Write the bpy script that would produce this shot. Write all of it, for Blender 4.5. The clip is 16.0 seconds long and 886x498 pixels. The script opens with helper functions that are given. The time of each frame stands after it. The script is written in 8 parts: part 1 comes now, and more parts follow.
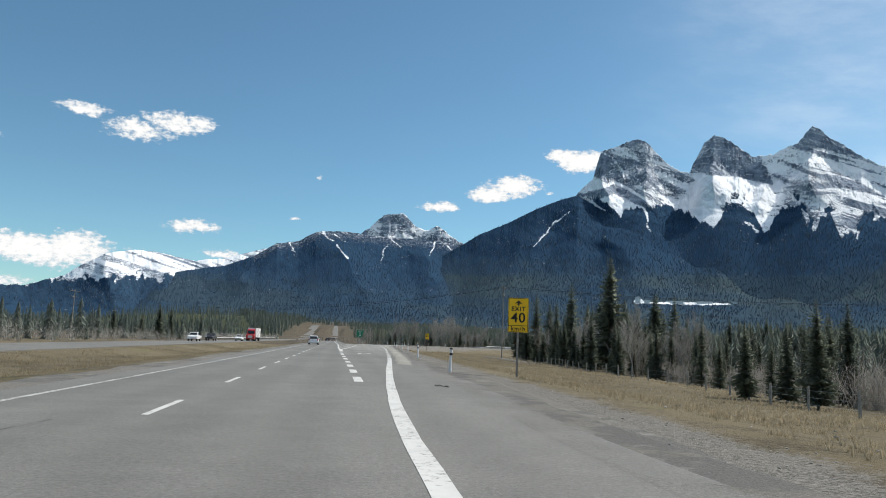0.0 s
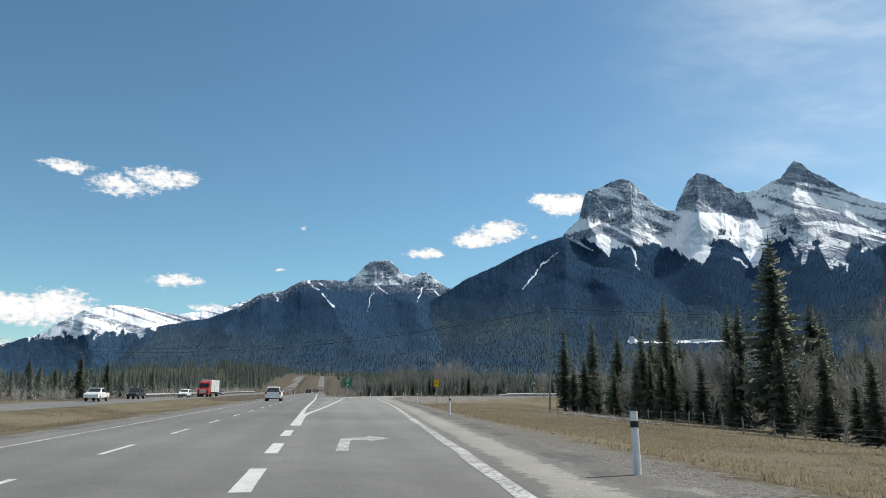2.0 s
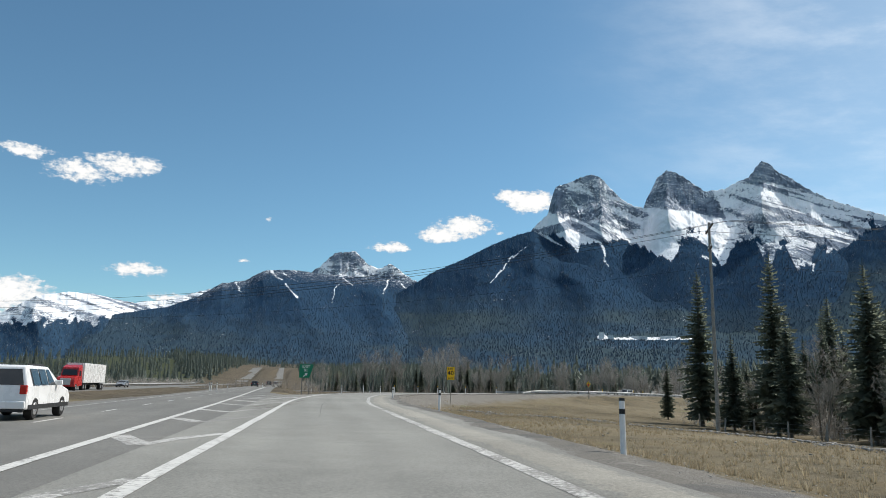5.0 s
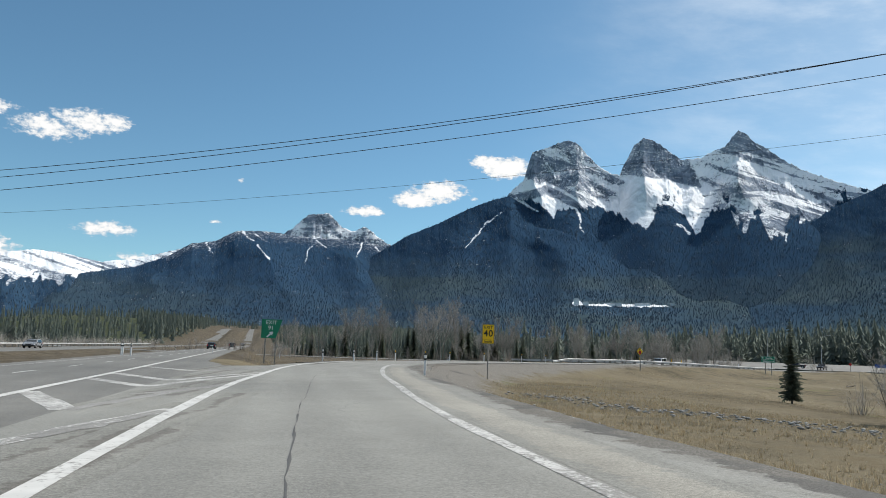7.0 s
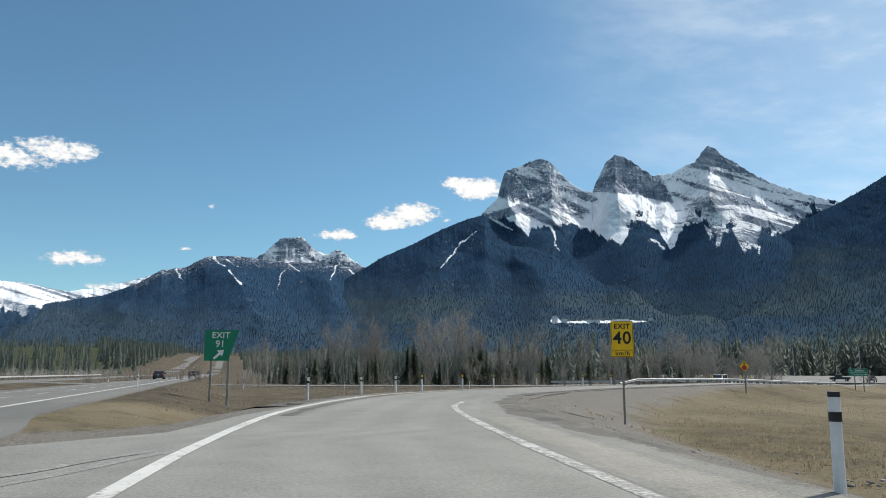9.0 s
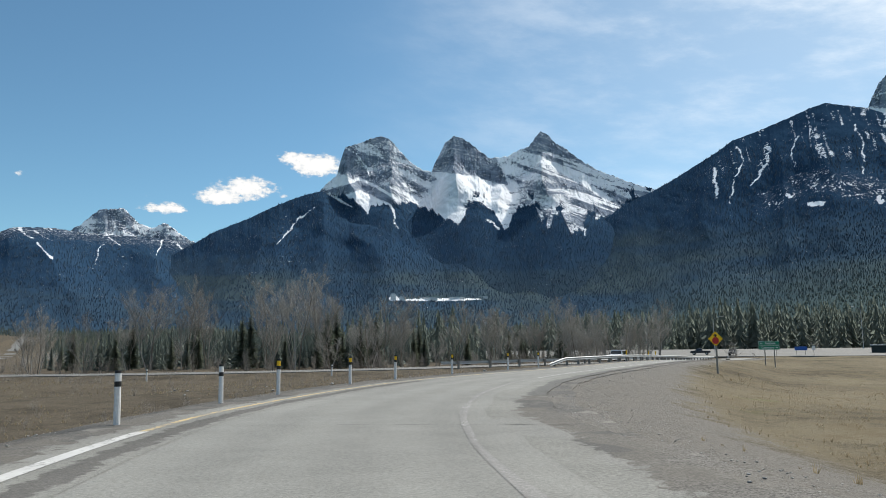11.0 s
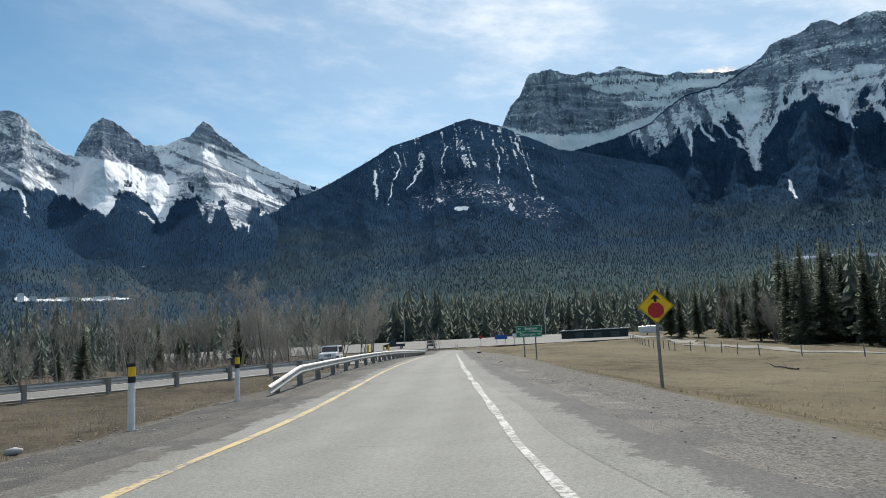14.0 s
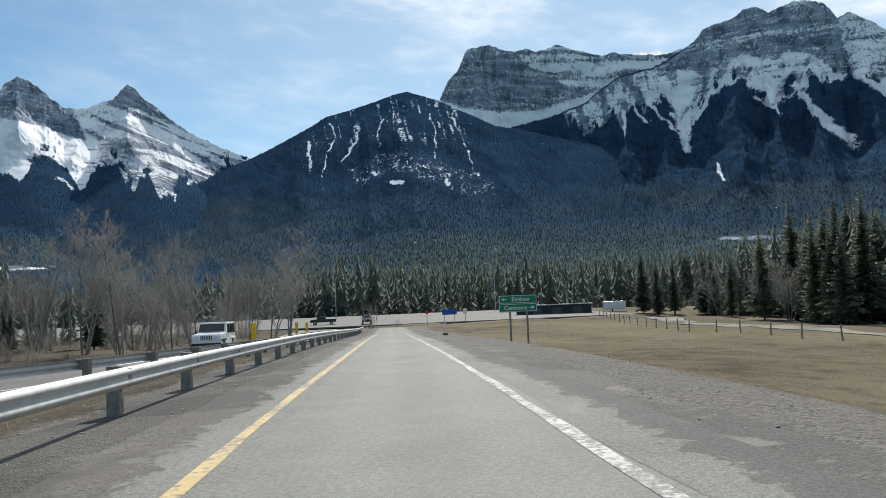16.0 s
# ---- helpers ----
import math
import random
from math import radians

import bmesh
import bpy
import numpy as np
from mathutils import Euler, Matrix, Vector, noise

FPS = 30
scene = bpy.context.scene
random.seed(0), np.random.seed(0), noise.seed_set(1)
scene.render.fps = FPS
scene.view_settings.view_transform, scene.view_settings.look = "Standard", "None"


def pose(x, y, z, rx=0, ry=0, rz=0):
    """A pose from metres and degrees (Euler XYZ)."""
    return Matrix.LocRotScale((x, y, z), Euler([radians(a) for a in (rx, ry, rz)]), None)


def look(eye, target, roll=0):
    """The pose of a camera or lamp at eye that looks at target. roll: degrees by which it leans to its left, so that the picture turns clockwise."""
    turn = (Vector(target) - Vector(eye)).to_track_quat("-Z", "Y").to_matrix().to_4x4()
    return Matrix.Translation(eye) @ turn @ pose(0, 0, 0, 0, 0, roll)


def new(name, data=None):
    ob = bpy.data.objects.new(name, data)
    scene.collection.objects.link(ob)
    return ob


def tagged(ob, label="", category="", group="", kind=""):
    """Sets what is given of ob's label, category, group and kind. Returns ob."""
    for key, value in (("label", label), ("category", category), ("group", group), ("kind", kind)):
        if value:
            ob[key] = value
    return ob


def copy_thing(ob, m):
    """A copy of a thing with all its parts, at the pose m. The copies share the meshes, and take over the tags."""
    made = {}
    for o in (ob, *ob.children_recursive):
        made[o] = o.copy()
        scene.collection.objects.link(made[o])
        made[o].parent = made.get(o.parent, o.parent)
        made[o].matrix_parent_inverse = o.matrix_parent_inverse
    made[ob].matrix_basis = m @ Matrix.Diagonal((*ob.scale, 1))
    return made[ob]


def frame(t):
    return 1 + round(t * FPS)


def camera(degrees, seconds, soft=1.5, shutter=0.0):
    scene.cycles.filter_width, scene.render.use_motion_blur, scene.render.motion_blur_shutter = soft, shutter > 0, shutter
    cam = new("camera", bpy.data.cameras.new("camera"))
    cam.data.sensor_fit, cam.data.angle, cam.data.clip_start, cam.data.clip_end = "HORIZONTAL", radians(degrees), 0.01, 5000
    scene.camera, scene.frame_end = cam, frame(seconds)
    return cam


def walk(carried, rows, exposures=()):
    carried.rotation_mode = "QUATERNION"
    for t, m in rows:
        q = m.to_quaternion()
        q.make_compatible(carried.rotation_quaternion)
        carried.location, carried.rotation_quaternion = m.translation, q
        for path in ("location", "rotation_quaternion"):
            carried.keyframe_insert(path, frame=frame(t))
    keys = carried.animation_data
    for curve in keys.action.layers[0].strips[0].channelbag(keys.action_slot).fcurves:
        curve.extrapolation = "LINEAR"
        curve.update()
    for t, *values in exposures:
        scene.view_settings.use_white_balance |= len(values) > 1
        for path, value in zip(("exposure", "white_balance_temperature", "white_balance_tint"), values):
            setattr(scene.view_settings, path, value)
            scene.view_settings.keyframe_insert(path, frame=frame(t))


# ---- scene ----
# ---- camera and its way ----
cam = camera(61.8, 16.0, soft=0.75)


def gaze(x, y, z, yaw, pitch, roll):
    a, b = radians(yaw), radians(pitch)
    d = Vector((-math.sin(a) * math.cos(b), math.cos(a) * math.cos(b), math.sin(b)))
    return look((x, y, z), Vector((x, y, z)) + d * 50, -roll)


# seconds, x, y, z, yaw, pitch, roll
PATH = [
    (0.0, 0.00, 0.00, 1.39, -5.97, 7.20, -2.33),
    (0.5, -0.20, 13.08, 1.40, -5.62, 5.72, -2.07),
    (1.0, -0.16, 26.58, 1.41, -5.53, 10.30, -1.80),
    (1.5, -0.12, 39.72, 1.39, -5.76, 12.44, 0.08),
    (2.0, 0.00, 52.56, 1.41, -7.00, 10.82, -0.42),
    (2.5, 0.22, 64.78, 1.38, -8.33, 9.17, -0.56),
    (3.0, 0.36, 76.71, 1.39, -8.55, 9.49, -0.61),
    (3.5, 0.37, 88.31, 1.43, -8.18, 10.29, -0.76),
    (4.0, 0.40, 99.47, 1.39, -8.31, 10.51, -1.16),
    (6.5, 0.87, 146.51, 1.33, -11.97, 9.12, -1.02),
    (7.0, 1.04, 155.58, 1.38, -11.82, 7.78, -1.85),
    (7.5, 1.35, 164.40, 1.42, -11.43, 9.06, -1.37),
    (8.0, 1.60, 173.02, 1.34, -11.05, 9.05, -1.20),
    (10.5, 5.29, 209.87, 1.41, -23.39, 9.83, 1.18),
    (11.0, 7.38, 216.62, 1.50, -26.48, 7.75, 0.65),
    (11.5, 9.84, 223.04, 1.50, -30.02, 7.69, 2.15),
    (12.0, 12.77, 229.24, 1.46, -34.07, 7.21, 1.65),
    (12.5, 16.05, 235.00, 1.44, -37.51, 6.57, 1.33),
    (13.0, 19.85, 240.65, 1.43, -42.98, 7.86, 2.28),
    (13.5, 24.24, 246.13, 1.43, -47.66, 7.24, 2.36),
    (14.0, 29.07, 251.18, 1.43, -52.32, 6.80, 2.97),
    (14.5, 34.33, 256.08, 1.39, -56.86, 6.44, 2.91),
    (15.0, 39.53, 260.42, 1.36, -58.61, 4.57, 2.52),
    (15.5, 44.74, 264.78, 1.39, -59.35, 4.77, 2.14),
    (16.0, 50.02, 269.06, 1.37, -57.36, 4.68, 2.40),
]
walk(cam, [(t, gaze(*v)) for t, *v in PATH])

# ---- world, sun, exposure ----
SUN_AZ, SUN_EL = 66.0, 46.0  # bearing clockwise from +y, height
scene.view_settings.exposure = 0.0
sun = new("sun", bpy.data.lights.new("sun", "SUN"))
sun.data.energy, sun.data.angle, sun.data.color = 4.6, radians(0.55), (1.0, 0.955, 0.88)
sd = Vector((math.sin(radians(SUN_AZ)) * math.cos(radians(SUN_EL)), math.cos(radians(SUN_AZ)) * math.cos(radians(SUN_EL)), math.sin(radians(SUN_EL))))
sun.matrix_world = look((0, 0, 60), Vector((0, 0, 60)) - sd)


class Nodes:
    """Short hand for building a node tree."""

    def __init__(self, tree):
        self.t = tree
        tree.nodes.clear()

    def n(self, kind, props=None, **inputs):
        node = self.t.nodes.new(kind)
        p = props or {}
        if "operation" in p:
            node.operation = p["operation"]
        if "use_clamp" in p:
            node.use_clamp = p["use_clamp"]
        if "data_type" in p:
            node.data_type = p["data_type"]
        if "blend_type" in p:
            node.blend_type = p["blend_type"]
        if "interpolation_type" in p:
            node.interpolation_type = p["interpolation_type"]
        if "feature" in p:
            node.feature = p["feature"]
        if "attribute_name" in p:
            node.attribute_name = p["attribute_name"]
        for k, v in inputs.items():
            sock = node.inputs[int(k[1:])] if k[0] == "i" and k[1:].isdigit() else node.inputs[k.replace("_", " ")]
            if isinstance(v, bpy.types.NodeSocket):
                self.t.links.new(v, sock)
            else:
                sock.default_value = v
        return node

    def m(self, op, a, b=0.0, c=0.0, clamp=False):
        return self.n("ShaderNodeMath", {"operation": op, "use_clamp": clamp}, i0=a, i1=b, i2=c).outputs[0]

    def mix(self, f, a, b, mode="MIX"):
        node = self.n("ShaderNodeMix", {"data_type": "RGBA", "blend_type": mode}, i0=f, i6=a, i7=b)
        return node.outputs[2]

    def ramp(self, f, lo, hi, a=0.0, b=1.0):
        node = self.n("ShaderNodeMapRange", {"interpolation_type": "SMOOTHSTEP"}, i0=f, i1=lo, i2=hi, i3=a, i4=b)
        return node.outputs[0]

    def noise(self, vec, scale, detail=4.0, rough=0.55, out=0):
        node = self.n("ShaderNodeTexNoise", {}, Vector=vec, Scale=scale, Detail=detail, Roughness=rough)
        return node.outputs[out]


def rgb(r, g, b):
    return (r, g, b, 1.0)


def sky():
    w = bpy.data.worlds.new("sky")
    scene.world = w
    w.use_nodes = True
    q = Nodes(w.node_tree)
    tex = q.n("ShaderNodeTexSky")
    tex.sky_type, tex.sun_disc, tex.sun_elevation, tex.sun_rotation = "NISHITA", False, radians(SUN_EL), radians(SUN_AZ)
    tex.altitude, tex.air_density, tex.dust_density, tex.ozone_density = 1300.0, 1.0, 0.6, 1.6
    gen = q.n("ShaderNodeTexCoord").outputs["Generated"]
    sep = q.n("ShaderNodeSeparateXYZ", {}, i0=gen)
    az = q.m("MULTIPLY", q.m("ARCTAN2", sep.outputs[0], sep.outputs[1]), 57.2958)
    el = q.m("MULTIPLY", q.m("ARCSINE", sep.outputs[2]), 57.2958)
    flat = q.n("ShaderNodeCombineXYZ", {}, i0=az, i1=q.m("MULTIPLY", el, 1.6), i2=0.0).outputs[0]
    wob = q.noise(flat, 0.42, 4.0, 0.55)
    fine = q.noise(flat, 1.9, 5.0, 0.6)
    tot = None
    # fair-weather puffs: bearing, height, half width, half height, density
    PUFFS = [(-14.6, 15.1, 2.7, 0.75, 1.2), (-17.3, 14.2, 2.3, 0.85, 1.2), (-21.0, 15.1, 1.8, 0.5, 1.1), (-13.1, 7.75, 2.2, 0.55, 1.2), (-22.0, 5.3, 4.9, 1.25, 1.3),
             (-25.0, 3.0, 4.0, 0.6, 0.7), (-10.8, 5.9, 2.2, 0.5, 0.8), (9.6, 11.5, 1.8, 0.6, 1.3), (11.2, 12.2, 2.3, 0.8, 1.35), (5.5, 10.45, 1.8, 0.42, 1.15),
             (14.9, 14.6, 1.3, 0.5, 1.2), (16.6, 14.1, 1.9, 0.85, 1.35), (14.2, 11.7, 0.6, 0.22, 0.7), (4.3, 11.3, 0.5, 0.3, 0.5), (-4.0, 12.1, 0.5, 0.25, 0.4),
             (-5.6, 8.9, 0.7, 0.22, 0.6), (73.5, 17.9, 2.2, 0.7, 1.0), (-26.0, 12.5, 0.8, 0.4, 0.5)]
    for a, e, wa, he, den in PUFFS:
        dx = q.m("DIVIDE", q.m("SUBTRACT", az, a), wa)
        dy = q.m("DIVIDE", q.m("SUBTRACT", el, e), he)
        r2 = q.m("ADD", q.m("MULTIPLY", dx, dx), q.m("MULTIPLY", dy, dy))
        f = q.m("SUBTRACT", 1.0 * den, q.m("POWER", r2, 0.8))
        tot = f if tot is None else q.m("MAXIMUM", tot, f)
    body = q.m("ADD", tot, q.m("MULTIPLY", q.m("SUBTRACT", q.m("ADD", q.m("MULTIPLY", wob, 0.5), q.m("MULTIPLY", fine, 0.5)), 0.5), 4.6))
    mask = q.ramp(body, 0.1, 0.85)
    shade = q.ramp(q.m("ADD", body, q.m("MULTIPLY", fine, 0.6)), 0.3, 1.7)
    # thin high cloud, thicker towards the sun; overhead, unseen, it is added to lift shadows
    wisp_v = q.n("ShaderNodeCombineXYZ", {}, i0=q.m("ADD", az, q.m("MULTIPLY", el, 0.9)), i1=q.m("MULTIPLY", el, 2.6), i2=7.0).outputs[0]
    wisp = q.noise(wisp_v, 0.075, 7.0, 0.62)
    wisp = q.ramp(wisp, 0.38, 0.80)
    side = q.m("MAXIMUM", q.ramp(az, 14.0, 60.0), q.ramp(el, 27.0, 55.0, 0.0, 0.9))
    high = q.ramp(el, 3.0, 22.0, 0.75, 1.0)
    veil = q.m("MULTIPLY", q.m("MULTIPLY", q.m("ADD", q.m("MULTIPLY", wisp, 0.95), 0.30), side), high)
    sky_col = q.mix(1.0, tex.outputs[0], SKY_TINT, "MULTIPLY")
    sky_col = q.mix(q.m("MULTIPLY", veil, 0.80), sky_col, rgb(9.0, 9.5, 9.9))
    cloud_col = q.mix(shade, rgb(5.2, 5.8, 6.4), rgb(9.0, 8.9, 8.7))
    out = q.mix(mask, sky_col, cloud_col)
    bg = q.n("ShaderNodeBackground", {}, Color=out, Strength=SKY_STRENGTH)
    q.n("ShaderNodeOutputWorld", {}, Surface=bg.outputs[0])


SKY_STRENGTH, SKY_TINT = 0.117, rgb(0.74, 1.0, 0.985)
sky()

# ---- materials ----


def surface(name, build, rough=0.8, metal=0.0, spec=0.3):
    """A Principled material; build(q, pos) gives colour, and roughness and bump height where they vary."""
    mat = bpy.data.materials.new(name)
    mat.use_nodes = True
    q = Nodes(mat.node_tree)
    pos = q.n("ShaderNodeTexCoord").outputs["Object"]
    got = build(q, pos)
    bsdf = q.n("ShaderNodeBsdfPrincipled", {}, Base_Color=got["color"], Roughness=got.get("rough", rough), Metallic=got.get("metal", metal))
    bsdf.inputs["Specular IOR Level"].default_value = spec
    if "emit" in got:
        q.t.links.new(got["emit"], bsdf.inputs["Emission Color"])
    if "height" in got:
        b = q.n("ShaderNodeBump", {}, Height=got["height"], Distance=got.get("depth", 0.01), Strength=got.get("strength", 0.6))
        q.t.links.new(b.outputs[0], bsdf.inputs["Normal"])
    out = bsdf.outputs[0]
    if "thin" in got:
        back = q.n("ShaderNodeBsdfTranslucent", {}, Color=got["color"])
        both = q.n("ShaderNodeMixShader", {}, i0=got["thin"], i1=out, i2=back.outputs[0])
        out = both.outputs[0]
    q.n("ShaderNodeOutputMaterial", {}, Surface=out)
    return mat


def world_pos(q):
    return q.n("ShaderNodeNewGeometry").outputs["Position"]


def plain(name, col, rough=0.6, metal=0.0, grain=0.15, scale=6.0, spec=0.4):
    def build(q, pos):
        n1, n2 = q.noise(pos, scale, 5.0), q.noise(pos, scale * 0.17, 3.0)
        v = q.m("ADD", q.m("MULTIPLY", n1, 0.6), q.m("MULTIPLY", n2, 0.4))
        k = q.ramp(v, 0.3, 0.7, 1.0 - grain, 1.0 + grain)
        c = q.n("ShaderNodeVectorMath", {"operation": "SCALE"}, i0=col[:3], Scale=k).outputs[0]
        return {"color": c, "rough": q.ramp(n1, 0.3, 0.7, max(0.05, rough - 0.1), min(1.0, rough + 0.1))}
    return surface(name, build, rough, metal, spec)


PALE, GREY = (0.975, 1.0, 0.975), (0.69, 0.70, 0.69)  # tones of the ramp's and the highway's asphalt


def ramp_tone(q, p):
    """The exit lane begins as dark as the highway and turns pale on the way."""
    y = q.n("ShaderNodeSeparateXYZ", {}, i0=p).outputs[1]
    return q.mix(q.ramp(q.m("ADD", y, q.m("MULTIPLY", q.noise(p, 0.09, 4.0, 0.6), 40.0)), 75.0, 165.0), GREY + (1.0,), PALE + (1.0,))


def asphalt_colour(q, p):
    grit, chips = q.noise(p, 46.0, 3.0, 0.8), q.noise(p, 15.0, 3.0, 0.75)
    mid, big = q.noise(p, 1.1, 5.0, 0.6), q.noise(p, 0.09, 4.0, 0.6)
    k = q.m("ADD", q.m("ADD", q.m("MULTIPLY", grit, 0.42), q.m("MULTIPLY", chips, 0.30)), q.m("ADD", q.m("MULTIPLY", mid, 0.10), q.m("MULTIPLY", big, 0.18)))
    base = q.mix(q.ramp(k, 0.33, 0.70), rgb(0.115, 0.110, 0.102), rgb(0.375, 0.360, 0.333))
    # wheel tracks, by the distance across the lane
    across = q.n("ShaderNodeSeparateXYZ", {}, i0=q.n("ShaderNodeAttribute", {"attribute_name": "lane"}).outputs["Vector"]).outputs[0]
    wave = q.m("SINE", q.m("MULTIPLY", q.m("ADD", across, q.m("MULTIPLY", mid, 0.25)), 3.49))
    base = q.n("ShaderNodeVectorMath", {"operation": "SCALE"}, i0=base, Scale=q.ramp(wave, -1.0, 1.0, 0.955, 1.045)).outputs[0]
    # fine random cracks
    warp = q.n("ShaderNodeVectorMath", {"operation": "ADD"}, i0=p, i1=q.n("ShaderNodeTexNoise", {}, Vector=p, Scale=0.7).outputs[1]).outputs[0]
    vor = q.n("ShaderNodeTexVoronoi", {"feature": "DISTANCE_TO_EDGE"}, Vector=warp, Scale=0.13)
    crack = q.m("MULTIPLY", q.ramp(vor.outputs[0], 0.0, 0.003, 1.0, 0.0), q.ramp(big, 0.52, 0.62))
    base = q.mix(q.m("MULTIPLY", crack, 0.4), base, rgb(0.05, 0.05, 0.05))
    return base, grit, k


def m_asphalt(tone):
    def build(q, pos):
        p = world_pos(q)
        c, grit, k = asphalt_colour(q, p)
        c = q.n("ShaderNodeVectorMath", {"operation": "MULTIPLY"}, i0=c, i1=tone or ramp_tone(q, p)).outputs[0]
        return {"color": c, "rough": q.ramp(k, 0.3, 0.7, 0.72, 0.92), "height": grit, "depth": 0.012, "strength": 0.5}
    return build


def m_paint(colour, wear):
    def build(q, pos):
        p = world_pos(q)
        c, grit, k = asphalt_colour(q, p)
        worn = q.m("ADD", q.m("MULTIPLY", q.noise(p, 9.0, 6.0, 0.7), 0.65), q.m("MULTIPLY", q.noise(p, 0.8, 4.0), 0.35))
        col = q.mix(q.ramp(q.noise(p, 2.0, 4.0), 0.3, 0.7), colour, tuple(v * 0.86 for v in colour[:3]) + (1.0,))
        return {"color": q.mix(q.ramp(worn, wear - 0.05, wear + 0.06), c, col), "rough": 0.7, "height": grit, "depth": 0.006, "strength": 0.4}
    return build


def m_patch(tone, much=0.0):
    """Asphalt of another tone in ragged patches along the middle of a strip, and of the road's own tone around them."""
    def build(q, pos):
        p = world_pos(q)
        c, grit, k = asphalt_colour(q, p)
        across = q.n("ShaderNodeSeparateXYZ", {}, i0=q.n("ShaderNodeAttribute", {"attribute_name": "lane"}).outputs["Vector"]).outputs[0]
        rough = q.m("ADD", q.m("MULTIPLY", q.noise(p, 2.6, 7.0, 0.7), 0.6), q.m("MULTIPLY", q.noise(p, 0.45, 4.0, 0.6), 0.4))
        mask = q.ramp(q.m("ADD", q.m("MULTIPLY", q.m("SUBTRACT", rough, 0.5), 2.6), q.m("SUBTRACT", 0.5 + much, q.m("ABSOLUTE", across))), -0.08, 0.14)
        t = q.mix(mask, ramp_tone(q, p), tone + (1.0,))
        c = q.n("ShaderNodeVectorMath", {"operation": "MULTIPLY"}, i0=c, i1=t).outputs[0]
        return {"color": c, "rough": 0.88, "height": grit, "depth": 0.012, "strength": 0.5}
    return build


def m_edge(outer, width):
    """The broken rim of the pavement: its own asphalt inside, gravel or an older surface outside, and islands of each in the other."""
    def build(q, pos):
        p = world_pos(q)
        c, grit, k = asphalt_colour(q, p)
        inside = q.n("ShaderNodeVectorMath", {"operation": "MULTIPLY"}, i0=c, i1=ramp_tone(q, p)).outputs[0]
        outside = m_gravel(q, pos, 0.8)["color"] if outer is None else q.n("ShaderNodeVectorMath", {"operation": "MULTIPLY"}, i0=c, i1=outer).outputs[0]
        lane = q.n("ShaderNodeSeparateXYZ", {}, i0=q.n("ShaderNodeAttribute", {"attribute_name": "lane"}).outputs["Vector"]).outputs[0]
        across = q.m("SUBTRACT", q.m("MULTIPLY", lane, 2.0 / width), 1.0)
        rough = q.m("ADD", q.m("MULTIPLY", q.noise(p, 2.2, 8.0, 0.72), 0.65), q.m("MULTIPLY", q.noise(p, 0.4, 4.0, 0.6), 0.35))
        mask = q.ramp(q.m("ADD", q.m("MULTIPLY", q.m("SUBTRACT", rough, 0.5), 3.6), across), -0.06, 0.06)
        return {"color": q.mix(mask, inside, outside), "rough": 0.9, "height": grit, "depth": 0.012, "strength": 0.5}
    return build


def m_gravel(q, pos, tone=1.0):
    p = world_pos(q)
    v = q.n("ShaderNodeTexVoronoi", {}, Vector=p, Scale=42.0)
    v2 = q.n("ShaderNodeTexVoronoi", {}, Vector=p, Scale=17.0)
    n = q.noise(p, 0.6, 5.0)
    c = q.mix(q.n("ShaderNodeSeparateColor", {}, i0=v.outputs[1]).outputs[0], rgb(0.095, 0.088, 0.078), rgb(0.25, 0.235, 0.21))
    c = q.mix(q.ramp(n, 0.35, 0.7, 0.0, 0.5), c, rgb(0.185, 0.168, 0.14))
    old = q.ramp(q.noise(p, 0.28, 6.0, 0.62), 0.50, 0.55)
    tar = q.mix(q.ramp(q.noise(p, 26.0, 4.0, 0.8), 0.35, 0.65), rgb(0.075, 0.073, 0.069), rgb(0.165, 0.16, 0.15))
    c = q.mix(q.m("MULTIPLY", old, 0.8), c, tar)
    c = q.mix(q.ramp(q.noise(p, 0.5, 6.0, 0.65), 0.58, 0.64, 0.0, 0.7), c, rgb(0.27, 0.255, 0.225))
    c = q.n("ShaderNodeVectorMath", {"operation": "SCALE"}, i0=c, Scale=tone).outputs[0]
    return {"color": c, "rough": 0.9, "height": q.m("ADD", v.outputs[0], q.m("MULTIPLY", v2.outputs[0], 0.8)), "depth": 0.025, "strength": 0.7}


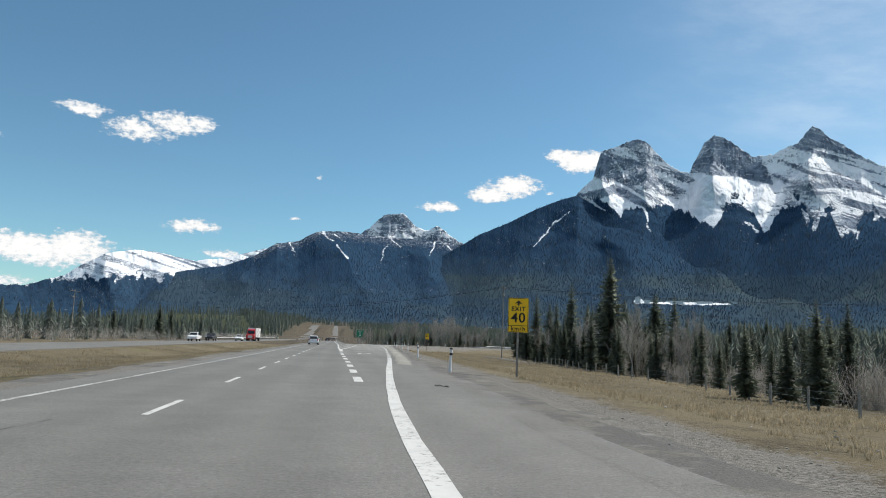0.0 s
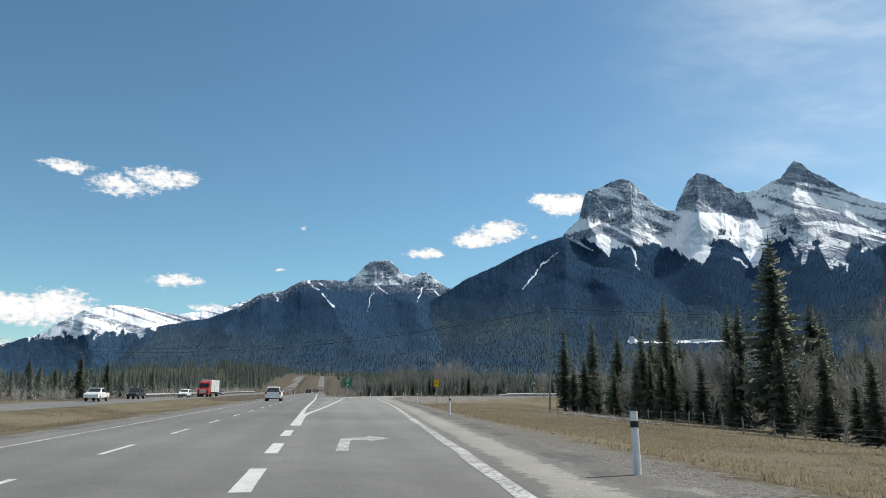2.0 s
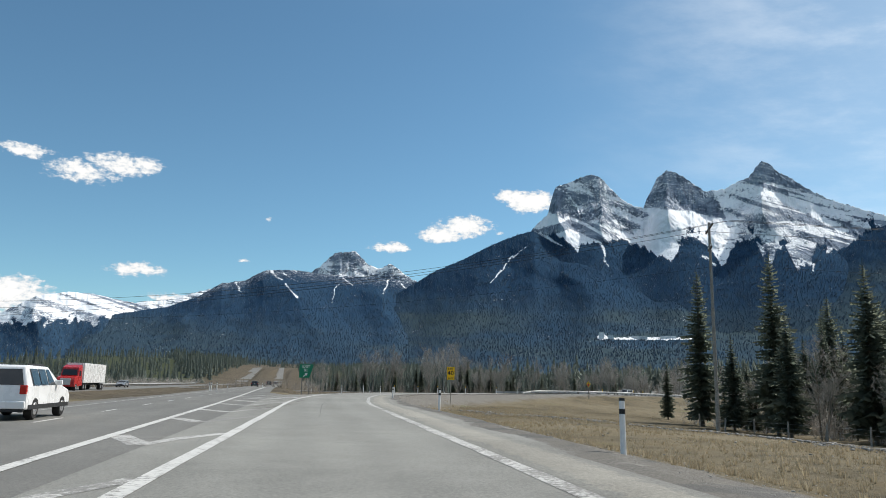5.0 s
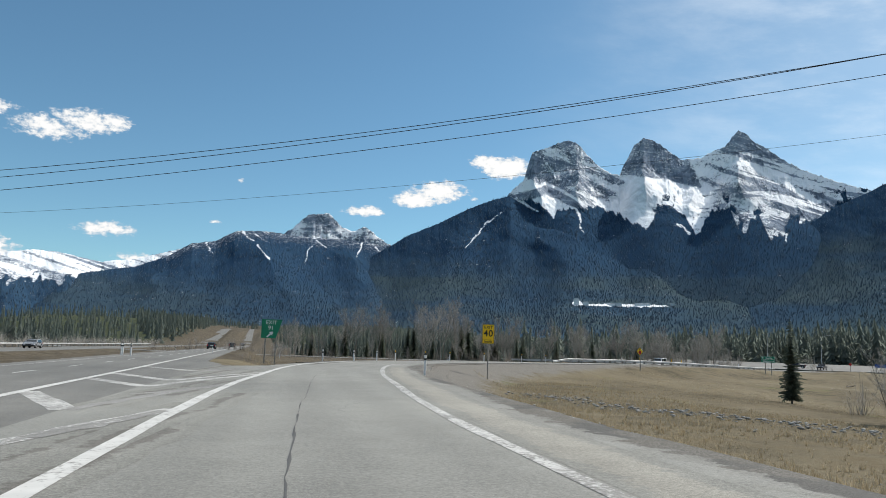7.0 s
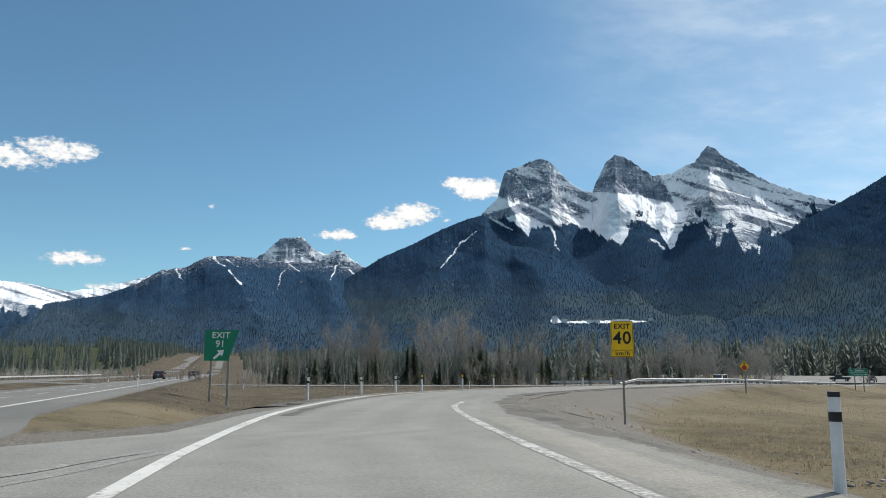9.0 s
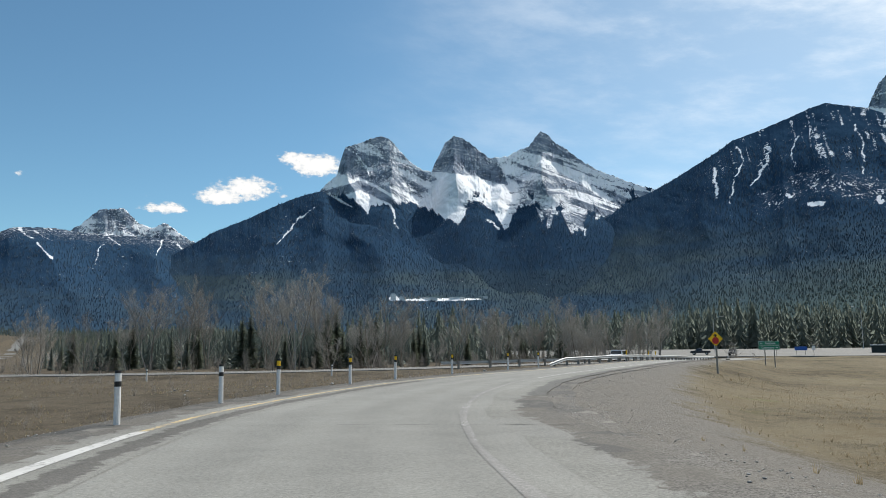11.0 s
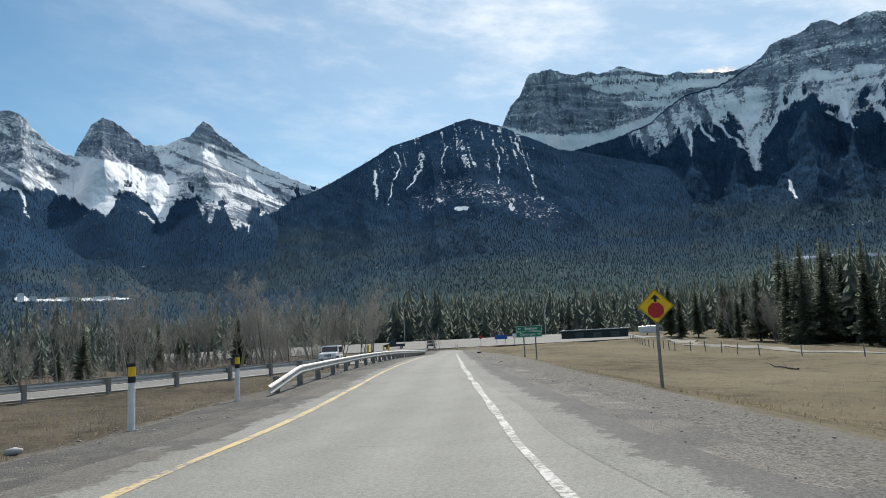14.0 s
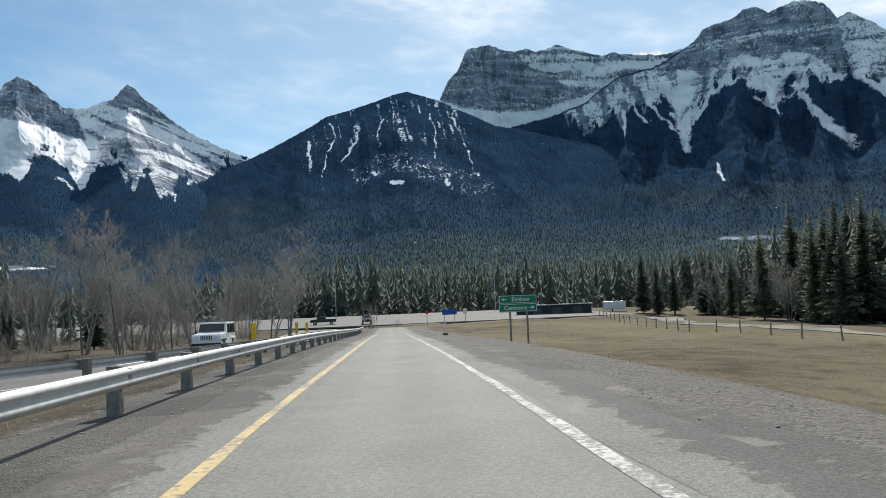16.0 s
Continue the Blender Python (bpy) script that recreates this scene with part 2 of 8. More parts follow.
def m_ground(q, pos):
    p = world_pos(q)
    a, b, c3 = q.noise(p, 0.035, 5.0, 0.6), q.noise(p, 0.45, 6.0, 0.65), q.noise(p, 7.0, 5.0, 0.7)
    k = q.m("ADD", q.m("MULTIPLY", a, 0.4), q.m("ADD", q.m("MULTIPLY", b, 0.35), q.m("MULTIPLY", c3, 0.25)))
    dry = q.mix(q.ramp(k, 0.38, 0.62), rgb(0.072, 0.060, 0.038), rgb(0.245, 0.208, 0.140))
    dry = q.mix(q.ramp(q.m("ADD", b, q.m("MULTIPLY", c3, 0.4)), 0.66, 0.86, 0.0, 0.75), dry, rgb(0.135, 0.105, 0.06))
    dry = q.mix(q.ramp(q.noise(p, 0.16, 5.0), 0.6, 0.72, 0.0, 0.4), dry, rgb(0.16, 0.17, 0.06))
    # rough dead weeds on dark earth between the ramp and the entrance road
    xyz = q.n("ShaderNodeSeparateXYZ", {}, i0=p).outputs
    side = q.ramp(q.m("ADD", q.m("SUBTRACT", xyz[1], q.m("MULTIPLY", xyz[0], 0.75)), q.m("MULTIPLY", b, 6.0)), 229.0, 236.0)
    weeds = q.mix(q.ramp(q.m("ADD", q.m("MULTIPLY", b, 0.5), q.m("MULTIPLY", c3, 0.5)), 0.36, 0.64), rgb(0.046, 0.038, 0.028), rgb(0.135, 0.113, 0.084))
    dry = q.mix(q.m("MULTIPLY", side, 0.85), dry, weeds)
    # gravel that thins out into the grass beside the roads
    grav = q.n("ShaderNodeAttribute", {"attribute_name": "gravel"}).outputs["Fac"]
    chip = q.n("ShaderNodeSeparateColor", {}, i0=q.n("ShaderNodeTexVoronoi", {}, Vector=p, Scale=24.0).outputs[1]).outputs[0]
    stony = q.mix(chip, rgb(0.10, 0.093, 0.082), rgb(0.26, 0.245, 0.22))
    stony = q.mix(q.ramp(b, 0.35, 0.7, 0.0, 0.45), stony, rgb(0.20, 0.183, 0.155))
    patchy = q.m("ADD", grav, q.m("ADD", q.m("MULTIPLY", q.m("SUBTRACT", b, 0.5), 1.1), q.m("MULTIPLY", q.m("SUBTRACT", c3, 0.5), 0.9)))
    dry = q.mix(q.ramp(patchy, 0.36, 0.62), dry, stony)
    dist = q.n("ShaderNodeVectorMath", {"operation": "DISTANCE"}, i0=p, i1=(20.0, 150.0, 0.0)).outputs["Value"]
    wood = q.mix(q.ramp(b, 0.3, 0.7), rgb(0.03, 0.042, 0.022), rgb(0.07, 0.075, 0.04))
    off = q.m("ABSOLUTE", q.m("ADD", xyz[0], q.m("ADD", 14.0, q.m("MULTIPLY", xyz[1], 0.034))))
    col = q.mix(q.m("MULTIPLY", q.ramp(dist, 330.0, 520.0), q.ramp(q.m("ADD", off, q.m("MULTIPLY", b, 30.0)), 45.0, 75.0)), dry, wood)
    return {"color": col, "rough": 0.95, "height": q.m("ADD", c3, q.m("MULTIPLY", b, 1.5)), "depth": 0.12, "strength": 0.8}


ASPHALT = surface("weathered asphalt", m_asphalt(GREY), spec=0.35)
OLD_ASPHALT = surface("dark crumbling asphalt", m_asphalt((0.60, 0.61, 0.61)), spec=0.35)
PALE_ASPHALT = surface("pale worn asphalt", m_asphalt(None), spec=0.35)
RIM_GRAVEL = surface("pavement rim in gravel", m_edge(None, 1.7), spec=0.2)
RIM_OLD = surface("pavement rim on old asphalt", m_edge((0.60, 0.61, 0.61), 1.25), spec=0.2)
WHITE_PAINT = surface("white road paint", m_paint(rgb(0.60, 0.59, 0.56), 0.43), spec=0.3)
WORN_PAINT = surface("worn white road paint", m_paint(rgb(0.57, 0.56, 0.53), 0.5), spec=0.3)
YELLOW_PAINT = surface("yellow road paint", m_paint(rgb(0.62, 0.47, 0.23), 0.47), spec=0.3)
GRAVEL = surface("grey gravel", lambda q, pos: m_gravel(q, pos, 1.02), spec=0.2)
DARK_GRAVEL = surface("dark grey gravel", lambda q, pos: m_gravel(q, pos, 0.72), spec=0.2)
GROUND = surface("dry spring grass", m_ground, spec=0.1)


def haze_height(q):
    """How high above the greener valley colours a place is, for the haze put into the woods' colour; on the far, bluer
    slopes it sets in lower.
    """
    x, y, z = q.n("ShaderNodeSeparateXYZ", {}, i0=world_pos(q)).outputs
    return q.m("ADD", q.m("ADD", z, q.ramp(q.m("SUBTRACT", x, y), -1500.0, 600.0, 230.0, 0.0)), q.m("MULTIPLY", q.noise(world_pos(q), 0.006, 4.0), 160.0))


def m_mountain(q, pos):
    p = world_pos(q)
    att = q.n("ShaderNodeAttribute", {"attribute_name": "cover"})
    s = q.n("ShaderNodeSeparateColor", {}, i0=att.outputs["Color"])
    snow, rock, light = s.outputs[0], s.outputs[1], s.outputs[2]
    n1, n2, n3 = q.noise(p, 0.05, 8.0, 0.72), q.noise(p, 0.003, 6.0, 0.6), q.noise(p, 0.16, 3.0, 0.7)
    stands = q.noise(p, 0.011, 4.0, 0.6)
    # Woods in haze blue, greener low down: the haze is in these colours.
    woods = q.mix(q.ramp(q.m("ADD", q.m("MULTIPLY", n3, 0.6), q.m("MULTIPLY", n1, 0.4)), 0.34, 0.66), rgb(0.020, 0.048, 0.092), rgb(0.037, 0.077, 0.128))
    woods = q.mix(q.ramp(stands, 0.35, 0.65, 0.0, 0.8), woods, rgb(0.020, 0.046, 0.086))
    low = q.ramp(haze_height(q), 150.0, 400.0)
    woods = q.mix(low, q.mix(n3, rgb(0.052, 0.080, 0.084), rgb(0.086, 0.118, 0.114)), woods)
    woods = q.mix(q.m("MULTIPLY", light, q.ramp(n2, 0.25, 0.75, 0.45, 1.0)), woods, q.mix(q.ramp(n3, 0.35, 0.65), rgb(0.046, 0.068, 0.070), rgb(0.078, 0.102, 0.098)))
    flat = q.n("ShaderNodeSeparateXYZ", {}, i0=p).outputs
    bed = q.m("ADD", att.outputs["Alpha"], q.m("MULTIPLY", q.m("SUBTRACT", q.noise(p, 0.012, 4.0, 0.6), 0.5), 26.0))
    layered = q.n("ShaderNodeCombineXYZ", {}, i0=q.m("MULTIPLY", flat[0], 0.0034), i1=q.m("MULTIPLY", flat[1], 0.0034), i2=q.m("MULTIPLY", bed, 0.030)).outputs[0]
    strata = q.noise(layered, 1.0, 9.0, 0.75)
    # Rock tinted blue: distance haze put into its base colour.
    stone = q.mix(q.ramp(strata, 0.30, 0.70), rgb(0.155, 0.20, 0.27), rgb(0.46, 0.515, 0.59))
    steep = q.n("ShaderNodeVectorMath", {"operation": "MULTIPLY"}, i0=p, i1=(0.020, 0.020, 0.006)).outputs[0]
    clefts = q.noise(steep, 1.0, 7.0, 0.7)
    # Relief shade as colour: the clefts are darkened in the rock.
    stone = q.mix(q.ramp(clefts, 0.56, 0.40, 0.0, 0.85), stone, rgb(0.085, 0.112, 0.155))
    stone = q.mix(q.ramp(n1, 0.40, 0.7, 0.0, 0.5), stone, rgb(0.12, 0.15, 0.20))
    n4 = q.noise(p, 0.10, 6.0, 0.75)
    edge = q.m("MULTIPLY", q.m("SUBTRACT", q.m("ADD", q.m("MULTIPLY", n1, 0.55), q.m("MULTIPLY", n4, 0.45)), 0.5), 3.0)
    rocky = q.ramp(q.m("ADD", rock, edge), 0.35, 0.60)
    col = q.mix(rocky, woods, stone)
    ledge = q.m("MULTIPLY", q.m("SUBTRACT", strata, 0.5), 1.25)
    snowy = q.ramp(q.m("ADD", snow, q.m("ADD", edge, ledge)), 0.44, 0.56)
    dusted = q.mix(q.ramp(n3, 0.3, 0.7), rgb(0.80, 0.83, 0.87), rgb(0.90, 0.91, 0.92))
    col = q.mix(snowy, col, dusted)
    h = q.m("ADD", q.m("MULTIPLY", q.m("ADD", q.m("MULTIPLY", n1, 0.7), q.m("MULTIPLY", clefts, 0.8)), q.m("ADD", 0.12, q.m("MULTIPLY", rocky, 1.0))), q.m("MULTIPLY", q.m("MULTIPLY", strata, rocky), 0.8))
    h = q.m("MULTIPLY", h, q.m("SUBTRACT", 1.0, q.m("MULTIPLY", snowy, 0.7)))
    return {"color": col, "rough": 0.95, "height": h, "depth": 17.0, "strength": 0.65}


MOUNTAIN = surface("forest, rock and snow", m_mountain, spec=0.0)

# ---- numeric helpers ----


def _hash(ix, iy, seed):
    h = (ix.astype(np.int64) * 374761393 + iy.astype(np.int64) * 668265263 + seed * 1442695041) & 0x7FFFFFFF
    h = ((h ^ (h >> 13)) * 1274126177) & 0x7FFFFFFF
    return ((h ^ (h >> 16)) & 0xFFFFF) / float(0xFFFFF)


def vnoise(x, y, seed=0):
    x, y = np.asarray(x, float), np.asarray(y, float)
    ix, iy = np.floor(x), np.floor(y)
    fx, fy = x - ix, y - iy
    fx, fy = fx * fx * (3 - 2 * fx), fy * fy * (3 - 2 * fy)
    a, b = _hash(ix, iy, seed), _hash(ix + 1, iy, seed)
    c, d = _hash(ix, iy + 1, seed), _hash(ix + 1, iy + 1, seed)
    return (a + (b - a) * fx) * (1 - fy) + (c + (d - c) * fx) * fy


def fbm(x, y, seed=0, octaves=5, gain=0.5):
    s, amp, tot = 0.0, 1.0, 0.0
    for o in range(octaves):
        s = s + amp * vnoise(x * 2 ** o + 17.3 * o, y * 2 ** o - 9.1 * o, seed + o)
        tot, amp = tot + amp, amp * gain
    return s / tot


def ridged(x, y, seed=0, octaves=5, gain=0.5):
    s, amp, tot = 0.0, 1.0, 0.0
    for o in range(octaves):
        s = s + amp * (1 - np.abs(2 * vnoise(x * 2 ** o + 31.7 * o, y * 2 ** o + 5.9 * o, seed + o) - 1))
        tot, amp = tot + amp, amp * gain
    return s / tot


def smooth(a, lo, hi):
    u = np.clip((np.asarray(a, float) - lo) / (hi - lo), 0, 1)
    return u * u * (3 - 2 * u)


def spline(pts, step):
    """Catmull-Rom through pts, sampled about every step metres (by the first two columns)."""
    p = np.asarray(pts, float)
    e = np.vstack([2 * p[0] - p[1], p, 2 * p[-1] - p[-2]])
    out = []
    for i in range(1, len(e) - 2):
        n = max(1, int(round(np.hypot(*(e[i + 1] - e[i])[:2]) / step)))
        for k in range(n):
            t = k / n
            out.append(0.5 * (2 * e[i] + (e[i + 1] - e[i - 1]) * t + (2 * e[i - 1] - 5 * e[i] + 4 * e[i + 1] - e[i + 2]) * t * t + (3 * e[i] - e[i - 1] - 3 * e[i + 1] + e[i + 2]) * t ** 3))
    out.append(p[-1])
    return np.array(out)


def mesh_of(name, verts, faces, mats=(), smooth_faces=False):
    me = bpy.data.meshes.new(name)
    me.from_pydata([tuple(map(float, v)) for v in verts], [], [tuple(map(int, f)) for f in faces])
    for m in mats if isinstance(mats, (list, tuple)) else (mats,):
        me.materials.append(m)
    if smooth_faces:
        me.polygons.foreach_set("use_smooth", [True] * len(me.polygons))
    me.update()
    return me


def thing(name, me, parent=None, label="", category="", group="", kind="", at=None):
    ob = new(name, me)
    if parent is not None:
        ob.parent = parent
    if at is not None:
        ob.matrix_basis = at
    return tagged(ob, label, category, group, kind)


def part(name, bm, mat, parent, label="", smooth_faces=False):
    me = bpy.data.meshes.new(name)
    bm.to_mesh(me)
    bm.free()
    me.materials.append(mat)
    if smooth_faces:
        me.polygons.foreach_set("use_smooth", [True] * len(me.polygons))
    return thing(name, me, parent, label)


def grid_faces(nu, nv):
    i = np.arange(nu - 1)[:, None] * nv + np.arange(nv - 1)[None, :]
    return np.stack([i, i + nv, i + nv + 1, i + 1], -1).reshape(-1, 4)


# ---- plan of the roads ----
DASH_X = lambda y: -3.1 - 0.0315 * y
LEFT_X = lambda y: -6.1 - 0.029 * y
HFOG_X = lambda y: np.where(np.asarray(y) > 300, -10.5 - 0.0335 * (np.asarray(y) - 300), np.interp(y, [-40, 0, 25, 37, 47, 63, 75, 83, 110, 133, 165, 196, 236, 300], [2.0, 0.75, 0.0, -0.42, -0.78, -1.45, -1.88, -2.15, -3.22, -3.95, -4.95, -6.15, -7.85, -10.5]))
RAMP_L = spline([(-2.42, 98), (-1.98, 113), (-1.55, 135), (-1.25, 155), (-1.05, 170), (-0.64, 182), (0.05, 191), (1.1, 203), (2.75, 214), (4.55, 221), (6.2, 226), (8.1, 231), (10.6, 236), (14.1, 241.1), (18.2, 246.2), (22.5, 250.7), (27.2, 254.55), (33.0, 258.65), (39.0, 262.75), (46.0, 268.08), (55, 275.0), (70, 286), (86, 298), (110, 316), (150, 346)], 1.5)
RAMP_R = spline([(1.0, -30), (0.9, 0), (0.8, 13), (0.95, 22), (1.3, 33), (1.65, 42), (2.12, 54), (2.68, 72), (3.15, 90), (3.72, 110), (4.05, 127), (4.3, 155), (4.55, 172), (5.4, 184), (6.3, 195), (8.0, 208), (9.8, 217.7), (11.2, 221.8), (13.3, 227.4), (16.4, 233.6), (20.7, 240), (25.6, 245.9), (30.4, 250.5), (35.3, 254.8), (40.06, 258.65), (47.25, 264.26), (57.91, 272.61), (79.87, 289.47), (107.9, 310.6), (150, 342)], 1.5)


def fall(x, y):
    """Height of the road surface: level, then gently down towards the crossroad; the highway climbs far off."""
    x, y = np.asarray(x, float), np.asarray(y, float)
    s = (x - 50) * 0.79 + (y - 270) * 0.61
    down = -1.25 * smooth(s, 12, 110) * smooth(x, 20, 60)
    up = 20.0 * smooth(y, 620, 1150) * smooth(np.abs(x + 35), 420, 140)
    return down + up


def offset(pl, d):
    """A polyline moved d metres to its right."""
    t = np.gradient(pl[:, :2], axis=0)
    t /= np.linalg.norm(t, axis=1)[:, None]
    return pl[:, :2] + np.stack([t[:, 1], -t[:, 0]], -1) * np.reshape(d, (-1, 1))


def sheet(name, left, right, mat, lift=0.0, skirt=0.25, across=6, parent=None, label="", category="", kind="structure", zf=fall, crown=0.0, left_skirt=None):
    """A road surface between two lines with the same number of stations, with sides that go down into the ground."""
    n = len(left)
    u = np.linspace(0, 1, across)
    P = left[:, None, :2] * (1 - u)[None, :, None] + right[:, None, :2] * u[None, :, None]
    z = zf(P[..., 0], P[..., 1]) + lift - crown * (2 * u - 1)[None, :] ** 2
    V = np.dstack([P, z])
    lo = V[:, [0]] - [0, 0, skirt if left_skirt is None else left_skirt]
    hi = V[:, [-1]] - [0, 0, skirt]
    V = np.concatenate([lo, V, hi], 1)
    me = mesh_of(name, V.reshape(-1, 3), grid_faces(n, across + 2)[:, ::-1], mat)
    wide = np.hypot(*(right - left)[:, :2].T)
    lane = np.zeros((n, across + 2, 3), np.float32)
    lane[:, :, 0] = np.concatenate([[0], u, [1]])[None, :] * wide[:, None]
    me.attributes.new("lane", "FLOAT_VECTOR", "POINT").data.foreach_set("vector", lane.ravel())
    return thing(name, me, parent, label, category, "", kind)


def stripe(name, pl, width, mat, parent, lift=0.006, ragged=0.0, seed=0):
    """A painted line along pl."""
    n = len(pl)
    s = np.arange(n)
    jl = (fbm(s * 0.7, s * 0 + seed, seed, 3) - 0.5) * ragged
    jr = (fbm(s * 0.7, s * 0 + seed + 9, seed + 3, 3) - 0.5) * ragged
    a, b = offset(pl, -width / 2 + jl), offset(pl, width / 2 + jr)
    V = np.concatenate([np.column_stack([a, fall(a[:, 0], a[:, 1]) + lift]), np.column_stack([b, fall(b[:, 0], b[:, 1]) + lift])])
    F = [(i, n + i, n + i + 1, i + 1) for i in range(n - 1)]
    me = mesh_of(name, V, F, mat)
    lane = np.zeros((2 * n, 3), np.float32)
    lane[:n, 0], lane[n:, 0] = -1.0, 1.0
    me.attributes.new("lane", "FLOAT_VECTOR", "POINT").data.foreach_set("vector", lane.ravel())
    return thing(name, me, parent)


def line_y(fx, y0, y1, step=3.0):
    y = np.arange(y0, y1 + 0.01, step)
    return np.column_stack([fx(y), y])


def resample(pl, n):
    d = np.concatenate([[0], np.cumsum(np.hypot(*np.diff(pl[:, :2], axis=0).T))])
    q = np.linspace(0, d[-1], n)
    return np.column_stack([np.interp(q, d, pl[:, 0]), np.interp(q, d, pl[:, 1])])


def wobble(pl, amp, seed, freq=0.35):
    s = np.arange(len(pl))
    return offset(pl, (fbm(s * freq, s * 0 + seed, seed, 4) - 0.5) * 2 * amp)


# shared border between the highway and the exit lane, then the two drift apart
yy = np.concatenate([np.arange(-40, 215, 2.5), np.arange(215, 900, 12.5), np.arange(900, 1300, 20)])
ramp_l_x = np.interp(yy, RAMP_L[:, 1][RAMP_L[:, 1] < 232], RAMP_L[:, 0][RAMP_L[:, 1] < 232])
seam_x = np.where(yy < 98, HFOG_X(yy), 0.5 * (HFOG_X(yy) + ramp_l_x))
seam_x = np.where(yy > 203, seam_x + (HFOG_X(yy) + 2.4 - seam_x) * smooth(yy, 203, 216), seam_x)
hw_left = np.column_stack([LEFT_X(yy) - 0.9, yy])
hw_right = np.column_stack([seam_x, yy])
highway = sheet("road_highway", wobble(hw_left, 0.35, 3), hw_right, ASPHALT, label="grey weathered asphalt highway with painted lane lines", category="road", across=8)

# exit ramp, station by station
ry = np.arange(-40, 203, 2.5)
ra_left = np.column_stack([np.interp(ry, yy, seam_x), ry])
ra_fog = np.column_stack([np.interp(ry, RAMP_R[:, 1], RAMP_R[:, 0]), ry])
ra_right = ra_fog + np.column_stack([np.interp(ry, [-40, 20, 60, 110, 150, 203], [3.1, 3.0, 1.7, 1.35, 2.0, 2.4]), ry * 0])
curve_l = resample(RAMP_L[RAMP_L[:, 1] > 203], 110)
curve_r = resample(RAMP_R[RAMP_R[:, 1] > 204.5], 110)
sh = np.interp(curve_r[:, 0], [7, 12, 20, 36, 47, 56, 150], [1.9, 1.5, 1.4, 1.1, 0.85, 0.55, 0.55])
cl_edge = offset(curve_l, -1.3 + 0.75 * smooth(np.arange(110), 0, 8) + (fbm(np.arange(110) * 0.8, np.zeros(110), 19, 4) - 0.5) * 0.35)
cl_edge[0] = ra_left[-1] + (0, 1.0)
cr_edge = offset(curve_r, sh)
r_left = np.vstack([ra_left, cl_edge])
r_right = np.vstack([ra_right, cr_edge])
r_right_w = wobble(r_right, np.where(np.arange(len(r_right)) < 112, 0.6, 0.28), 11, 0.45)


def crumbled(pl, amp, seed, step=0.35):
    """A line with a broken edge: slow swings and short bites."""
    n = int(np.hypot(*np.diff(pl[:, :2], axis=0).T).sum() / step)
    pl = resample(pl, n)
    k = np.arange(n)
    bite = ridged(k * 0.16, k * 0.0, seed + 7, 4, 0.65) - 0.6
    return pl, offset(pl, amp * 2.2 * bite)


ramp = sheet("road_exit_ramp", r_left, r_right_w, PALE_ASPHALT, label="pale worn asphalt exit ramp curving to a stop", category="road", across=8)

# other carriageway beyond the median
oy = np.concatenate([np.arange(-60, 620, 10.0), np.arange(620, 1300, 20.0)])
opp_l, opp_r = np.column_stack([-33.5 - 0.034 * oy, oy]), np.column_stack([-23.5 - 0.034 * oy, oy])
lower = lambda x, y: fall(x, y) - 0.45
opposite = sheet("road_opposite", opp_l, opp_r, ASPHALT, label="opposite carriageway across the grass median", category="road", zf=lower)

# entrance road behind the ramp, and the crossroad
LOOP = spline([(-62, 372), (-40, 338), (-24, 321), (-8, 309.5), (10, 300.5), (28, 294.0), (45, 291.0), (60, 293.5), (76, 303), (92, 315), (120, 337), (160, 369)], 3.0)
loop_z = lambda x, y: fall(x, y) - 0.30 - 0.3 * smooth(np.asarray(x, float), 70, 10)
entrance = sheet("road_entrance", offset(LOOP, -3.6), offset(LOOP, 3.6), ASPHALT, label="pale entrance road that loops behind the ramp", category="road", zf=loop_z)
CD, CN = np.array([0.79, 0.613]), np.array([-0.613, 0.79])  # along the ramp, and to its left
X0 = np.array([50.0, 269.0])
cs = np.linspace(-52, 330, 50)
bend = 0.0006 * cs ** 2
c_near = X0 + CD * (148 + bend)[:, None] + CN * cs[:, None]
c_far = X0 + CD * (212 + bend)[:, None] + CN * cs[:, None]


def cross_z(x, y):
    s = (np.asarray(x, float) - X0[0]) * CD[0] + (np.asarray(y, float) - X0[1]) * CD[1]
    return -1.2 + 2.2 * smooth(s, 135, 240)


crossroad = sheet("road_crossroad", c_far, c_near, ASPHALT, label="wide pale crossroad at the end of the ramp", category="road", zf=cross_z, across=8)

# ---- ground ----


def dist_to(pl, X, Y):
    """Distance from points to a polyline."""
    best = np.full(X.shape, 1e9)
    p = pl[:, :2]
    for a, b in zip(p[:-1], p[1:]):
        d = b - a
        t = np.clip(((X - a[0]) * d[0] + (Y - a[1]) * d[1]) / (d @ d + 1e-9), 0, 1)
        best = np.minimum(best, np.hypot(X - a[0] - t * d[0], Y - a[1] - t * d[1]))
    return best


def thin(pl, k):
    return np.vstack([pl[::k], pl[-1]])


ROADS = [
    (thin(0.5 * (hw_left + hw_right), 4), 0.5 * (hw_right[:, 0] - hw_left[:, 0]).mean() + 0.5, fall),
    (thin(0.5 * (r_left + r_right), 4), 3.9, fall),
    (thin(0.5 * (opp_l + opp_r), 4), 5.2, lower),
    (thin(LOOP, 3), 3.7, loop_z),
    (thin(0.5 * (c_near + c_far), 3), 32.5, cross_z),
]


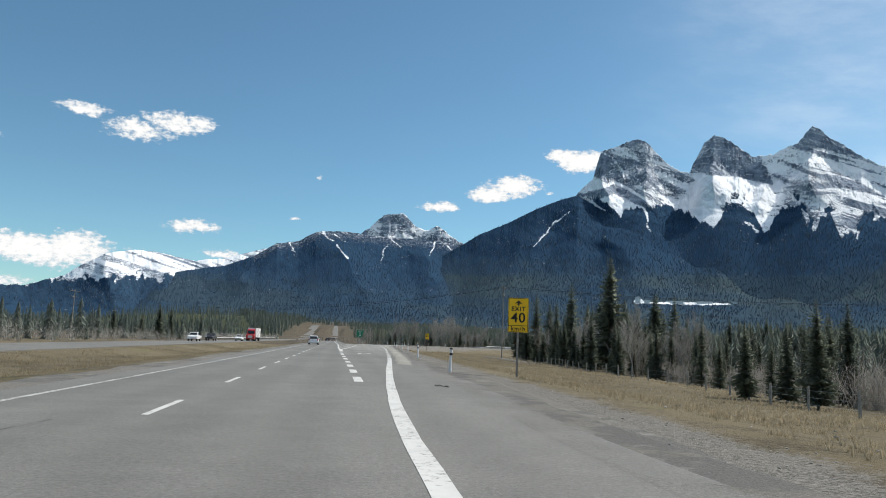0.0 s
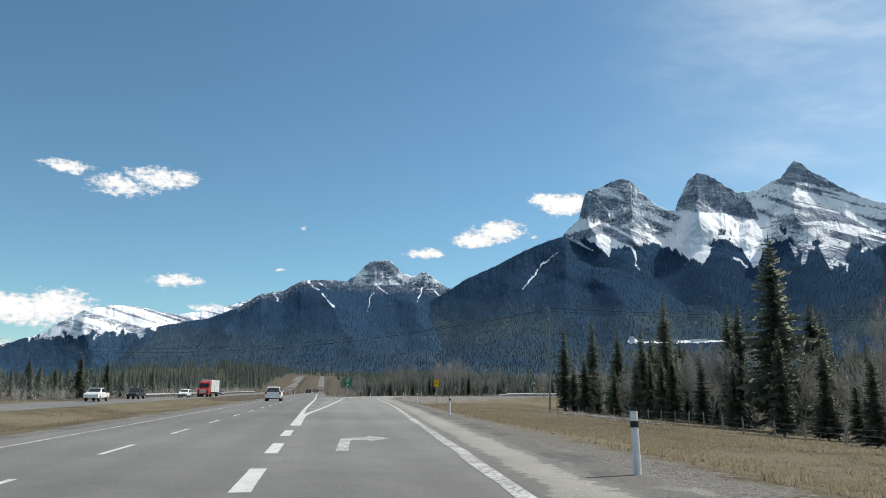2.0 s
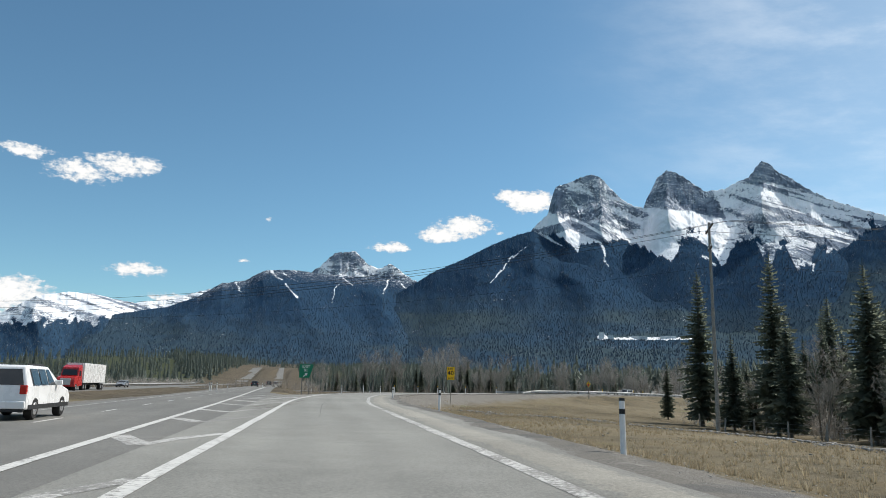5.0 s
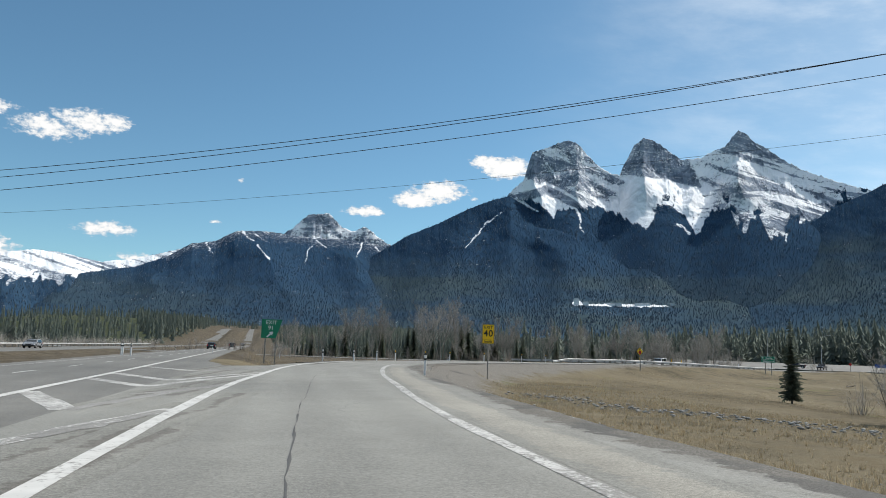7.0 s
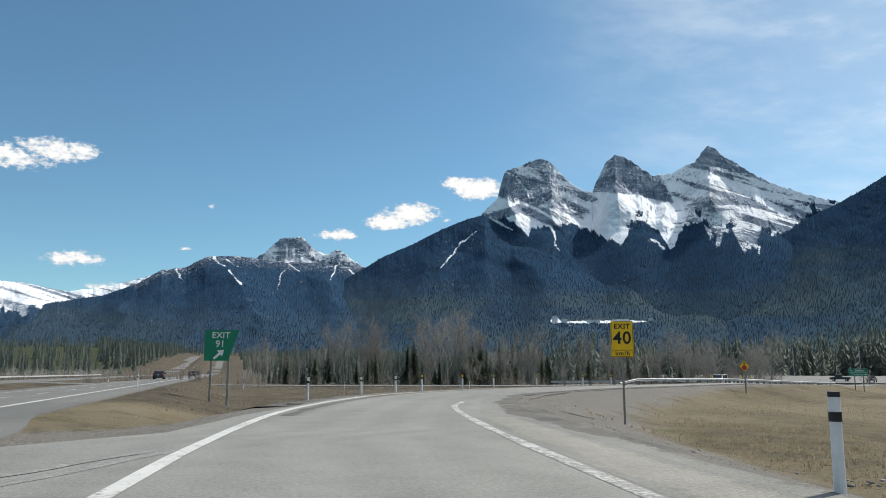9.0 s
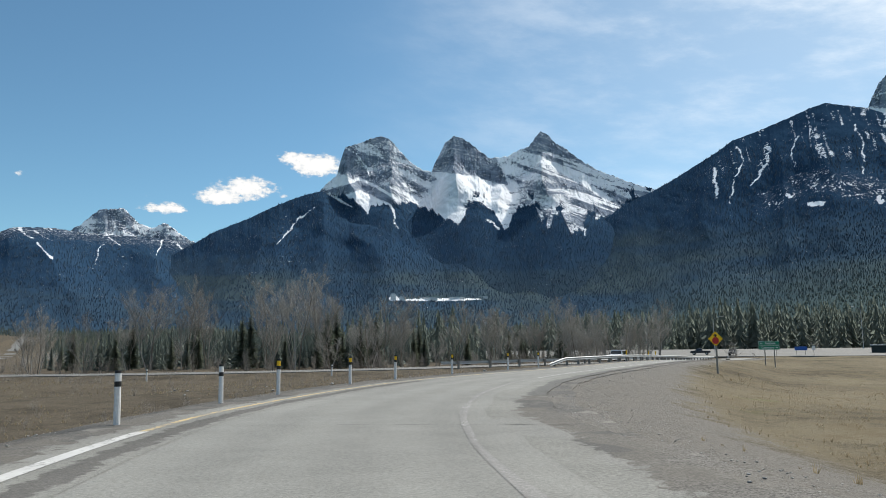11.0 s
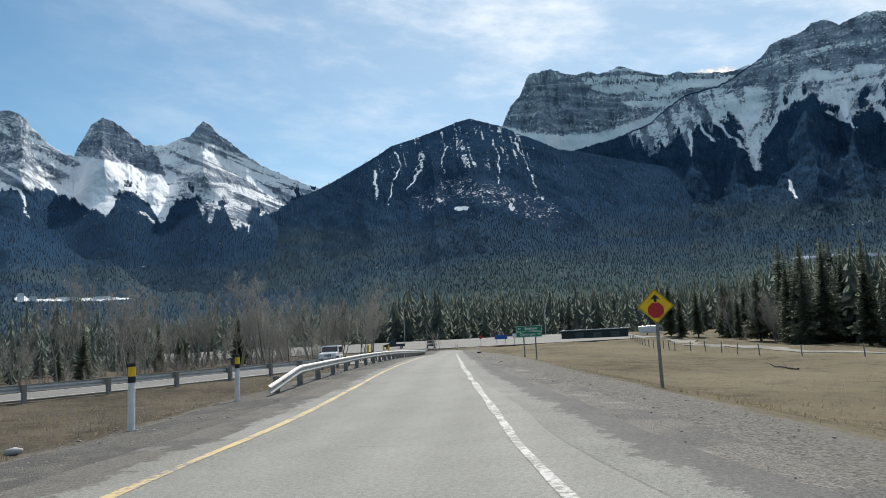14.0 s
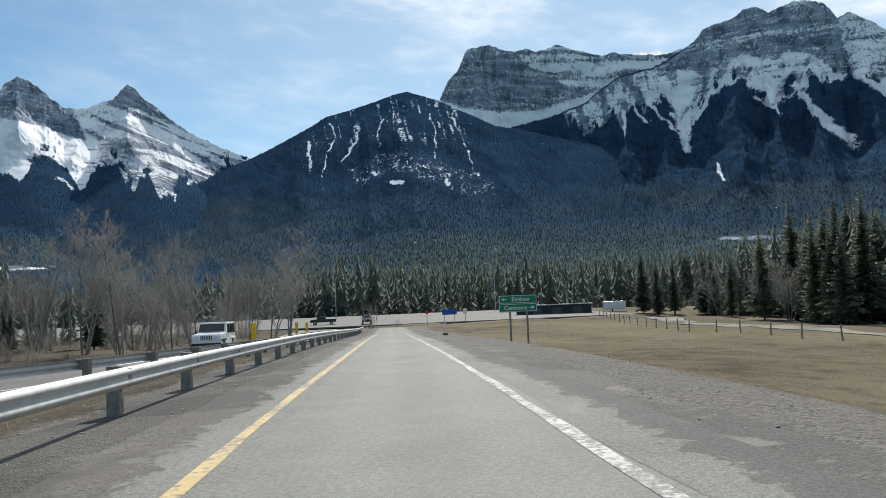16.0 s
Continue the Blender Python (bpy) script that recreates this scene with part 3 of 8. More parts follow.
def ground_z(X, Y):
    X, Y = np.asarray(X, float), np.asarray(Y, float)
    right = X - np.interp(Y, [0, 200, 235, 262, 300], [5, 9, 22, 48, 90])
    base = np.where(right > 0, -0.9 - 1.9 * smooth(right, 6, 48) * smooth(Y, 330, 200) - 0.8 * smooth(Y, 150, 240), -0.95)
    base = base + (fbm(X * 0.05, Y * 0.05, 5, 4) - 0.5) * 0.9
    r = np.hypot(X - 20, Y - 150)
    base = base + 0.010 * np.maximum(0, r - 380) + (fbm(X * 0.004, Y * 0.004, 8, 4) - 0.5) * 26 * smooth(r, 380, 1000)
    base = base + fall(X, Y) * (Y > 500)
    z = base
    near = []
    for pl, w, zf in ROADS:
        d = dist_to(pl, X, Y)
        zr = zf(X, Y)
        steep = 0.13 + 0.10 * smooth(Y, 90, 200)
        z = np.maximum(z, np.where(d < 60, zr - 0.07 - steep * np.maximum(0, d - w - 1.8), -99))
        near.append((d, w, zr))
    for d, w, zr in near:
        k = smooth(d, w + 5.0, w + 1.0)
        z = np.where(d < w + 5.0, np.minimum(z, zr - 0.07 + (1 - k) * 3.0), z)
    return z + (fbm(X * 0.7, Y * 0.7, 14, 3) - 0.5) * 0.06


def spaced(lo, a, b, hi, fine, n):
    left = a - (a - lo) * np.linspace(1, 0, n, endpoint=False) ** 3
    right = b + (hi - b) * np.linspace(0, 1, n + 1)[1:] ** 3
    return np.concatenate([left, np.arange(a, b + 0.01, fine), right])


gx, gy = spaced(-4900, -48, 135, 4900, 1.25, 46), spaced(-4900, -24, 345, 4900, 1.5, 46)
GX, GY = np.meshgrid(gx, gy, indexing="ij")
GZ = ground_z(GX, GY)
g_me = mesh_of("ground", np.stack([GX, GY, GZ], -1).reshape(-1, 3), grid_faces(len(gx), len(gy)), GROUND, True)


def gravel_at(x, y):
    """How stony the ground is: 1 at the pavement's edge, 0 in the grass."""
    x, y = np.asarray(x, float), np.asarray(y, float)
    wide = np.interp(y, [60, 110, 190, 206, 222, 240, 262, 300], [4.5, 3.5, 5.0, 9.5, 14.0, 12.5, 7.5, 6.0])
    return np.maximum(1 - smooth(dist_to(thin(r_right, 3), x, y), 0.8, wide), 1 - smooth(dist_to(thin(cl_edge, 3), x, y), 1.0, 4.6)) * (np.hypot(x - 20, y - 150) < 300)


g_me.attributes.new("gravel", "FLOAT", "POINT").data.foreach_set("value", gravel_at(GX, GY).ravel().astype(np.float32))
thing("ground", g_me, label="dry tan spring grass and woodland floor", category="ground", kind="structure")

# gravel verges beside the pavement
gr_out = wobble(offset(r_right, np.interp(np.arange(len(r_right)), [0, 40, 96, 105, 125, 150, len(r_right)], [1.3, 1.2, 1.4, 1.7, 1.7, 1.6, 1.6])), 0.45, 21, 0.6)
sheet("gravel_verge_east", offset(r_right, -1.2), gr_out, GRAVEL, lift=0.035, skirt=0.2, zf=ground_z, label="grey gravel verge beside the ramp", category="gravel", across=5)
gl_in = offset(cl_edge, 0.5)[8:]
gl_out = wobble(offset(cl_edge, -2.6)[8:], 0.45, 27, 0.6)
sheet("gravel_verge_west", gl_out, gl_in, DARK_GRAVEL, lift=0.035, skirt=0.2, zf=ground_z, label="grey gravel verge behind the marker posts", category="gravel", across=5)
pave_z = lambda x, y: np.minimum(fall(x, y) - 0.006, ground_z(x, y) + 0.055)
lip_in, lip_out = crumbled(r_right_w[104:], 0.30, 15)
sheet("broken_edge", offset(lip_in, -0.6), lip_out, PALE_ASPHALT, skirt=0.03, parent=ramp, kind="", across=3, zf=pave_z)
lip_in, lip_out = crumbled(cl_edge[10:], 0.30, 25)
sheet("broken_edge", lip_out, offset(lip_in, 0.6), PALE_ASPHALT, skirt=0.03, parent=ramp, kind="", across=3, zf=pave_z)
sh_in, sh_out = crumbled(offset(r_right, 0.75)[114:], 0.22, 37)
grow_in = smooth(np.arange(len(sh_in)) * 0.35, 0, 16)
sheet("road_shoulder", offset(sh_in, -1.35), offset(sh_in, -1.25 + grow_in * 1.3) + (sh_out - sh_in) * grow_in[:, None], OLD_ASPHALT, lift=-0.006, skirt=0.03, zf=pave_z, label="dark crumbling asphalt shoulder beside the ramp", category="road")
rim_z = lambda x, y: np.minimum(fall(x, y), ground_z(x, y) + 0.075)
rim = resample(r_right_w[:120], 400)
sheet("ragged_rim", offset(rim, -0.85), offset(rim, 0.85), RIM_GRAVEL, lift=0.0015, skirt=0.06, parent=ramp, kind="", across=5, zf=rim_z, left_skirt=0.0)
rim = resample(r_right_w[117:], 420)
sheet("ragged_rim", offset(rim, -0.40), offset(rim, 0.85), RIM_OLD, lift=0.003, skirt=0.06, parent=ramp, kind="", across=5, zf=rim_z, left_skirt=0.0)
rim = resample(cl_edge[9:], 420)[::-1]
sheet("ragged_rim", offset(rim, -0.85), offset(rim, 0.85), RIM_GRAVEL, lift=0.0015, skirt=0.06, parent=ramp, kind="", across=5, zf=rim_z, left_skirt=0.0)
sheet("gravel_verge_median", wobble(offset(hw_left, -1.3), 0.5, 31, 0.6), offset(hw_left, 0.9), GRAVEL, lift=0.035, skirt=0.2, zf=ground_z, label="gravel verge between highway and grass median", category="gravel", across=4)


# ---- mountains ----
MO = np.array([20.0, 150.0, 1.4])
SLOPES = []


def mountain(name, label, crest, far, near, span, profile, cover, rows=150, step=0.07, rough=0.10, ribs=3.0, rib_amp=0.16, crags=0.012, terraces=0.0, lean=0.0, knobs=0.0, seed=0, low=-6.0, folds=200.0, jag=0.02, reach=0.9, spurs=(), dip=((0, 0), (360, 0))):
    """A mountain seen from the valley. crest: bearing and height angle along its skyline; far, near: how far its crest and its foot are;
    profile: fractions of the way down and of the height; spurs: ridges that come down towards the valley, as bearing at the crest, bearing at the foot,
    half width in degrees and how far they stand forward; dip: how far the rock beds have sunk, in degrees of height, bearing by bearing; cover(b, e, u, rib, n) gives snow, rock and light woods."""
    c = np.array(crest)
    b = np.arange(c[0, 0] - span, c[-1, 0] + span + 0.001, step)
    e = np.interp(b, c[:, 0], c[:, 1])
    de = (fbm(b * 1.6, b * 0 + seed, seed, 6, 0.62) - 0.5) * rough * 4
    de = de + (ridged(b * 5.5, b * 0 + seed, seed + 61, 4, 0.6) - 0.6) * jag * 4
    tail = smooth(b, c[0, 0] - span, c[0, 0]) * smooth(b, c[-1, 0] + span, c[-1, 0])
    e = e * (0.15 + 0.85 * tail)
    u = np.concatenate([np.linspace(-0.16, -0.02, 5), np.linspace(0, 1, rows) ** 1.25])
    B, U = np.meshgrid(b, u, indexing="ij")
    E = e[:, None] * np.ones_like(U)
    # lower down the slope evens out what the skyline does
    width = int(3.5 / step)
    win = np.hanning(2 * width + 1)
    even = np.convolve(np.pad(e, width, mode="edge"), win / win.sum(), mode="valid")
    down = smooth(U, 0.12, 0.55)
    E = E * (1 - down) + even[:, None] * down
    H = far * np.tan(np.radians(E))
    pf = np.array(profile)
    front = np.interp(np.clip(U, 0, 1), pf[:, 0], pf[:, 1])
    # gullies and ribs that run down the slope, bent and broken by noise
    slant = lean * (np.clip(U, 0, 1) ** 0.7) * 9.0
    wx = (fbm(B * 0.35, U * 3, seed + 2, 4) - 0.5) * 3.2 + slant * ribs * 0.22
    rib = ridged(B * ribs * 0.22 + wx * 0.8, U * 1.3 + wx * 0.35, seed + 5, 5, 0.44)
    crag = ridged(B * ribs * 1.1 + wx, U * 9 + wx, seed + 9, 5, 0.62)
    w = smooth(U, 0.0, 0.14) * smooth(U, 1.05 * reach, 0.5 * reach)
    Z = low + (H - low) * np.where(U < 0, 1 + U * 2.6, front)
    Z = Z + H * rib_amp * w * (rib - 0.62) + H * crags * smooth(U, 0.0, 0.05) * smooth(U, 0.6 * reach, 0.3 * reach) * (crag - 0.55)
    Z = Z + far * np.radians(de)[:, None] * smooth(U, 0.16, 0.0) * tail[:, None]
    R = far - (far - near) * U
    Uc = np.clip(U, 0, 1)
    for b0, b1, half, depth in spurs:
        mid = b0 + (b1 - b0) * Uc ** 0.7 + (fbm(Uc * 5, Uc * 0, seed + int(b0 * 7), 3) - 0.5) * half * 0.7
        d = np.abs(B - mid) / (half * (0.45 + 0.85 * Uc))
        k = np.sqrt(np.clip(1 - d, 0, 1) ** 2 + 0.01) - 0.1
        R = R - depth * k * smooth(d, 1.3, 0.6) * smooth(Uc, 0.0, 0.18) * smooth(Uc, reach, reach * 0.5)
    knob = ridged(B * 0.6 + 3, Z / far * 57 * 0.7 + 0.45 * B, seed + 51, 5, 0.55) - 0.55
    R = R + knob * knobs * smooth(U, 0.0, 0.05) * smooth(U, 1.05 * reach, 0.6 * reach)
    terrace = (fbm(B * 0.3, Z * 0.012, seed + 41, 4) - 0.5)
    R = R + terrace * terraces * smooth(U, 0.0, 0.03) * smooth(U, 0.55, 0.3)
    R = R + (fbm(B * 0.22 + U * 0.8, U * 2.2 - B * 0.06, seed + 21, 3, 0.4) - 0.5) * folds * w
    X, Y = MO[0] + R * np.sin(np.radians(B)), MO[1] + R * np.cos(np.radians(B))
    el = np.degrees(np.arctan2(Z, R))
    n = fbm(B * 2.6, el * 2.6, seed + 31, 6, 0.65)
    snow, rock, light = cover(B, el, Uc, rib, n)
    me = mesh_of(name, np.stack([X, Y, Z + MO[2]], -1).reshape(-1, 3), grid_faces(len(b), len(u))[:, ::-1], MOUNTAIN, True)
    att = me.color_attributes.new("cover", "FLOAT_COLOR", "POINT")
    dp = np.array(dip)
    bed = Z + far * np.radians(np.interp(B, dp[:, 0], dp[:, 1]))
    data = np.stack([snow, rock, light, bed], -1).astype(np.float32)
    SLOPES.append((B, el, X, Y, Z + MO[2], np.maximum(snow, rock * 0.9)))
    att.data.foreach_set("color", data.ravel())
    return thing(name, me, label=label, category="mountain", group="mountain range", kind="structure")


def blob(b, e, b0, e0, rb, re, lean=0.0):
    return np.clip(1 - ((b - b0 - lean * (e - e0)) / rb) ** 2 - ((e - e0) / re) ** 2, 0, 1)


def chute(b, e, pts, w0, w1, seed=1):
    """A snow chute down a line of directions: wide above, narrow below, with a ragged, broken edge."""
    b = b + (fbm(b * 2.1, e * 2.1, seed, 4) - 0.5) * 0.55
    best = np.zeros_like(b)
    for k in range(len(pts) - 1):
        (b0, e0), (b1, e1) = pts[k], pts[k + 1]
        d = np.array([b1 - b0, e1 - e0])
        t = np.clip(((b - b0) * d[0] + (e - e0) * d[1]) / (d @ d), 0, 1)
        w = w0 + (w1 - w0) * (k + t) / (len(pts) - 1)
        best = np.maximum(best, np.clip(1.3 - np.hypot(b - b0 - t * d[0], e - e0 - t * d[1]) / w, 0, 1))
    return best ** 1.3 * (0.02 + 1.5 * fbm(b * 3.0, e * 1.7, seed + 3, 5, 0.6))


def chutes(b, e, rows, wide=0.68):
    g = np.zeros_like(b)
    for k, (w0, w1, *pts) in enumerate(rows):
        g = np.maximum(g, chute(b, e, pts, w0 * wide, w1 * wide, 11 + 5 * k))
    return g


def fangs(b, e, per, seed):
    """Sharp tongues and wedges along a tree line, from -0.5 to 0.5."""
    ph = b * per + (fbm(b * 0.7, e * 0.25, seed, 3) - 0.5) * 1.6
    tri = np.abs(ph % 1.0 - 0.5) * 2 - 0.5
    ph2 = b * per * 2.7 + (fbm(b * 1.5, e * 0.5, seed + 1, 3) - 0.5) * 1.6
    return 0.65 * tri + 0.35 * (np.abs(ph2 % 1.0 - 0.5) * 2 - 0.5)


def pale_belts(b, e, n, seed):
    """Paler woods on the lower slopes, in long level belts: sunlight and haze put into the colour."""
    belts = fbm(b * 0.10, e * 1.1, seed, 5, 0.6)
    return smooth(e + (n - 0.5) * 1.5, 9.3, 7.6) * (0.42 + 0.75 * smooth(belts, 0.42, 0.62)) * 0.8


def cover_left(b, e, u, rib, n):
    line = np.interp(b, [-24, -22, -20, -17, -16, -14, -12, -7], [3.3, 3.3, 3.6, 4.1, 3.9, 4.5, 4.6, 5.8])
    above = smooth(e - line + (n - 0.5) * 1.6 + (ridged(b * 1.3, e * 0.3, 7, 4) - 0.6) * 0.9, -0.15, 0.15)
    strata = fbm(b * 0.5 + e * 1.0, e * 5.0 + b * 1.3, 17, 4)
    return above * (0.88 - 0.62 * smooth(strata, 0.47, 0.58) * (0.6 + 0.4 * smooth(b, -18, -14))), above, 0.2 * n


def cover_blue(b, e, u, rib, n):
    g = chutes(b, e, [(0.22, 0.14, (-3.9, 8.35), (-3.1, 7.7)), (0.15, 0.20, (-2.7, 7.4), (-1.8, 6.4)), (0.14, 0.10, (-2.9, 8.2), (-1.9, 7.6)), (0.08, 0.05, (1.3, 7.5), (1.0, 6.1)),
                      (0.14, 0.10, (1.7, 8.05), (2.6, 7.5)), (0.10, 0.07, (5.2, 8.0), (4.9, 6.8)), (0.16, 0.10, (6.2, 7.7), (7.0, 7.2)), (0.12, 0.08, (-6.4, 7.3), (-5.9, 6.6))], 0.5)
    top = smooth(u, 0.07, 0.0) * (b > -8)
    return g + top * 0.75 * (n - 0.12), smooth(u, 0.12, 0.02) * 0.45 * (b > -9), 0.7 * pale_belts(b, e + 4.0, n, 65)


def cover_far(b, e, u, rib, n):
    bands = fbm(b * 0.4, e * 3.2, 37, 4)
    return 0.42 + 0.7 * (n - 0.5) + 0.9 * (bands - 0.5) + 0.5 * blob(b, e, 0.2, 8.6, 0.8, 0.7), np.ones_like(b), b * 0


def cover_front(b, e, u, rib, n):
    g = chutes(b, e, [(0.17, 0.06, (15.9, 10.7), (14.9, 9.9), (13.2, 7.9)), (0.26, 0.20, (17.2, 11.8), (19.3, 10.6)), (0.22, 0.10, (21.8, 11.2), (22.3, 9.2)), (0.25, 0.12, (20.0, 10.9), (20.2, 10.4))])
    # a snowy clearing low on the slope
    g = np.maximum(g, 1.3 * smooth(blob(b, e, 21.75, 3.85, 0.45, 0.22) + blob(b, e, 25.2, 3.76, 3.8, 0.11) * (0.35 + 1.2 * n), 0.05, 0.5))
    return g, 0.5 * smooth(g, 0.2, 0.6), 0.85 * pale_belts(b, e + 2.0, n, 63)


def cover_sisters(b, e, u, rib, n):
    line = np.interp(b, [16.5, 17.2, 18.4, 19.4, 20.0, 20.4, 21.3, 22.5, 23.2, 23.8, 25.1, 26.1, 27.2, 27.7, 28.5, 29.4, 30.0, 30.6, 31.0, 31.6, 32.5, 32.9, 33.5, 34.0, 34.3, 34.9, 35.3, 35.7, 36.1, 36.6, 37.0, 37.7, 38.8, 39.9, 42],
                     [11.8, 11.8, 11.7, 11.1, 10.3, 10.9, 11.0, 11.1, 11.2, 11.0, 10.6, 9.9, 9.6, 10.6, 11.0, 10.8, 10.1, 8.9, 9.5, 10.6, 11.0, 10.8, 9.5, 8.9, 9.9, 10.3, 9.2, 8.3, 8.8, 8.6, 9.4, 9.7, 9.9, 10.8, 11.2])
    m = (n - 0.5) * 2.4
    finger = fangs(b + 0.25 * e, e, 1.5, 77) * 0.35
    above = smooth(e - line + finger + m * 0.12, -0.16, 0.18)
    wood = smooth(fbm(b * 1.9, e * 1.1, 79, 4), 0.57, 0.62) * smooth(e - line, 1.5, 0.3) * smooth(b, 26.5, 28.5)
    # first peak: a dark cliff on its flank, bands of broken snow that dip across the face, a bowed buttress above an apron
    dip1 = e + 0.42 * (b - 21)
    bands = fbm(b * 0.25, dip1 * 1.9, 93, 5, 0.6)
    one = smooth(b + m * 0.35 + (13 - e) * 0.62, 25.9, 25.1)
    s_one = 0.36 + 0.42 * smooth(bands, 0.46, 0.62) + m * 0.24 + 0.22 * smooth(e, 12.0, 11.2)
    s_one = s_one - 0.35 * smooth(19.0 - b + 0.3 * (e - 14), -0.2, 0.5) * smooth(e, 13.1, 13.6)
    s_one = np.maximum(s_one, 0.9 * chute(b, e, [(18.5, 15.3), (19.2, 14.9), (19.8, 14.1), (20.3, 13.4)], 0.14, 0.10, 31))
    d = np.interp(b, [16.6, 17.1, 18.4, 19.5, 20.8, 21.9, 22.6], [11.9, 12.3, 12.7, 13.0, 12.4, 11.75, 11.1]) - e + m * 0.08
    arc = smooth(b, 16.8, 17.4) * smooth(b, 22.7, 22.2)
    butt = smooth(d, 0.14, 0.24) * smooth(d, 1.0, 0.7) * arc
    s_one = np.maximum(s_one, arc * smooth(np.abs(d - 0.02), 0.16, 0.06) * 0.95)
    s_one = s_one * (1 - butt) + butt * (0.18 + m * 0.2)
    s_one = np.maximum(s_one, arc * smooth(d, 0.75, 1.05) * 0.95)
    # second peak: bare banded rock down to a level line, smooth snow below
    cap2 = smooth(e - np.interp(b, [24.2, 24.7, 25.6, 26.8, 28.0, 29.0, 29.9, 31.0, 31.4], [14.2, 13.6, 13.55, 13.35, 13.2, 13.0, 12.7, 12.4, 13.2]) + m * 0.13, -0.07, 0.07) * smooth(b, 24.4, 24.8) * smooth(b, 31.3 - 0.42 * (e - 12.4), 31.0 - 0.42 * (e - 12.4))
    s_two = 0.99 - 0.42 * smooth(fbm(b * 0.7, e * 3.2, 97, 4), 0.56, 0.64) * smooth(b, 27.5, 29.0)
    # third peak: bare tip, then shelves that dip away
    dp = e + 0.40 * (b - 33)
    shelf = fbm(b * 0.10, dp * 2.4, 95, 5, 0.62)
    three = smooth(b, 31.2, 32.2)
    s_three = 0.74 - 0.62 * smooth(shelf, 0.47, 0.58) + m * 0.16
    low3 = smooth(e, 12.9, 12.3) * smooth(b, 36.5, 35.0)
    s_three = s_three * (1 - low3) + low3 * (0.62 - 0.35 * smooth(fbm(b * 0.35, e * 3.6, 99, 4), 0.48, 0.6) + m * 0.2)
    tip = smooth(dp - np.interp(b, [32.2, 33.2, 34.3, 36, 41], [15.3, 15.05, 15.35, 15.25, 15.2]) + m * 0.1, -0.08, 0.08)
    s_three = s_three * (1 - tip) + tip * (0.30 + m * 0.2)
    for k, pts in enumerate(([(33.2, 14.2), (34.3, 13.9), (35.6, 13.2), (36.9, 12.3), (38.6, 11.1)], [(33.9, 14.25), (36.5, 13.1), (38.6, 12.35), (41.2, 11.6)], [(30.5, 13.3), (31.0, 12.8), (31.4, 12.4)], [(30.2, 14.4), (31.4, 14.35), (31.9, 14.6)])):
        s_three = np.maximum(s_three, chute(b, e, pts, (0.22, 0.16, 0.13, 0.14)[k], (0.30, 0.16, 0.16, 0.16)[k], 5 + 4 * k) * 1.7)
    snow = (1 - one) * ((1 - three) * s_two + three * s_three) + one * s_one
    snow = snow * (1 - cap2) + cap2 * (0.29 + m * 0.22)
    extra = chutes(b, e, [(0.20, 0.12, (17.1, 11.8), (18.8, 10.85)), (0.16, 0.10, (21.9, 11.0), (22.2, 10.1), (22.3, 9.2)), (0.22, 0.18, (29.3, 9.8), (30.2, 9.1)), (0.10, 0.08, (36.6, 8.9), (36.5, 8.3))], 0.8)
    snow = np.maximum(snow * above * (1 - wood), extra)
    return snow, np.clip(smooth(above, 0.25, 0.75) * (1 - 0.9 * wood) + 0.6 * smooth(extra, 0.3, 0.6), 0, 1), 0.5 * pale_belts(b, e + 2.0, n, 63)


def cover_grassi(b, e, u, rib, n):
    g = chutes(b, e, [(0.34, 0.20, (46.2, 12.7), (46.1, 11.5), (46.25, 10.6)), (0.18, 0.13, (47.9, 14.1), (48.1, 13.1), (47.4, 11.4), (47.0, 10.2)), (0.26, 0.12, (49.8, 14.0), (50.0, 13.3), (49.7, 12.7), (48.6, 11.3)),
                      (0.14, 0.20, (51.9, 14.4), (51.4, 13.6), (51.5, 12.3)), (0.13, 0.09, (55.4, 14.7), (55.8, 13.1), (55.6, 11.4)), (0.20, 0.10, (57.2, 14.7), (57.9, 12.8), (58.6, 10.3)), (0.12, 0.08, (52.7, 14.8), (52.6, 13.6))], 0.62)
    edge = e - np.interp(b, [46.5, 48.4, 50.8, 53.0, 55.5, 58.1, 60, 62], [9.6, 10.4, 11.8, 12.15, 11.4, 10.2, 9.6, 9.2])
    scar = smooth(edge + (n - 0.5) * 0.8, 0.15, -0.2) * smooth(edge, -2.6, -1.2) * smooth(b, 48, 49.5) * smooth(b, 61, 59)
    speck = smooth(fbm(b * 5, e * 5, 57, 4, 0.65), 0.53, 0.60)
    streak = ridged(b * 1.9 + 0.3 * e, e * 0.22, 55, 5, 0.62) + 0.5 * (n - 0.5)
    top = smooth(e - edge * 0, 11.8, 13.4) * smooth(streak, 0.70, 0.84) * 0.50 * smooth(b, 45.5, 46.5) * smooth(b, 59.5, 58)
    foot = np.clip(blob(b, e, 52.4, 9.65, 0.9, 0.20) + blob(b, e, 56.35, 9.55, 0.28, 0.36) + blob(b, e, 51.0, 10.4, 0.4, 0.25) + 0.5 * blob(b, e, 58.6, 10.0, 0.8, 0.2), 0, 1)
    foot = foot * (0.1 + 1.9 * smooth(n, 0.40, 0.62))
    return np.maximum(np.maximum(g, foot), np.maximum(top * (0.4 + n), scar * speck * 0.42)), np.maximum(scar * (0.16 + 0.26 * n), 0.35 * top), 0.8 * pale_belts(b, e, n, 61)


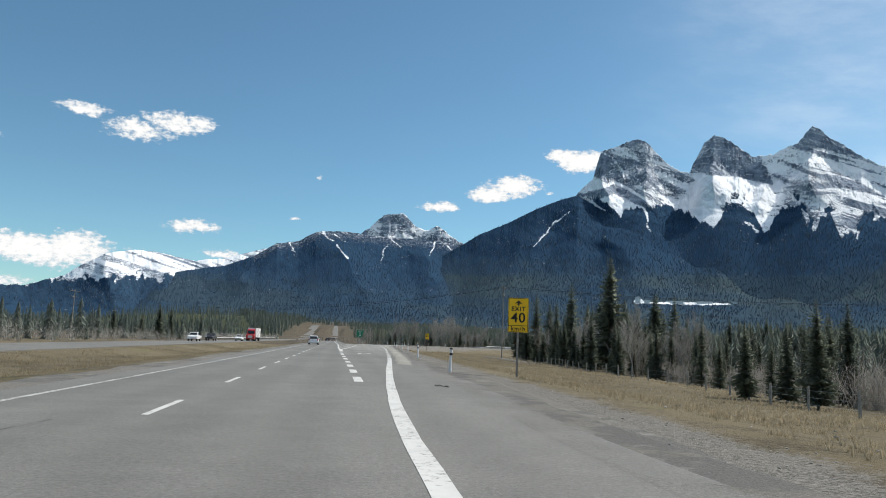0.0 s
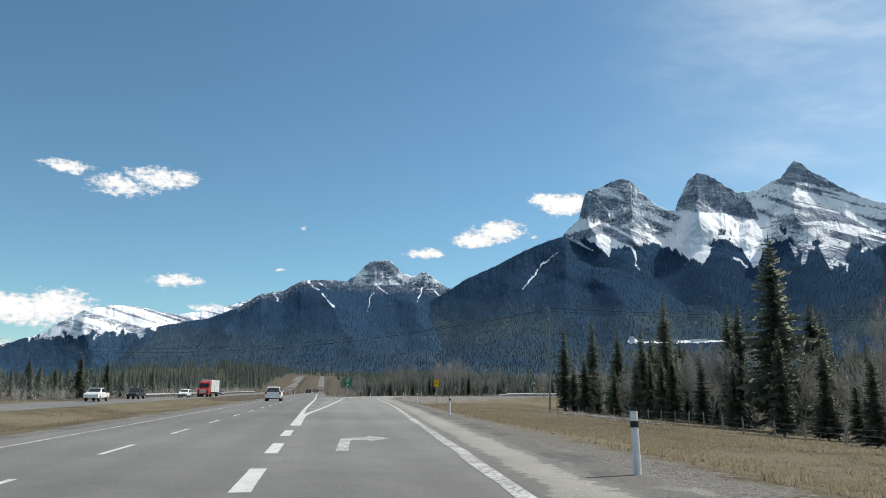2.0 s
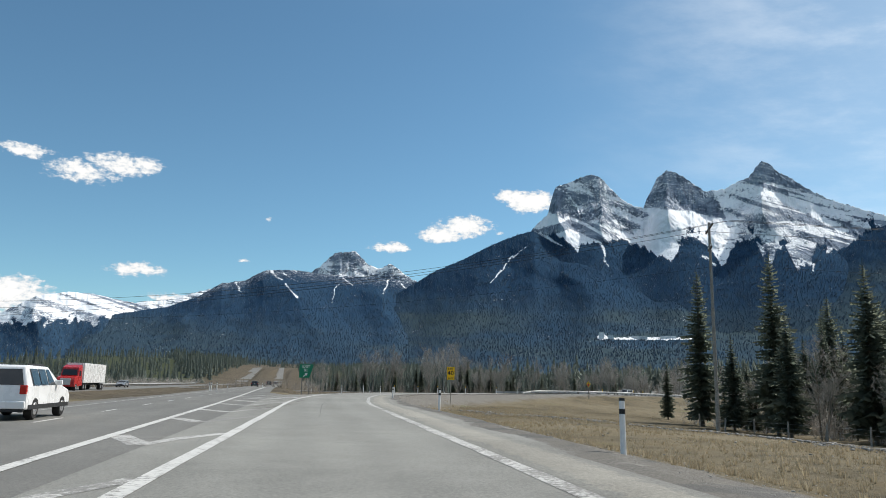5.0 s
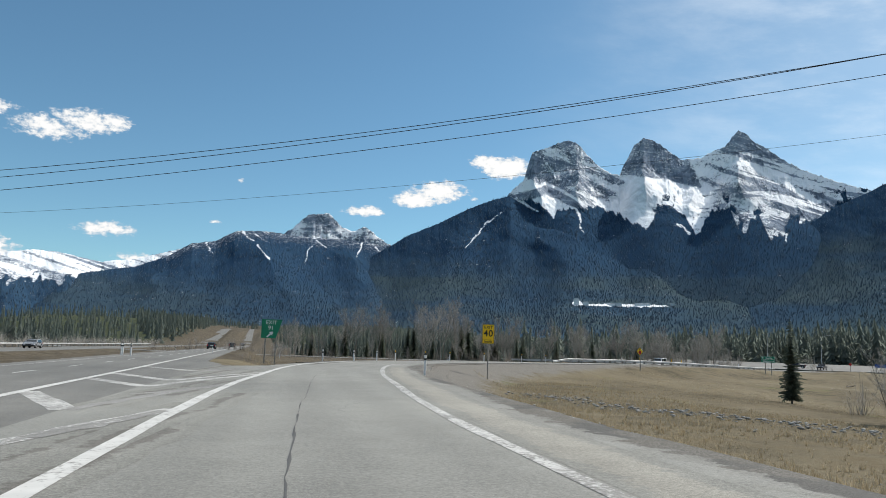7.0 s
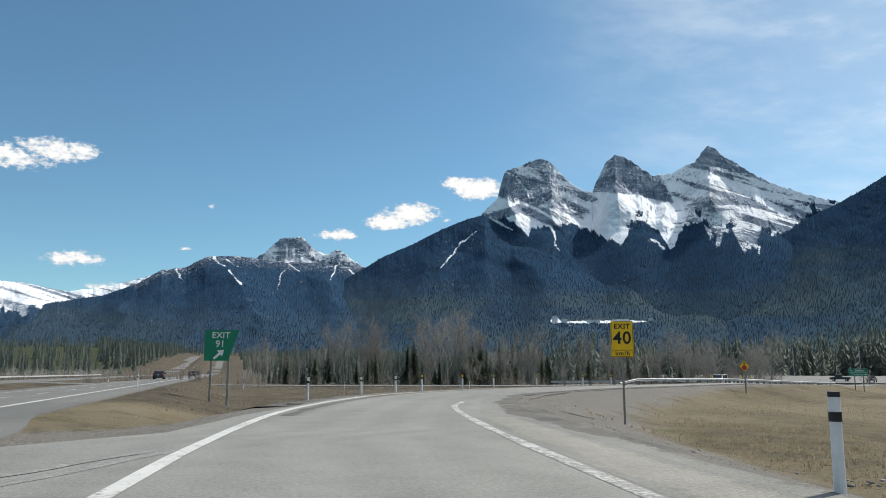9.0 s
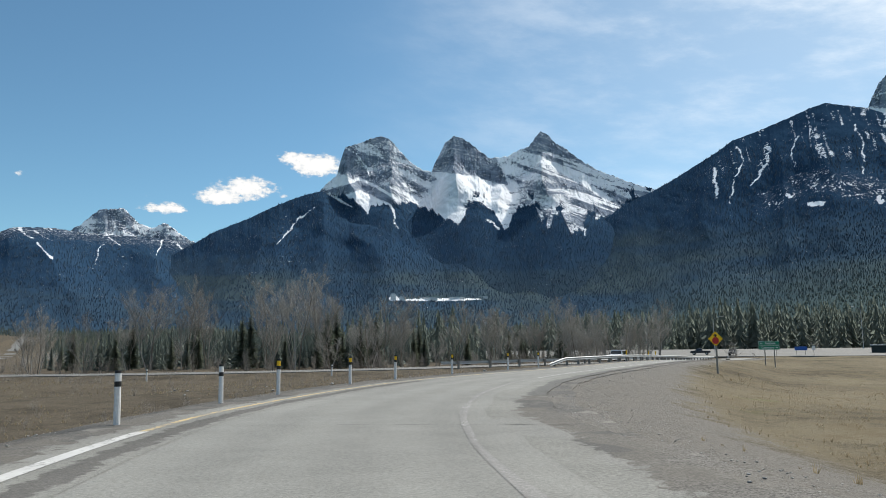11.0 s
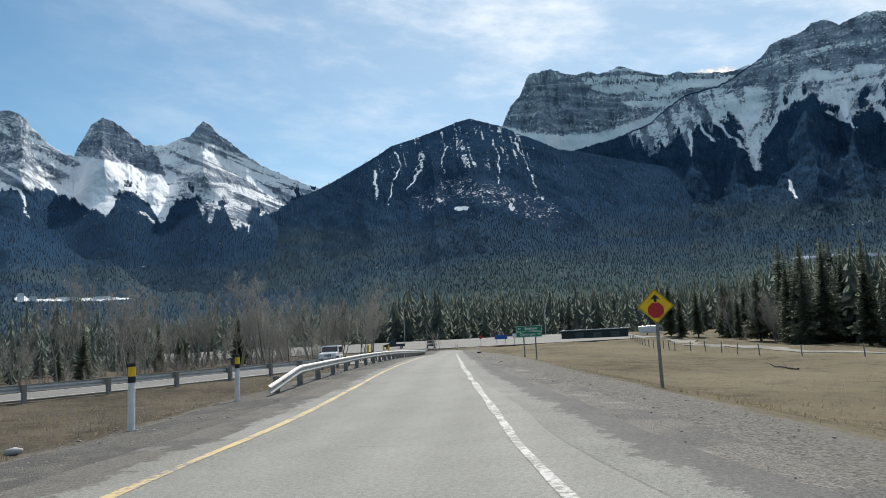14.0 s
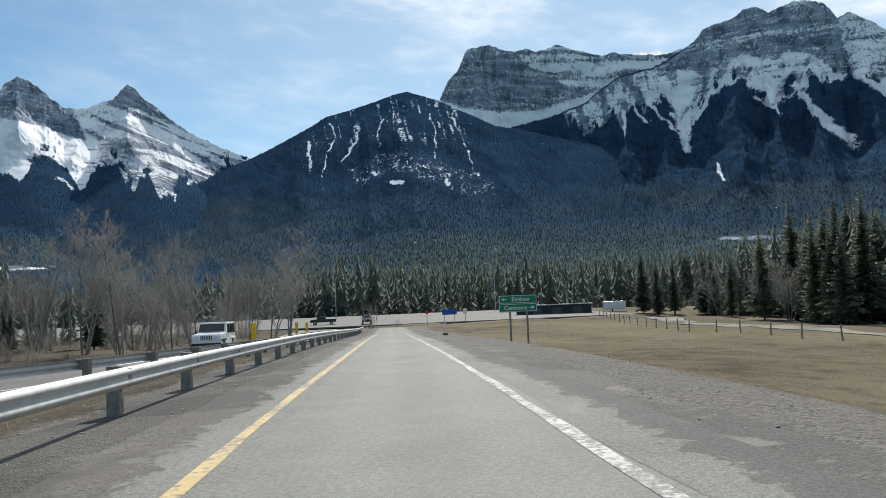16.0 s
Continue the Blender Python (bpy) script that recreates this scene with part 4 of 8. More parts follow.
def cover_face(b, e, u, rib, n):
    m = (n - 0.5) * 2.4
    apron = smooth(e - np.interp(b, [56, 57, 58.4, 60.2, 62, 63.7, 66, 70], [16.0, 15.6, 15.1, 14.75, 14.6, 14.6, 15.0, 15.9]) + m * 0.10, 0.08, -0.06)
    right = smooth(b + m * 0.35 - np.interp(e, [15, 16.4, 17.1, 17.8, 18.9, 19.5], [66.6, 66.1, 65.0, 63.8, 62.5, 62.3]), -0.15, 0.25)
    bands = fbm(b * 0.18, e * 3.6 + b * 0.30, 44, 5, 0.6)
    left = 0.30 + 0.22 * m + 0.45 * (fbm(b * 0.5, e * 2.8 + 0.25 * b, 46, 5, 0.6) - 0.5)
    return np.maximum(apron, left * (1 - right) + right * (0.86 - 0.55 * smooth(bands, 0.50, 0.60) + 0.2 * m)), np.ones_like(b), b * 0


def cover_rundle(b, e, u, rib, n):
    line = np.interp(b, [61, 65.3, 65.9, 66.2, 66.6, 67.3, 68.2, 69.7, 70.1, 70.4, 71.6, 72.9, 74.0, 74.5, 75.2, 76.1, 77.4, 78.5, 79.6, 80.8, 81.1, 81.7, 82.4, 83.0, 84.1, 85.2, 86.5, 87.4, 87.7, 89.4, 95, 112],
                     [20, 16, 13.9, 13.2, 13.9, 12.3, 12.9, 13.8, 12.2, 14.0, 13.5, 14.4, 12.7, 10.7, 12.5, 13.9, 14.9, 15.2, 14.0, 12.4, 13.1, 13.6, 13.9, 14.2, 14.2, 14.3, 13.6, 12.6, 13.1, 12.4, 12.8, 12])
    m = (n - 0.5) * 2.4
    finger = fangs(b - 0.3 * e, e, 1.25, 71) * 0.4
    above = smooth(e - line + finger + m * 0.22, -0.22, 0.25)
    isle = smooth(fbm(b * 2.2, e * 1.0, 75, 4), 0.60, 0.65) * smooth(e - line, 1.4, 0.3)
    isle = np.maximum(isle, smooth(blob(b, e, 81.7, 14.4, 0.42, 0.75, 0.25) + blob(b, e, 83.2, 14.3, 0.40, 0.6, -0.2) + m * 0.1, 0.1, 0.35))
    gully = chutes(b, e, [(0.55, 0.30, (74.0, 13.2), (74.2, 12.0), (74.5, 10.7)), (0.30, 0.14, (76.0, 13.8), (75.1, 12.6), (74.4, 11.6)), (0.14, 0.22, (76.2, 9.6), (76.4, 9.2), (76.5, 8.4)), (0.42, 0.62, (82.0, 14.3), (82.9, 12.5), (83.9, 11.2), (85.1, 9.9)),
                          (0.20, 0.12, (70.4, 13.9), (70.1, 12.2)), (0.22, 0.14, (71.0, 14.2), (71.8, 13.0)), (0.22, 0.10, (72.0, 14.6), (73.2, 13.0), (74.1, 11.8)), (0.34, 0.20, (86.0, 14.1), (87.6, 12.6)), (0.16, 0.10, (79.4, 14.0), (80.8, 12.5))], 0.8) * 1.3
    cap = smooth(e - np.interp(b, [70.2, 72.2, 74.3, 76.3, 77.9, 78.7, 79.9, 81, 81.8, 82.9, 83.9, 84.6, 85.6, 86.2, 100], [16.6, 16.7, 16.5, 16.05, 16.6, 16.9, 16.5, 16.2, 16.6, 16.3, 15.6, 14.8, 14.4, 15.3, 15.0]) + m * 0.26, -0.12, 0.14)
    ledges = fbm(b * 0.10, e * 3.2, 23, 5, 0.62)
    rough_left = smooth(b, 73.5, 71.0)
    ribs = smooth(ridged(b * 0.9 - 0.5 * (e - 14) * np.sign(b - 74.3), e * 0.35, 29, 4, 0.6), 0.66, 0.80)
    body = 0.90 - 0.42 * ribs - 0.22 * smooth(ledges, 0.50, 0.62) - rough_left * (0.20 + 0.5 * smooth(ridged(b * 1.6 + 0.25 * e, e * 0.5, 33, 4), 0.60, 0.75)) + 0.22 * m
    right = smooth(b + m * 0.2 - np.interp(e, [14.5, 16.3, 18.0], [85.6, 85.1, 85.0]), -0.1, 0.2)
    crown = 0.25 + 0.22 * smooth(ledges, 0.54, 0.66) + 0.20 * m + right * (0.42 - 0.3 * smooth(ledges, 0.48, 0.56)) + 0.45 * smooth(e, 19.2, 19.6) * smooth(b, 81.5, 82.5)
    crown = np.maximum(crown, 0.75 * smooth(np.abs(e - np.interp(b, [74.8, 78.5, 80.4, 84.1], [18.0, 18.1, 18.1, 17.7]) + m * 0.05), 0.10, 0.03) * (1 - right))
    snow = above * (body * (1 - cap) + crown * cap)
    snow = np.maximum(snow * (1 - isle), gully)
    bench = smooth(np.abs(e - np.interp(b, [75, 79.7, 84.3], [4.2, 4.0, 3.6]) + m * 0.06), 0.16, 0.08) * smooth(b, 75.0, 75.6) * smooth(b, 84.4, 83.6) * (0.4 + n)
    crest = smooth(u, 0.0018, 0.0009) * smooth(b, 75.5, 74.5)
    return snow * (1 - crest), np.clip(np.maximum(np.maximum(above * (1 - isle * 0.9), gully), bench), 0, 1) * (1 - crest), 0.8 * pale_belts(b, e, n, 62)


STEEP = [(0, 1), (0.045, 0.86), (0.13, 0.68), (0.26, 0.46), (0.42, 0.27), (0.6, 0.135), (0.8, 0.05), (1, 0)]
EVEN = [(0, 1), (0.09, 0.83), (0.21, 0.62), (0.36, 0.40), (0.52, 0.235), (0.7, 0.11), (0.86, 0.045), (1, 0)]
SHEER = [(0, 1), (0.04, 0.82), (0.11, 0.63), (0.22, 0.45), (0.4, 0.27), (0.6, 0.135), (0.8, 0.05), (1, 0)]
CLIFF = [(0, 1), (0.05, 0.84), (0.19, 0.71), (0.42, 0.53), (0.66, 0.27), (0.87, 0.07), (1, 0)]
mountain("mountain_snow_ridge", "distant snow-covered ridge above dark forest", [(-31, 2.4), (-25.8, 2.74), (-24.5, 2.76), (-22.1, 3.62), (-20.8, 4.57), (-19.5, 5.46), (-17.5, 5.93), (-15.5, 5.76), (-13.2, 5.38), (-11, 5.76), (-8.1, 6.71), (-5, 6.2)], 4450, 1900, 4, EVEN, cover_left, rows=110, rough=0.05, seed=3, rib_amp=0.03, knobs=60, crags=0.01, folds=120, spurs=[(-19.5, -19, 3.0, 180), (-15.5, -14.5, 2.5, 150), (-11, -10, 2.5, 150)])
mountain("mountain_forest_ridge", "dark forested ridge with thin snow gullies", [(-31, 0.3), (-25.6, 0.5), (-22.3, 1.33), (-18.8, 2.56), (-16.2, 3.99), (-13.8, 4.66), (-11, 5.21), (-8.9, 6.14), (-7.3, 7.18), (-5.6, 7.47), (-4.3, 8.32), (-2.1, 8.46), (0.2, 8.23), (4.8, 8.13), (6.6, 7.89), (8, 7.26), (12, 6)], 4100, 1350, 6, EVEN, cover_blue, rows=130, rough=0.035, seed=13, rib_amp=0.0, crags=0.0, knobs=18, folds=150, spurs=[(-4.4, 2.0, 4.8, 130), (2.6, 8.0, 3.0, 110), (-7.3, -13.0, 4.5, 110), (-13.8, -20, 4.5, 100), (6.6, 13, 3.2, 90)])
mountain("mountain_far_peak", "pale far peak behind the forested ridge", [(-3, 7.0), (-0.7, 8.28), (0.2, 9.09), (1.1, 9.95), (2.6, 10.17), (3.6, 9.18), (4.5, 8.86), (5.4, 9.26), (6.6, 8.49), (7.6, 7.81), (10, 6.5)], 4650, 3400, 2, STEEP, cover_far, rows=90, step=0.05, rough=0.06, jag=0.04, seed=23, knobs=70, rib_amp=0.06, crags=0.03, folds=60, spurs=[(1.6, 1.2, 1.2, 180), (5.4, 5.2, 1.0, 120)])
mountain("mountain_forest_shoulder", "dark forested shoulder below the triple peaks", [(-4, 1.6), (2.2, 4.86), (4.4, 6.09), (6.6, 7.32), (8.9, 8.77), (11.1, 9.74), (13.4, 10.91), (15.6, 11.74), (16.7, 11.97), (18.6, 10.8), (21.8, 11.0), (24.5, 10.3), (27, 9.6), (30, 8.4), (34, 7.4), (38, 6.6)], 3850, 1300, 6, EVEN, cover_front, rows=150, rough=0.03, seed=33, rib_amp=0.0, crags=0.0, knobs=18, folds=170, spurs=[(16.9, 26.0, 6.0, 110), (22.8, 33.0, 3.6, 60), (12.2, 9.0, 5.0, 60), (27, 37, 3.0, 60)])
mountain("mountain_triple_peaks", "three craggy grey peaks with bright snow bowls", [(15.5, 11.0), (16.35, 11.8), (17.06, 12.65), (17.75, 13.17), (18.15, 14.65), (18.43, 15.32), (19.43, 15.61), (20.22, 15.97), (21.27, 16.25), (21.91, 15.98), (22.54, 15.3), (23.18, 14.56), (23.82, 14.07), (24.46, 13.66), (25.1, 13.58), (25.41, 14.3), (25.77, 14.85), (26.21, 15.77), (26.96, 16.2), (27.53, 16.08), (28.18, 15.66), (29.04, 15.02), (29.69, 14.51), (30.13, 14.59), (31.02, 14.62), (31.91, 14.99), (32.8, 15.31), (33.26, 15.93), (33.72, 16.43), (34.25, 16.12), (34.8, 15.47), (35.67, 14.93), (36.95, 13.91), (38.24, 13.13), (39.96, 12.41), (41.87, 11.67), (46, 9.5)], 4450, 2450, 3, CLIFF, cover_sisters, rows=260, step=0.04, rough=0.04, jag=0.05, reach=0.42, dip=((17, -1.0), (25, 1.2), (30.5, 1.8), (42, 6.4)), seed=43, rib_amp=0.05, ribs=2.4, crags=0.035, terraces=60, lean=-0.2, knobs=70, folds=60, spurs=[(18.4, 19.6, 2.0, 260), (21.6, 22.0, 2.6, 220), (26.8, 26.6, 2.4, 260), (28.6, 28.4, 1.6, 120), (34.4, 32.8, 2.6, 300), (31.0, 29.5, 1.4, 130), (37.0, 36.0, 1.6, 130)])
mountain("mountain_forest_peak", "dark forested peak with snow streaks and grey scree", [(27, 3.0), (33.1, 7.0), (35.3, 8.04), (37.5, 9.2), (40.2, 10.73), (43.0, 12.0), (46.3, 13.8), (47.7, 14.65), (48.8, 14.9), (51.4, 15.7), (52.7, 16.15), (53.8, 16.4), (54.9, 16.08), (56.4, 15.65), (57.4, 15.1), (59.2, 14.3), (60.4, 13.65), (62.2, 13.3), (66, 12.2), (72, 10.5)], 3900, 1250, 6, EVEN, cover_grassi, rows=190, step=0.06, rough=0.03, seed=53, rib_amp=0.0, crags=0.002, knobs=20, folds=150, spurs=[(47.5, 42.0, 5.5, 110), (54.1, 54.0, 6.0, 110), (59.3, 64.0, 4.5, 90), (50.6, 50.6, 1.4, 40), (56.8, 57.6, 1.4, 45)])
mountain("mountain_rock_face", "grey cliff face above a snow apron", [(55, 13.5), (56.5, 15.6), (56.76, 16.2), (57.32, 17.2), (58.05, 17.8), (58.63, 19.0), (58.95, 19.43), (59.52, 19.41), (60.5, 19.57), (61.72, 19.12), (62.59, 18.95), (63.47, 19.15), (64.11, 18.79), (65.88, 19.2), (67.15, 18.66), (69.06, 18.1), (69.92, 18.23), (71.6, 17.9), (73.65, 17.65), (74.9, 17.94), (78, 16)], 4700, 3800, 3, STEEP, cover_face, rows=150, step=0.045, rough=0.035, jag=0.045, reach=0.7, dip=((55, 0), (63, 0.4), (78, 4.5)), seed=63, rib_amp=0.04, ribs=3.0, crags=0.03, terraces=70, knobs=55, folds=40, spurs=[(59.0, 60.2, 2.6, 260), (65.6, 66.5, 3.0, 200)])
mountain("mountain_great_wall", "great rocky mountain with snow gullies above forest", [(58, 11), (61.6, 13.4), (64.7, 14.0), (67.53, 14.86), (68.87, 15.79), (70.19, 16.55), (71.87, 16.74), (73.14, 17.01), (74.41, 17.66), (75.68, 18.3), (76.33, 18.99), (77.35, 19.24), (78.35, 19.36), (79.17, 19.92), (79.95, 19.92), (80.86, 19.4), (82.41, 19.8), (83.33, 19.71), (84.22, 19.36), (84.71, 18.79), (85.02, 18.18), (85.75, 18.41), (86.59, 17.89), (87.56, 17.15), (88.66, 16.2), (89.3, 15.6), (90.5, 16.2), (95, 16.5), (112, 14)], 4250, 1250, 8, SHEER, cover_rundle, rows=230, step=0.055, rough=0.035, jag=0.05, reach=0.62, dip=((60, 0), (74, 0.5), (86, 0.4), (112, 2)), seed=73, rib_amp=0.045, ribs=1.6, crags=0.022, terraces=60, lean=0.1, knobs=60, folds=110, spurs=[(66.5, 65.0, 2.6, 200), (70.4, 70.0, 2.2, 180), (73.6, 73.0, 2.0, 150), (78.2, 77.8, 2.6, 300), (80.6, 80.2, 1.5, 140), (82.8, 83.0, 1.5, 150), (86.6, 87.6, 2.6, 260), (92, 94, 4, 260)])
# low wooded rise behind the camera's start closes the valley
mountain("mountain_valley_side", "low wooded valley side", [(118, 8), (150, 9), (180, 7), (215, 8), (250, 7), (290, 6), (322, 3)], 3800, 1400, 6, EVEN, lambda b, e, u, rib, n: (b * 0, b * 0, 0.3 * n), rows=30, step=1.0, rough=0.1, seed=83)

# ---- vegetation materials ----


def leafy(name, a, b, rough=0.8, thin=0.0, valley=()):
    """Leaves, twigs or blades between two colours; valley: another two colours for low down, with less blue haze in
    them.
    """
    def build(q, pos):
        r = q.n("ShaderNodeNewGeometry").outputs["Random Per Island"]
        o = q.n("ShaderNodeObjectInfo").outputs["Random"]
        n = q.noise(world_pos(q), 0.9, 3.0)
        k = q.m("ADD", q.m("MULTIPLY", r, 0.45), q.m("ADD", q.m("MULTIPLY", o, 0.3), q.m("MULTIPLY", n, 0.3)))
        col = q.mix(q.ramp(k, 0.15, 0.9), a, b)
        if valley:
            col = q.mix(q.ramp(haze_height(q), 150.0, 400.0), q.mix(q.ramp(k, 0.15, 0.9), valley[0], valley[1]), col)
        got = {"color": col}
        if thin:
            got["thin"] = thin
        return got
    return surface(name, build, rough, spec=0.15)


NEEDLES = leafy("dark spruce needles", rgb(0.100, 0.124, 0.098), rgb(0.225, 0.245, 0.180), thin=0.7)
# Far woods bluer than the near spruces: some haze is in their colour.
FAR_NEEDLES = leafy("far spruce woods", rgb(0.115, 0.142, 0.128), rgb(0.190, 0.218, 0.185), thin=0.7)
# Slope conifers carry the mountain haze as blue in their base colours.
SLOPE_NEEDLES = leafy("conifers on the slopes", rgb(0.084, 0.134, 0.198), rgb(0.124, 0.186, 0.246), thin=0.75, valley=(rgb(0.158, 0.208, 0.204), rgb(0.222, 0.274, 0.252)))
BARK = leafy("grey-brown bark", rgb(0.12, 0.10, 0.08), rgb(0.24, 0.21, 0.17))
TWIGS = leafy("bare pale twigs", rgb(0.26, 0.245, 0.22), rgb(0.50, 0.475, 0.43), thin=0.2)
BRUSH = leafy("bare brown brush", rgb(0.20, 0.18, 0.158), rgb(0.40, 0.37, 0.33), thin=0.2)
STRAW = leafy("dry grass blades", rgb(0.24, 0.19, 0.115), rgb(0.46, 0.39, 0.27), thin=0.45)
STONE = leafy("pale grey stones", rgb(0.22, 0.21, 0.195), rgb(0.48, 0.47, 0.445), 0.9)


def tube(V, F, a, b, ra, rb, sides=4):
    a, b = np.asarray(a, float), np.asarray(b, float)
    d = b - a
    d = d / (np.linalg.norm(d) + 1e-9)
    u = np.cross(d, [0, 0, 1.0] if abs(d[2]) < 0.9 else [1.0, 0, 0])
    u /= np.linalg.norm(u)
    w = np.cross(d, u)
    i = len(V)
    for c, r in ((a, ra), (b, rb)):
        for k in range(sides):
            t = 2 * math.pi * k / sides
            V.append(c + r * (math.cos(t) * u + math.sin(t) * w))
    for k in range(sides):
        m = (k + 1) % sides
        F.append((i + k, i + m, i + sides + m, i + sides + k))


def spruce(seed, h, spread, label):
    """A spruce: tapered trunk, and a crown of drooping boughs with hanging sprays."""
    g = random.Random(seed)
    V, F = [], []
    for k in range(5):
        tube(V, F, (0, 0, h * k / 5 - (0.5 if k == 0 else 0)), (0, 0, h * (k + 1) / 5), 0.013 * h * (1 - k / 5) + 0.015, 0.013 * h * (1 - (k + 1) / 5) + 0.012, 6)
    ob = thing("spruce_tree", mesh_of("trunk", V, F, BARK), None, label, "tree", "roadside spruces")
    V, F = [], []
    z = h * 0.07
    while z < h * 0.985:
        f = z / h
        r = spread * (1 - f) ** 0.78 * (0.9 + 0.1 * math.sin(f * 23 + seed)) * g.uniform(0.72, 1.12) + 0.14
        if f < 0.16:
            r *= 0.5 + 3 * f
        n = 8 if f < 0.8 else 6
        a0 = g.uniform(0, 6.3)
        for k in range(n):
            if g.random() < 0.14:
                continue
            a = a0 + 6.283 * k / n + g.uniform(-0.35, 0.35)
            L = r * g.uniform(0.6, 1.18)
            c, s = math.cos(a), math.sin(a)
            drop = 0.22 - 0.55 * (1 - f)
            steps = 4 if L > 0.8 else 2
            for j in range(steps):
                t0, t1 = j / steps, (j + 1) / steps
                w0 = L * 0.36 * (1 - t0 * 0.72) * g.uniform(0.6, 1.3)
                p0 = np.array([c * L * t0, s * L * t0, z + drop * L * t0 ** 1.4])
                p1 = np.array([c * L * t1 * 1.05, s * L * t1 * 1.05, z + drop * L * t1 ** 1.4 + g.uniform(-0.05, 0.05)])
                side = np.array([-s, c, 0]) * w0
                hang = np.array([0, 0, -w0 * g.uniform(0.5, 1.0)])
                for sg in (1, -1):
                    i = len(V)
                    V += [p0, p1, p1 * 0.6 + p0 * 0.4 + side * sg + hang, p0 + side * sg * 0.55 + hang * 0.7]
                    F.append((i, i + 1, i + 2, i + 3))
        z += h * 0.0155 * g.uniform(0.75, 1.3) + 0.03
    i = len(V)
    V += [(0.06, 0, h * 0.95), (-0.03, 0.05, h * 0.95), (-0.03, -0.05, h * 0.95), (0, 0, h * 1.02)]
    F += [(i, i + 1, i + 3), (i + 1, i + 2, i + 3), (i + 2, i, i + 3)]
    thing("crown", mesh_of("crown", V, F, NEEDLES), ob)
    return ob


def grow(V, F, g, p, d, length, r, level, levels, lean):
    """A limb that bends, tapers and forks into finer limbs."""
    n = 3 if level < levels else 2
    sides = 5 if level == 0 else 3
    pts = [np.array(p, float)]
    d = np.array(d, float)
    for k in range(n):
        d = d + np.array([g.uniform(-1, 1), g.uniform(-1, 1), g.uniform(-0.4, 0.8)]) * 0.17
        d /= np.linalg.norm(d)
        pts.append(pts[-1] + d * length / n)
        r = max(r, 0.017)
        tube(V, F, pts[-2], pts[-1], r * (1 - 0.7 * k / n), r * (1 - 0.7 * (k + 1) / n), sides)
    if level >= levels:
        for k in range(8):
            q = pts[g.randrange(1, n + 1)]
            e = q + np.array([g.uniform(-1, 1), g.uniform(-1, 1), g.uniform(-0.2, 1.0)]) * length * 0.7
            w = np.array([g.uniform(-1, 1), g.uniform(-1, 1), 0]) * 0.019
            i = len(V)
            V += [q - w, q + w, e]
            F.append((i, i + 1, i + 2))
        return
    kids = (12, 5, 4)[min(level, 2)]
    for k in range(kids):
        t = (0.28 if level == 0 else 0.2) + (1 - 0.25) * (k + g.random()) / kids
        t = min(t, 0.99)
        i = min(int(t * n), n - 1)
        q = pts[i] + (pts[i + 1] - pts[i]) * (t * n - i)
        a = g.uniform(0, 6.283)
        out = np.array([math.cos(a), math.sin(a), 0])
        nd = d * 0.8 + out * lean * g.uniform(0.4, 0.9) + np.array([0, 0, 0.30 - 0.12 * level])
        nd /= np.linalg.norm(nd)
        grow(V, F, g, q, nd, length * g.uniform(0.36, 0.54) * (1.25 - 0.65 * t), r * 0.42 * (1.1 - 0.5 * t), level + 1, levels, lean)


def bare_tree(seed, h, lean, label, group="bare trees behind the entrance road"):
    g = random.Random(seed)
    V, F = [], []
    for k in range(3):
        a = g.uniform(0, 1.2) + k * 2.09
        lean_out = 0.06 if k == 0 else g.uniform(0.16, 0.34)
        grow(V, F, g, (0.25 * math.cos(a), 0.25 * math.sin(a), -0.4), (math.cos(a) * lean_out, math.sin(a) * lean_out, 1), h * (0.92 if k == 0 else g.uniform(0.62, 0.85)), h * 0.0095, 0, 3, lean)
    tv, tf = V[:30], F[:15]
    ob = thing("bare_tree", mesh_of("trunk", tv, tf, BARK), None, label, "tree", group)
    thing("crown", mesh_of("crown", V[30:], [tuple(i - 30 for i in f) for f in F[15:]], TWIGS), ob)
    return ob


def put(proto, x, y, scale=1.0, turn=0.0, sink=0.0):
    z = float(ground_z(np.array([x]), np.array([y]))[0]) - sink
    return copy_thing(proto, pose(x, y, z, 0, 0, turn) @ Matrix.Scale(scale, 4))


def put_scaled(proto, x, y, scale, turn):
    ob = put(proto, x, y, 1.0, turn)
    ob.scale = (scale, scale, scale)
    return ob


rng = random.Random(7)
SPRUCES = [spruce(101 + k, 15.0, 2.7 + 0.4 * (k % 3), "tall dark green spruce beside the road") for k in range(5)]
THIN = [spruce(131 + k, 15.0, 2.1, "slender dark spruce at the edge of the woods") for k in range(2)]
BARES = [bare_tree(201 + k, 12.0, 0.85 + 0.10 * k, "leafless pale aspen behind the entrance road") for k in range(4)]
for ob in (*SPRUCES, *THIN, *BARES):
    ob.matrix_basis = pose(300 + 9 * len(ob.name), -400, -1)
used_spruce, used_bare = [], []

